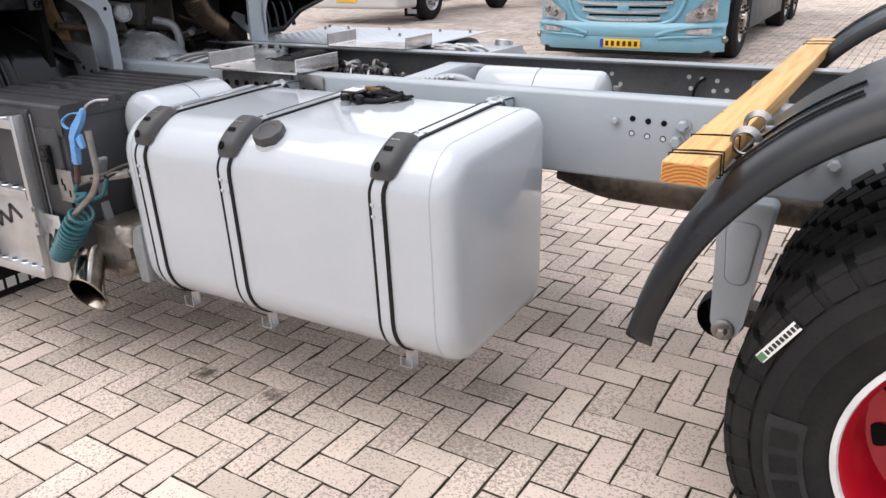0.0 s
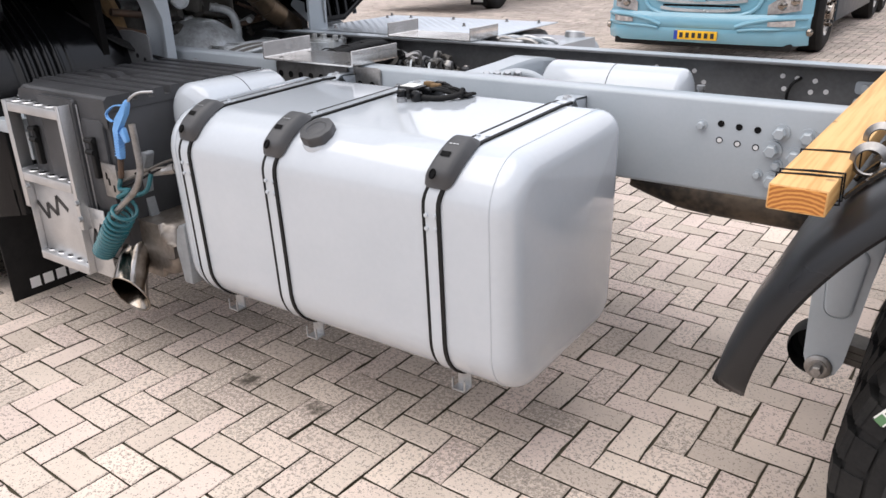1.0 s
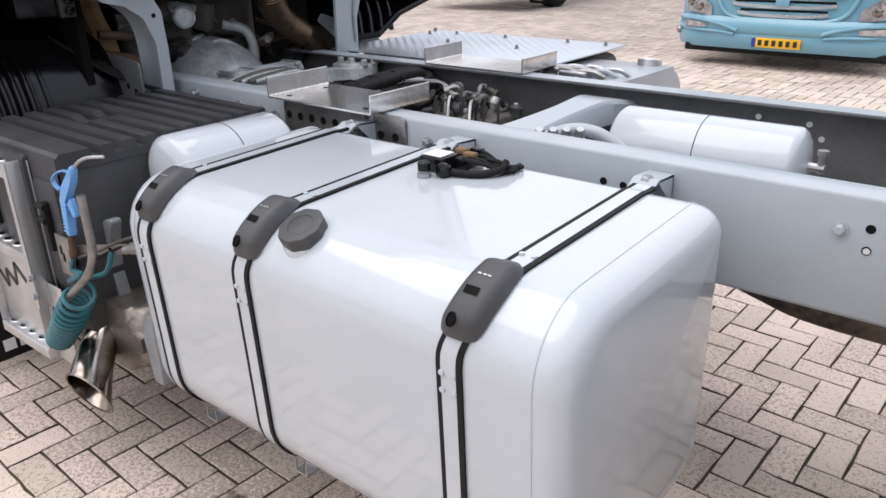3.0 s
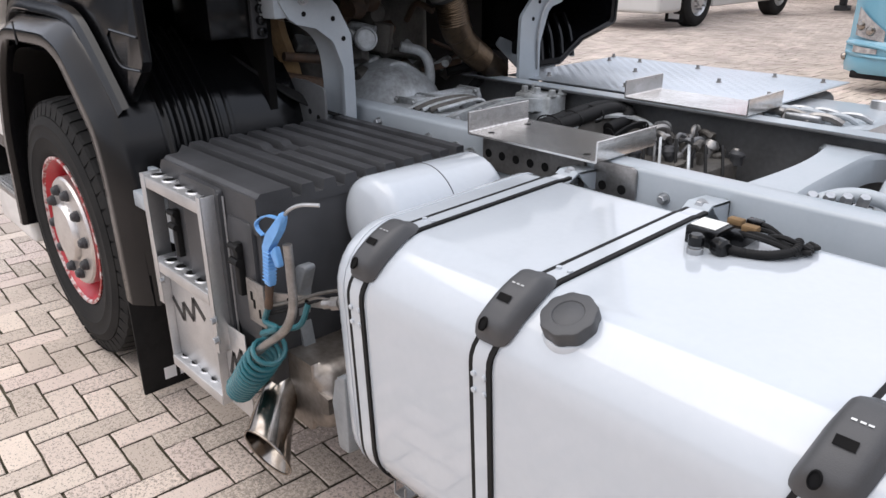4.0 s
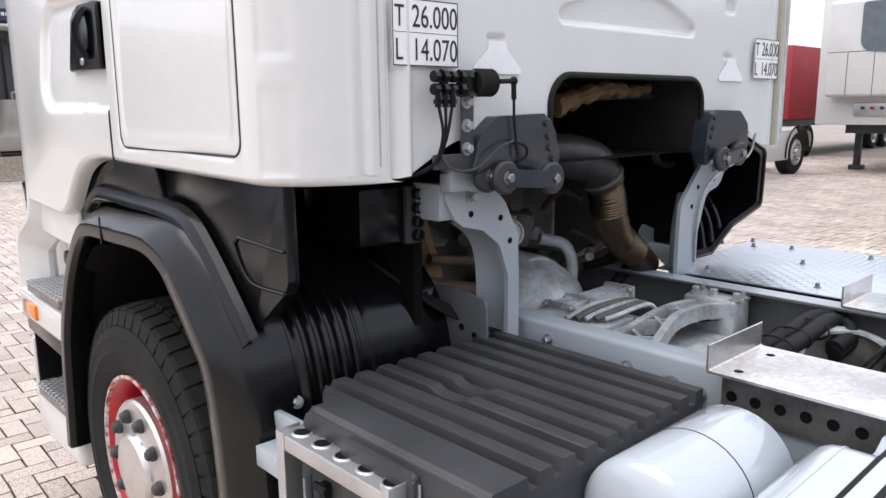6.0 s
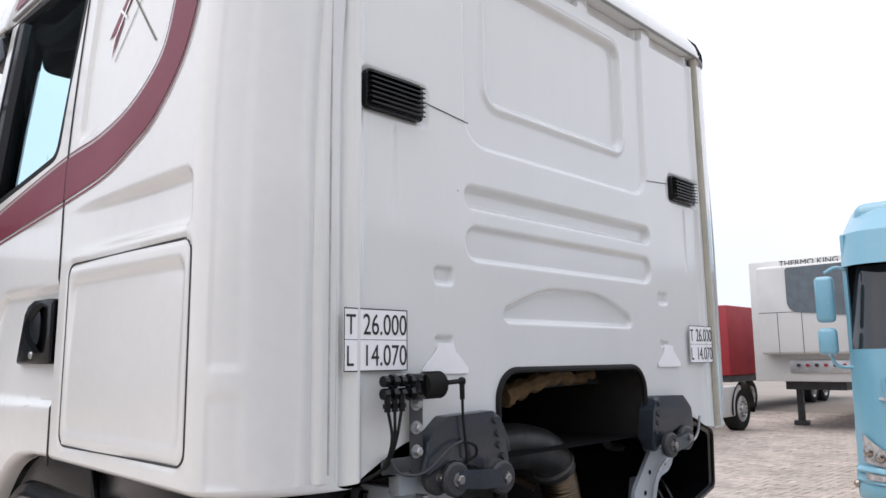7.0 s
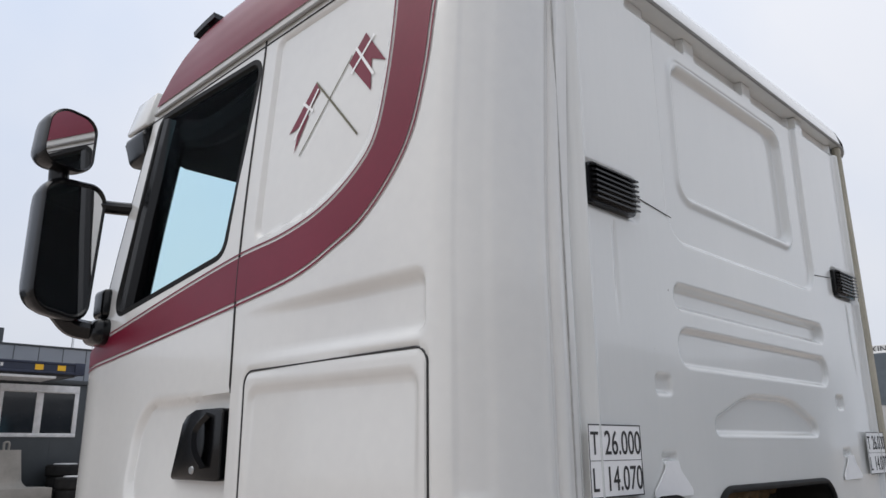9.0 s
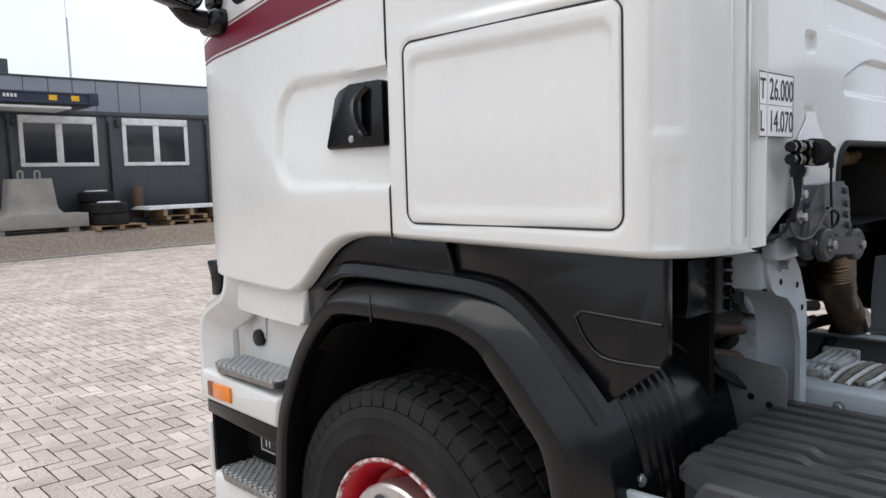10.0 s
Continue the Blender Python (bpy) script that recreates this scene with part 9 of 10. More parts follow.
for k in range(3):
    bm = B()
    spun(bm, [(0.06, 0), (0.08, 0.05), (0.06, 0.07), (0, 0.07)], (bcx - 0.7 + 0.7 * k, by + 0.72, 3.52), (0, -0.3, 1), 14)
    part("roof_lamp", bm, LENS if k != 1 else DARKP, blue)
bm = B()
box(bm, bx0 + 0.1, bx1 - 0.1, by + 0.4, by + 9.0, 0.75, 0.95)
part("frame", bm, DARKP, blue)
bm = B()
box(bm, bx1 - 0.10, bx1 - 0.03, by + 2.15, by + 5.4, 0.30, 1.06, 0.02)
part("side_skirt", bm, surface("dark_blue_grey_skirt", (0.035, 0.055, 0.075), 0.32, 0.0, spec=0.2), blue)
bm = B()
box(bm, bx0, bx1, by + 2.4, by + 9.2, 1.15, 3.7, 0.03)
part("load_body", bm, surface("slate_blue_box", (0.06, 0.085, 0.12), 0.35), blue)
for yy, rr in ((by + 1.38, 0.5), (by + 5.95, 0.48), (by + 7.25, 0.48)):
    plain_wheel(blue, (bx1 - 0.02, yy, rr), -1, rr)
    plain_wheel(blue, (bx0 + 0.02, yy, rr), 1, rr)

white2 = thing("white_truck", "white truck parked in the far row of the yard", "truck", (-9.1, 14.5, 0.0))
wx0, wx1, wy = -10.35, -7.90, 12.15
bm = B()
box(bm, wx0, wx1, wy, wy + 2.2, 0.95, 3.4, 0.18, 4)
part("cab_shell", bm, TRAILW, white2)
bm = B()
box(bm, wx0, wx1, wy - 0.02, wy + 0.8, 0.32, 0.95, 0.08, 4)
part("bumper", bm, TRAILW, white2)
bm = B()
box(bm, wx0 + 0.15, wx1 - 0.15, wy - 0.012, wy + 0.1, 1.85, 2.75, 0.05, 3)
part("windscreen", bm, DARKG, white2)
bm = B()
box(bm, wx1 - 0.12, wx1 - 0.02, wy + 2.0, wy + 5.0, 0.35, 1.05, 0.04, 3)
part("side_skirt", bm, TRAILW, white2)
bm = B()
box(bm, wx0 + 0.02, wx0 + 0.12, wy + 2.0, wy + 5.0, 0.35, 1.05, 0.04, 3)
part("side_skirt", bm, TRAILW, white2)
bm = B()
box(bm, wx0 + 0.8, wx1 - 0.8, wy + 2.0, wy + 6.2, 0.7, 0.95)
part("frame", bm, DARKP, white2)
bm = B()
box(bm, wx1 - 0.5, wx1 - 0.1, wy + 1.02, wy + 1.04, 0.10, 0.40)
fl = part("mudflap", bm, BLACKR, white2)
bm = B()
box(bm, wx1 - 0.42, wx1 - 0.18, wy + 1.015, wy + 1.018, 0.16, 0.28)
part("pale_bar", bm, DECALW, fl, smooth=0)
bm = B()
box(bm, wx0 + 0.9, wx0 + 1.42, wy - 0.04, wy - 0.025, 0.46, 0.57)
part("number_plate", bm, YELLOW, white2, "yellow plate")
for sx in (wx0 + 0.35, wx1 - 0.35):
    bm = B()
    box(bm, sx - 0.2, sx + 0.2, wy - 0.03, wy + 0.05, 0.60, 0.78, 0.02, 3)
    part("headlight", bm, LENS, white2)
for yy in (wy + 1.45, wy + 5.0):
    plain_wheel(white2, (wx1 - 0.03, yy, 0.5), -1, 0.5, False)
bm = B()
arch_pts = [(wx1 + 0.0, wy + 5.0 + 0.62 * math.cos(radians(a)), 0.5 + 0.62 * math.sin(radians(a))) for a in range(-10, 191, 10)]
sweep(bm, arch_pts, 0, section=[(-0.25, -0.01), (0.02, -0.01), (0.02, 0.01), (-0.25, 0.01)])
part("rear_mudguard", bm, BLACKP, white2)

reefer = thing("refrigerated_trailer", "white refrigerated trailer with a grey cooling unit on its front", "trailer", (-6.6, 22.0, 0.0))
rx0, rx1, ry = -7.90, -5.35, 18.0
bm = B()
box(bm, rx0, rx1, ry, ry + 13, 1.12, 4.02, 0.03)
part("box_body", bm, TRAILW, reefer)
bm = B()
box(bm, rx0 + 0.30, rx1 - 0.06, ry - 0.38, ry, 1.75, 3.85, 0.08, 4)
unit = part("cooling_unit", bm, TRAILW, reefer)
bm = B()
prism(bm, round_poly([(rx0 + 1.0, 2.75, 0.25), (rx0 + 1.0, 3.78, 0.08), (rx1 - 0.08, 3.80, 0.03), (rx1 - 0.08, 2.60, 0.05)], 5), "xz", ry - 0.40, ry - 0.379)
part("grille", bm, surface("slate_grey_grille", (0.12, 0.145, 0.165), 0.5), unit)
bm = B()
for xx in (rx0 + 0.75, rx0 + 1.3):
    box(bm, xx, xx + 0.012, ry - 0.384, ry - 0.379, 1.78, 2.72)
box(bm, rx0 + 0.32, rx1 - 0.1, ry - 0.384, ry - 0.379, 2.73, 2.742)
tagged(part("unit_seam", bm, DARKP, unit), kind="stuff")
lettering("THERMO KING", 0.19, Matrix.Translation((rx0 + 0.75, ry - 0.02, 3.865)) @ Matrix(((1, 0, 0, 0), (0, 0, -1, 0), (0, 1, 0, 0), (0, 0, 0, 1))), INK, reefer, 1.05)
bm = B()
box(bm, rx0 + 0.85, rx1 - 0.2, ry - 0.05, ry + 0.0, 1.32, 1.62, 0.02)
part("coupling_panel", bm, ALU, reefer)
for k in range(6):
    bm = B()
    spun(bm, [(0.04, 0), (0.04, 0.05), (0, 0.06)], (rx0 + 1.05 + 0.2 * k, ry - 0.05, 1.5), (0, -1, 0), 10)
    part("coupling", bm, (DARKP, RED)[k % 2], reefer)
bm = B()
box(bm, rx0 + 0.6, rx1 - 0.6, ry + 0.3, ry + 12, 0.92, 1.12)
part("frame", bm, DARKP, reefer)
for sx in (rx0 + 0.55, rx1 - 0.55):
    bm = B()
    box(bm, sx - 0.07, sx + 0.07, ry + 1.3, ry + 1.45, 0.12, 1.1, 0.01)
    box(bm, sx - 0.15, sx + 0.15, ry + 1.22, ry + 1.53, 0.0, 0.12, 0.02)
    part("landing_leg", bm, DARKP, reefer)
for yy in (ry + 8.2, ry + 9.5, ry + 10.8):
    plain_wheel(reefer, (rx0 + 0.05, yy, 0.5), 1, 0.5, False)

red_trailer = thing("red_trailer", "red curtain-sided trailer parked behind the white trucks", "trailer", (-11.0, 26, 0))
bm = B()
box(bm, -12.6, -10.0, 21.5, 34, 1.15, 3.25, 0.04)
part("curtain_body", bm, TRAILR, red_trailer)
bm = B()
box(bm, -12.5, -10.05, 21.6, 33.9, 0.95, 1.14)
part("frame", bm, DARKP, red_trailer)
for yy in (29.0, 30.3):
    plain_wheel(red_trailer, (-10.1, yy, 0.5), -1, 0.5, False)
plain_wheel(red_trailer, (-10.1, 23.2, 0.5), -1, 0.5, False)

grey_truck = thing("grey_truck", "silver-grey truck front parked beside the blue one", "truck", (3.2, 12.4, 0))
bm = B()
box(bm, 1.95, 4.45, 11.4, 13.6, 0.35, 3.3, 0.15, 4)
part("cab_shell", bm, surface("silver_grey_paint", (0.30, 0.31, 0.33), 0.3, 0.3), grey_truck)
bm = B()
box(bm, 2.05, 4.35, 11.36, 11.45, 0.40, 0.62, 0.03, 3)
box(bm, 2.05, 2.5, 11.34, 11.42, 0.70, 0.92, 0.03, 3)
part("bumper_trim", bm, LENS, grey_truck)
plain_wheel(grey_truck, (1.97, 12.8, 0.5), 1, 0.5, False)

# ---- site hut and things beside it, on a low gravel bank ----
HX, GZ = -22.63, 0.54
hut = thing("site_hut", "dark grey steel site hut with white-framed windows", "site hut", (HX - 1.2, 6.0, GZ))
bm = B()
box(bm, HX - 2.4, HX, -8.0, 16.0, GZ + 0.2, 3.66, 0.02)
part("wall", bm, CONT, hut)
for yy in (-5.9, -3.0, -0.1, 2.1, 4.35, 6.86, 9.75, 12.6):
    bm = B()
    box(bm, HX - 0.004, HX + 0.05, yy, yy + 0.16, GZ + 0.2, 3.60, 0.008)
    part("wall_post", bm, CONT, hut)
    bm = B()
    rod(bm, (HX + 0.07, yy + 0.02, GZ + 0.3), (HX + 0.07, yy + 0.02, 3.42), 0.022, 8)
    part("drain_pipe", bm, BLACKP, hut)
for k in range(24):
    yy = -7.6 + 0.97 * k
    bm = B()
    box(bm, HX - 0.004, HX + 0.006, yy, yy + 0.02, GZ + 0.25, 3.58)
    part("wall_rib", bm, CONT, hut)
bm = B()
box(bm, HX - 2.5, HX + 0.07, -8.1, 16.1, 3.58, 3.70, 0.02)
part("roof_edge", bm, CONT, hut)
bm = B()
box(bm, HX - 2.3, HX + 0.0, -8, 16, GZ - 0.3, GZ + 0.2)
part("plinth", bm, DARKP, hut)
for y0, y1 in ((4.63, 6.58), (7.27, 9.20), (10.7, 12.5), (0.2, 2.0)):
    bm = B()
    z0, z1 = 2.21, 3.54
    ym = (y0 + y1) / 2
    for a in ((y0, y1, z0, z0 + 0.10), (y0, y1, z1 - 0.20, z1), (y0, y0 + 0.11, z0 + 0.10, z1 - 0.2), (y1 - 0.11, y1, z0 + 0.10, z1 - 0.2), (ym - 0.085, ym + 0.085, z0 + 0.10, z1 - 0.2)):
        box(bm, HX - 0.02, HX + 0.05, a[0], a[1], a[2], a[3], 0.008)
    wf = part("window_frame", bm, PVC, hut, "white plastic window frame")
    for q0, q1 in ((y0 + 0.11, ym - 0.085), (ym + 0.085, y1 - 0.11)):
        bm = B()
        box(bm, HX + 0.012, HX + 0.018, q0, q1, z0 + 0.10, z1 - 0.2)
        part("pane", bm, DARKG, wf)
    bm = B()
    box(bm, HX + 0.05, HX + 0.075, y0 + 0.14, y1 - 0.14, z1 - 0.185, z1 - 0.135, 0.006)
    part("vent_strip", bm, PVC, wf)
    bm = B()
    box(bm, HX, HX + 0.12, y0 - 0.17, y0 - 0.06, z1 - 0.26, z1 - 0.04, 0.02)
    part("wall_lamp", bm, DARKP, hut)
building = thing("workshop_building", "grey metal-clad building rising behind the site hut", "building", (HX - 6, 4, 0))
bm = B()
box(bm, HX - 12, HX - 0.6, -14, 20, 0, 4.62)
part("wall", bm, CLAD, building)
for k in range(36):
    bm = B()
    box(bm, HX - 0.602, HX - 0.587, -13.6 + 0.62 * k, -13.588 + 0.62 * k, 3.7, 4.60)
    part("cladding_joint", bm, CONT, building)
bm = B()
box(bm, HX - 0.66, HX - 0.57, -14.05, 20.05, 4.60, 4.65, 0.01)
part("roof_flashing", bm, CONT, building)
bm = B()
box(bm, HX - 2.2, HX - 1.4, 4.50, 4.92, 4.62, 5.15, 0.02)
part("roof_unit", bm, CONT, building)
bm = B()
box(bm, HX - 2.2, HX - 1.5, 1.6, 2.6, 4.62, 5.3, 0.02)
part("roof_unit", bm, CONT, building)
mast = thing("radio_mast", "thin lattice radio mast far behind the building", "mast", (-46, 14.2, 0))
bm = B()
for dx, dy in ((0, 0), (0.14, 0), (0.07, 0.13)):
    rod(bm, (-46 + dx, 14.1 + dy, 0), (-46 + dx * 0.4, 14.1 + dy * 0.4, 11.0), 0.014, 5)
for k in range(14):
    rod(bm, (-46, 14.1, 0.8 * k), (-45.88, 14.1, 0.8 * k + 0.6), 0.007, 4)
rod(bm, (-46, 14.1, 11.0), (-46, 14.1, 13.6), 0.011, 6)
part("lattice", bm, CLAD, mast)
beamcar = thing("steel_carrier_beam", "long navy steel beam with yellow tags in front of the hut", "steel beam", (HX + 0.9, 3.6, GZ))
bm = B()
box(bm, HX + 0.35, HX + 1.60, -3.0, 6.06, 3.70, 3.755, 0.01)
box(bm, HX + 0.35, HX + 1.60, -3.0, 6.06, 3.93, 3.985, 0.01)
box(bm, HX + 0.38, HX + 1.57, -3.0, 6.03, 3.755, 3.93)
part("beam", bm, NAVY, beamcar)
bm = B()
box(bm, HX + 1.45, HX + 1.61, 5.86, 6.10, 3.69, 3.995, 0.015)
part("corner_casting", bm, NAVY, beamcar)
bm = B()
box(bm, HX + 0.4, HX + 1.55, -3.0, 5.45, 3.585, 3.645, 0.01)
part("under_strip", bm, PVC, beamcar)
bm = B()
box(bm, HX + 0.4, HX + 1.5, -3.0, 5.9, 3.645, 3.70)
part("bearer", bm, DARKP, beamcar)
for yy in (4.93, 5.45):
    bm = B()
    box(bm, HX + 1.571, HX + 1.58, yy, yy + 0.19, 3.78, 3.91)
    part("tag", bm, YELLOW, beamcar)
for k in range(4):
    bm = B()
    box(bm, HX + 1.571, HX + 1.58, 3.93 + 0.08 * k, 3.985 + 0.08 * k, 3.82, 3.90)
    part("pale_bar", bm, PVC, beamcar)
for yy in (-2.6, 1.5):
    for xx in (0.42, 1.35):
        bm = B()
        box(bm, HX + xx, HX + xx + 0.1, yy, yy + 0.1, GZ - 0.1, 3.70)
        part("post", bm, NAVY, beamcar)

block = thing("concrete_block", "cast concrete barrier base with a tapered upright on bearers", "concrete block", (HX + 1.2, 4.47, GZ))
bm = B()
box(bm, HX + 0.55, HX + 1.55, 3.27, 5.67, 0.67, 1.01, 0.015)
casting = part("casting", bm, CONCRETE, block)
bm = B()


def upright(u, v):
    """A rounded square column that flares out at its foot."""
    z = 1.005 + 0.885 * v
    w = 0.50 + 0.10 * (1 - v) + 0.14 * max(0, 1 - v / 0.22) ** 2
    a = 2 * math.pi * u
    r = w / (abs(math.cos(a)) ** 5 + abs(math.sin(a)) ** 5) ** 0.2
    return (HX + 1.03 + 0.9 * r * math.cos(a) * 0.78, 4.47 + r * math.sin(a), z)


grid(bm, 48, 14, upright)
bmesh.ops.remove_doubles(bm, verts=bm.verts, dist=0.0005)
top_ring = [v for v in bm.verts if v.co.z > 1.889]
bm.faces.new(sorted(top_ring, key=lambda v: math.atan2(v.co.y - 4.47, v.co.x - HX - 1.03)))
part("upright", bm, CONCRETE, casting)
for yy in (3.5, 5.19):
    bm = B()
    box(bm, HX + 0.6, HX + 1.5, yy, yy + 0.25, GZ - 0.02, 0.67, 0.01)
    part("bearer", bm, CONCRETE, block)
for yy in (4.29, 4.67):
    bm = B()
    sweep(bm, bend([(HX + 1.1, yy - 0.05, 1.86), (HX + 1.1, yy - 0.05, 2.05), (HX + 1.1, yy + 0.05, 2.05), (HX + 1.1, yy + 0.05, 1.86)], 5), 0.028, 8)
    part("lifting_eye", bm, CONCRETE, block)


def make_pallet(label, x0, x1, y0, y1, z):
    p = thing("pallet", label, "pallet", ((x0 + x1) / 2, (y0 + y1) / 2, z), "pallets")
    n = max(4, round((x1 - x0) / 0.22))
    for k in range(n):
        xa = x0 + (x1 - x0) * k / n
        bm = B()
        box(bm, xa, xa + (x1 - x0) / n - 0.045, y0, y1, z + 0.095, z + 0.115)
        part("board", bm, PALLET, p)
    for k in range(3):
        ya = y0 + (y1 - y0 - 0.12) * k / 2
        bm = B()
        box(bm, x0, x1 - 0.04, ya, ya + 0.12, z, z + 0.095)
        part("bearer", bm, PALLET, p)
    return p


make_pallet("weathered wooden pallet under stacked tyres", HX + 0.1, HX + 1.85, 5.75, 7.02, GZ)
TZ = GZ + 0.115
for x, y, z in ((HX + 0.53, 6.27, TZ), (HX + 0.53, 6.30, TZ + 0.29), (HX + 0.53, 6.26, TZ + 0.58), (HX + 1.42, 6.26, TZ), (HX + 1.42, 6.23, TZ + 0.29)):
    t = thing("stacked_tyre", "black truck tyre lying in a stack on a pallet", "tyre", (x, y, z), "stacked tyres")
    bm = B()
    spun(bm, [(0.26, 0.02), (0.33, 0.0), (0.42, 0.0), (0.455, 0.04), (0.46, 0.145), (0.455, 0.25), (0.42, 0.29), (0.33, 0.29), (0.26, 0.27), (0.26, 0.02)], (x, y, z), (0, 0, 1), 36)
    part("casing", bm, RUBBER, t)
for x, y, z in ((HX + 0.53, 6.26, TZ + 0.87), (HX + 1.42, 6.23, TZ + 0.58)):
    bm = B()
    spun(bm, [(0, 0.03), (0.25, 0.03), (0.28, 0.015), (0.28, 0.0)], (x, y, z), (0, 0, 1), 28)
    single("rim_disc", bm, PVC, "white wheel rim lying on a stack of tyres", "wheel rim")
for ya, za in ((7.80, GZ), (7.70, GZ + 0.15), (9.15, GZ), (9.10, GZ + 0.15)):
    make_pallet("weathered wooden pallet stacked beneath white sheets", HX + 0.5, HX + 1.6, ya, ya + 1.2, za)
sheetpile = thing("sheet_stack", "white sheets stacked on pallets beside the hut", "sheet stack", (HX + 1.0, 8.6, GZ))
for k in range(4):
    bm = B()
    box(bm, HX + 0.5, HX + 1.6, 7.62 + 0.75 * k, 7.72 + 0.75 * k, GZ + 0.265, 0.985)
    part("bearer", bm, PALLET, sheetpile)
for k in range(3):
    bm = B()
    box(bm, HX + 0.45 + 0.02 * k, HX + 1.62 - 0.02 * k, 7.19 + 0.05 * k, 10.4, 0.985 + 0.03 * k, 1.013 + 0.03 * k, 0.004)
    part("sheet", bm, PVC, sheetpile)
bm = B()
spun(bm, [(0, 0), (0.15, 0), (0.16, 0.02), (0.16, 0.80), (0.14, 0.85), (0, 0.86)], (HX + 0.30, 7.46, 0.77), (0, 0, 1), 24)
single("rusty_drum", bm, RUST, "rusty brown drum standing against the hut", "drum")
bm = B()
box(bm, HX + 0.1, HX + 0.5, 7.2, 7.7, GZ - 0.05, 0.77, 0.01)
single("drum_stand", bm, DARKP, "low dark stand under a drum", "stand")

# ---- unseen wall, added to cut the sky light on the truck's rear faces ----
bm = B()
box(bm, 13.0, 13.3, -40, 45, -0.1, 5.5)
single("wall_east", bm, CLAD, "added unseen wall that keeps sky light off the rear faces", "wall", kind="structure")
# ---- pavers, each a block with worn edges ----
PW = 0.1059
PX0, PY0, PTURN = -0.7976, -0.2525, -0.0345  # laid slightly out of square with the truck
GAP, EDGE_W = 0.0075, 0.0022


def paver_verts(lx, ly):
    hx, hy = lx / 2 - GAP / 2, ly / 2 - GAP / 2
    top = [(hx - EDGE_W, hy - EDGE_W), (-hx + EDGE_W, hy - EDGE_W), (-hx + EDGE_W, -hy + EDGE_W), (hx - EDGE_W, -hy + EDGE_W)]
    mid = [(hx, hy), (-hx, hy), (-hx, -hy), (hx, -hy)]
    return np.array([(x, y, 0.0) for x, y in top] + [(x, y, -0.0025) for x, y in mid] + [(x, y, -0.0125) for x, y in mid])


PFACES = np.array([(0, 1, 2, 3)] + [(k, 4 + k, 4 + (k + 1) % 4, (k + 1) % 4) for k in range(4)] + [(4 + k, 8 + k, 8 + (k + 1) % 4, 4 + (k + 1) % 4) for k in range(4)])
SIDES = [0] * 5 + [1] * 4  # the upright sides take the joint's dark colour, so gaps stay dark from low angles
LAY = [(2 * PW, PW), (PW, 2 * PW)]
PC, PS = math.cos(PTURN), math.sin(PTURN)
BLOCKS = []
for d in range(-60, 330):
    for m in range(-110, 80):
        ox, oy = PW * (d + 4 * m), PW * d
        for kind, (ux, uy) in enumerate(((ox + PW, oy + PW / 2), (ox + PW / 2, oy + 2 * PW))):
            cx, cy = PX0 + PC * ux - PS * uy, PY0 + PS * ux + PC * uy
            if -20.25 < cx < 8.8 and -5.8 < cy < 23.8:
                BLOCKS.append((kind, cx, cy))
rng = np.random.default_rng(3)
near, rest = [], []
for kind, cx, cy in BLOCKS:
    (near if -1.75 < cx < 1.15 and -0.92 < cy < 0.62 and cy < 0.62 else rest).append((kind, cx, cy))
near.sort(key=lambda b: (b[1] + 0.3) ** 2 + (b[2] + 0.15) ** 2)
rest += near[300:]
near = near[:300]


def worn_paver(lx, ly):
    """A block whose outline is chipped: ten points round the top, a worn edge and upright sides."""
    hx, hy = lx / 2 - GAP / 2, ly / 2 - GAP / 2
    nx, ny = (3, 2) if lx > ly else (2, 3)
    ring = [(-hx + 2 * hx * k / nx, -hy) for k in range(nx)] + [(hx, -hy + 2 * hy * k / ny) for k in range(ny)]
    ring += [(hx - 2 * hx * k / nx, hy) for k in range(nx)] + [(-hx, hy - 2 * hy * k / ny) for k in range(ny)]
    ring = np.array(ring) + rng.normal(0, 0.0014, (10, 2))
    inner = ring * (1 - 0.0028 / np.array([hx, hy])) + rng.normal(0, 0.0008, (10, 2))
    top = np.c_[inner, rng.normal(0, 0.0005, 10)]
    mid = np.c_[ring, np.full(10, -0.0030)]
    low = np.c_[ring, np.full(10, -0.0125)]
    return np.vstack((top, mid, low))


WFACES = [tuple(range(10))] + [(10 + k, 10 + (k + 1) % 10, (k + 1) % 10, k) for k in range(10)] + [(20 + k, 20 + (k + 1) % 10, 10 + (k + 1) % 10, 10 + k) for k in range(10)]
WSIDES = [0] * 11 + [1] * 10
variants = []
for kind in (0, 1):
    row = []
    for v in range(8):
        me = bpy.data.meshes.new("brick")
        me.from_pydata(worn_paver(*LAY[kind]).tolist(), [], WFACES)
        me.polygons.foreach_set("use_smooth", [False] * len(WFACES))
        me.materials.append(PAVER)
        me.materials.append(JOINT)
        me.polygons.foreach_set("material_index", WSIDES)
        row.append(me)
    variants.append(row)
for kind, cx, cy in near:
    ob = new("brick", variants[kind][int(rng.integers(8))])
    ob.parent = pavement
    ob.location = (cx, cy, float(rng.normal(0, 0.0012)))
    ob.rotation_euler = (float(rng.normal(0, 0.004)), float(rng.normal(0, 0.004)), PTURN + float(rng.normal(0, 0.006)) + math.pi * int(rng.integers(2)))


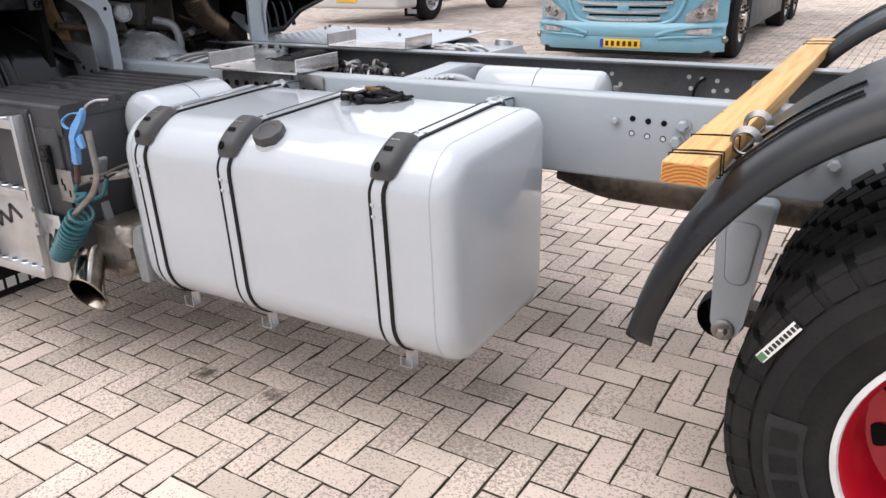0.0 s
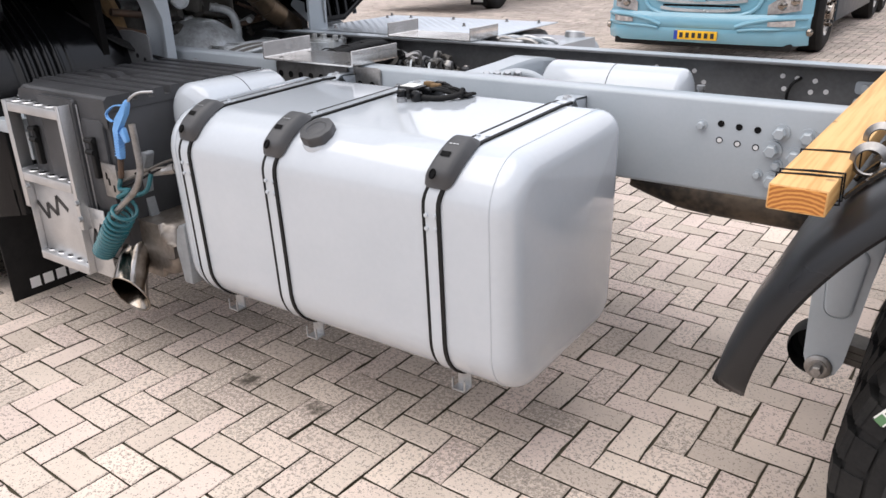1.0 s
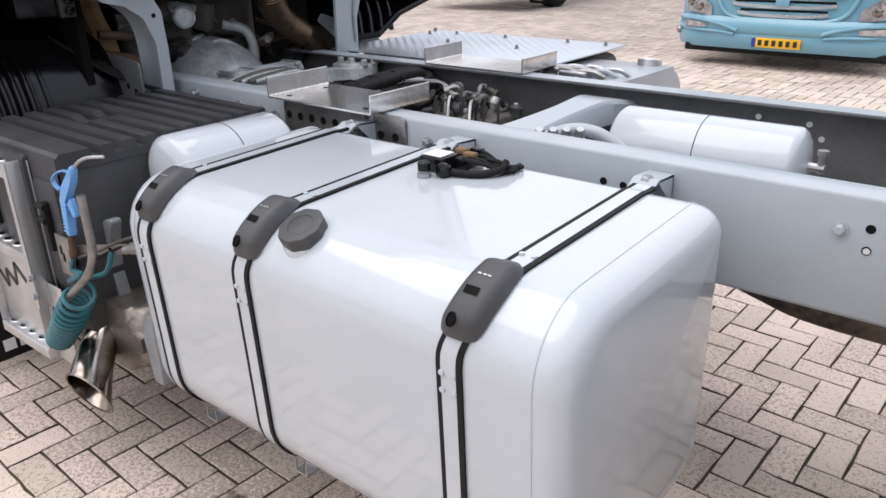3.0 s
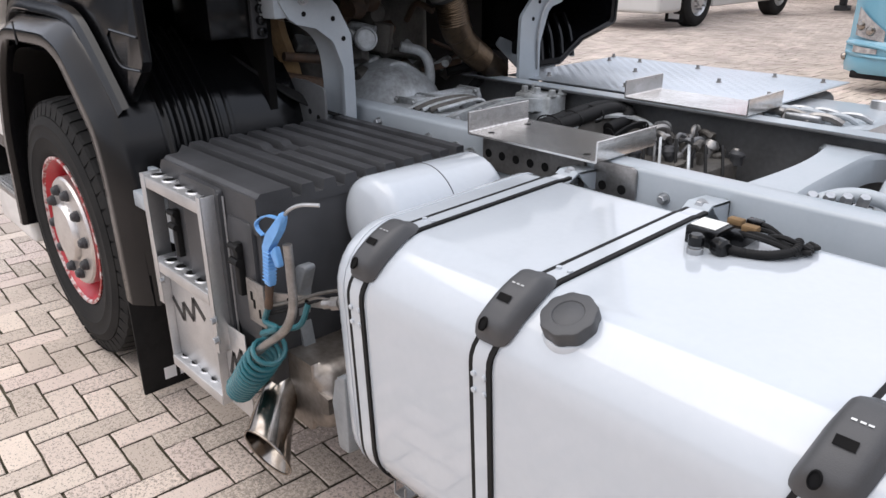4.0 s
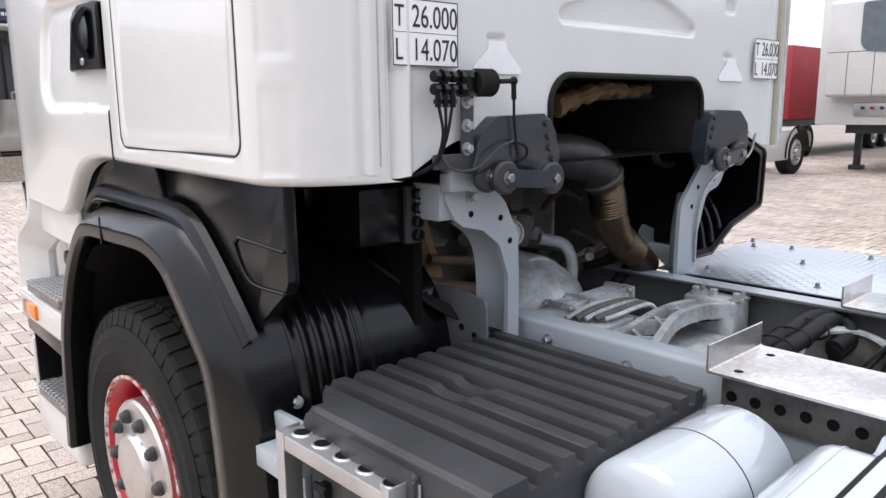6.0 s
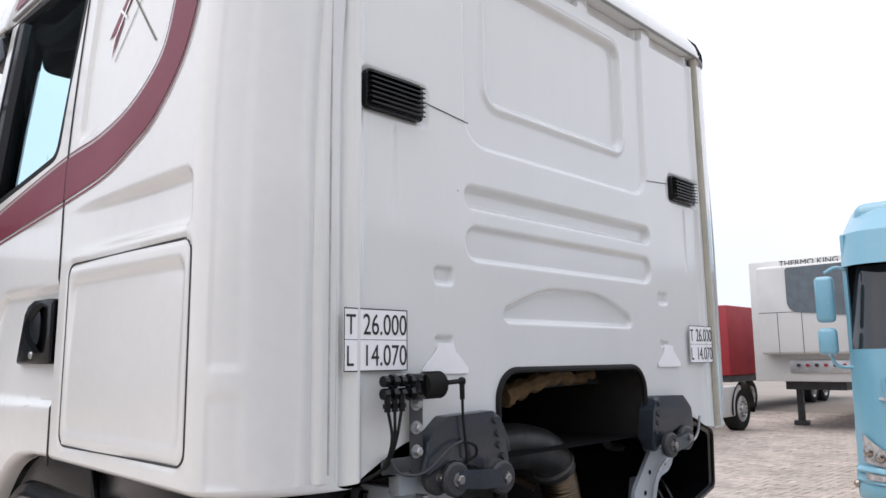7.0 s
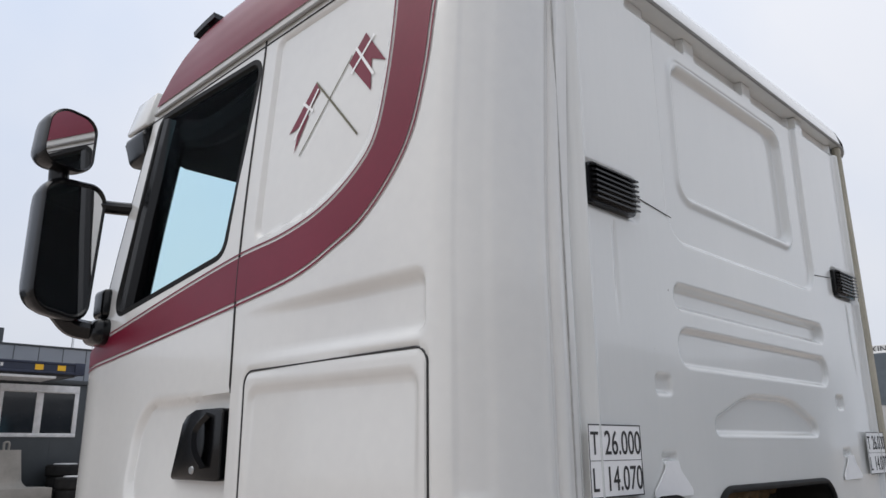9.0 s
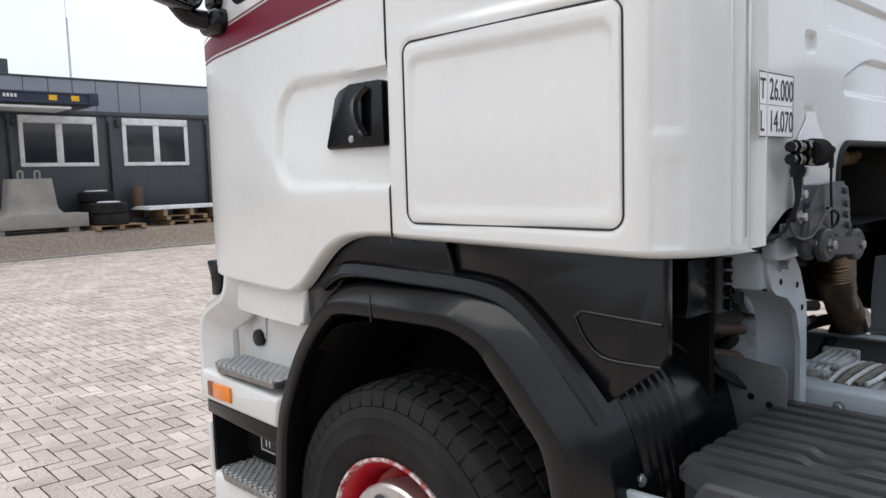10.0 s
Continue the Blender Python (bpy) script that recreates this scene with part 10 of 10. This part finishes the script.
def laid(co, blocks):
    """Tilts, turns and places a stack of blocks."""
    n = len(blocks)
    tilt = rng.normal(0, 0.004, (n, 2))
    co[:, :, 2] += co[:, :, 0] * tilt[:, :1] + co[:, :, 1] * tilt[:, 1:] + rng.normal(0, 0.0012, (n, 1))
    turn = PTURN + rng.normal(0, 0.006, (n, 1))
    qx, qy = co[:, :, 0].copy(), co[:, :, 1].copy()
    co[:, :, 0] = np.cos(turn) * qx - np.sin(turn) * qy + np.array([b[1] for b in blocks])[:, None]
    co[:, :, 1] = np.sin(turn) * qx + np.cos(turn) * qy + np.array([b[2] for b in blocks])[:, None]
    return co


worn = [b for b in rest if -3.9 < b[1] < 1.9 and -1.5 < b[2] < 2.4]
plain = [b for b in rest if not (-3.9 < b[1] < 1.9 and -1.5 < b[2] < 2.4)]
base = [paver_verts(*LAY[0]), paver_verts(*LAY[1])]
co = np.array([base[b[0]] for b in plain])
co[:, :8, :2] += rng.normal(0, 0.0009, (len(plain), 8, 2))
co = laid(co, plain)
wo = laid(np.array([worn_paver(*LAY[b[0]]) for b in worn]), worn)
loops = [(PFACES[None] + 12 * np.arange(len(plain))[:, None, None]).reshape(-1)]
flat = np.concatenate([np.array(f) for f in WFACES])
loops.append((flat[None] + 12 * len(plain) + 30 * np.arange(len(worn))[:, None]).reshape(-1))
loops = np.concatenate(loops).astype(np.int32)
sizes = np.concatenate((np.full(len(PFACES) * len(plain), 4), np.tile([len(f) for f in WFACES], len(worn))))
verts = np.vstack((co.reshape(-1, 3), wo.reshape(-1, 3)))
me = bpy.data.meshes.new("paver_field")
me.vertices.add(len(verts))
me.vertices.foreach_set("co", verts.reshape(-1))
me.loops.add(len(loops))
me.loops.foreach_set("vertex_index", loops)
me.polygons.add(len(sizes))
me.polygons.foreach_set("loop_start", (np.cumsum(sizes) - sizes).astype(np.int32))
me.polygons.foreach_set("use_smooth", [False] * len(sizes))
me.update(calc_edges=True)
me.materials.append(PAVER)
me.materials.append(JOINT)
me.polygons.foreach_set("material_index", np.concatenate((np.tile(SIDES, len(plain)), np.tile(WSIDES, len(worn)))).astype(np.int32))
field = new("paver_field", me)
field.parent = pavement
field["kind"] = "stuff"
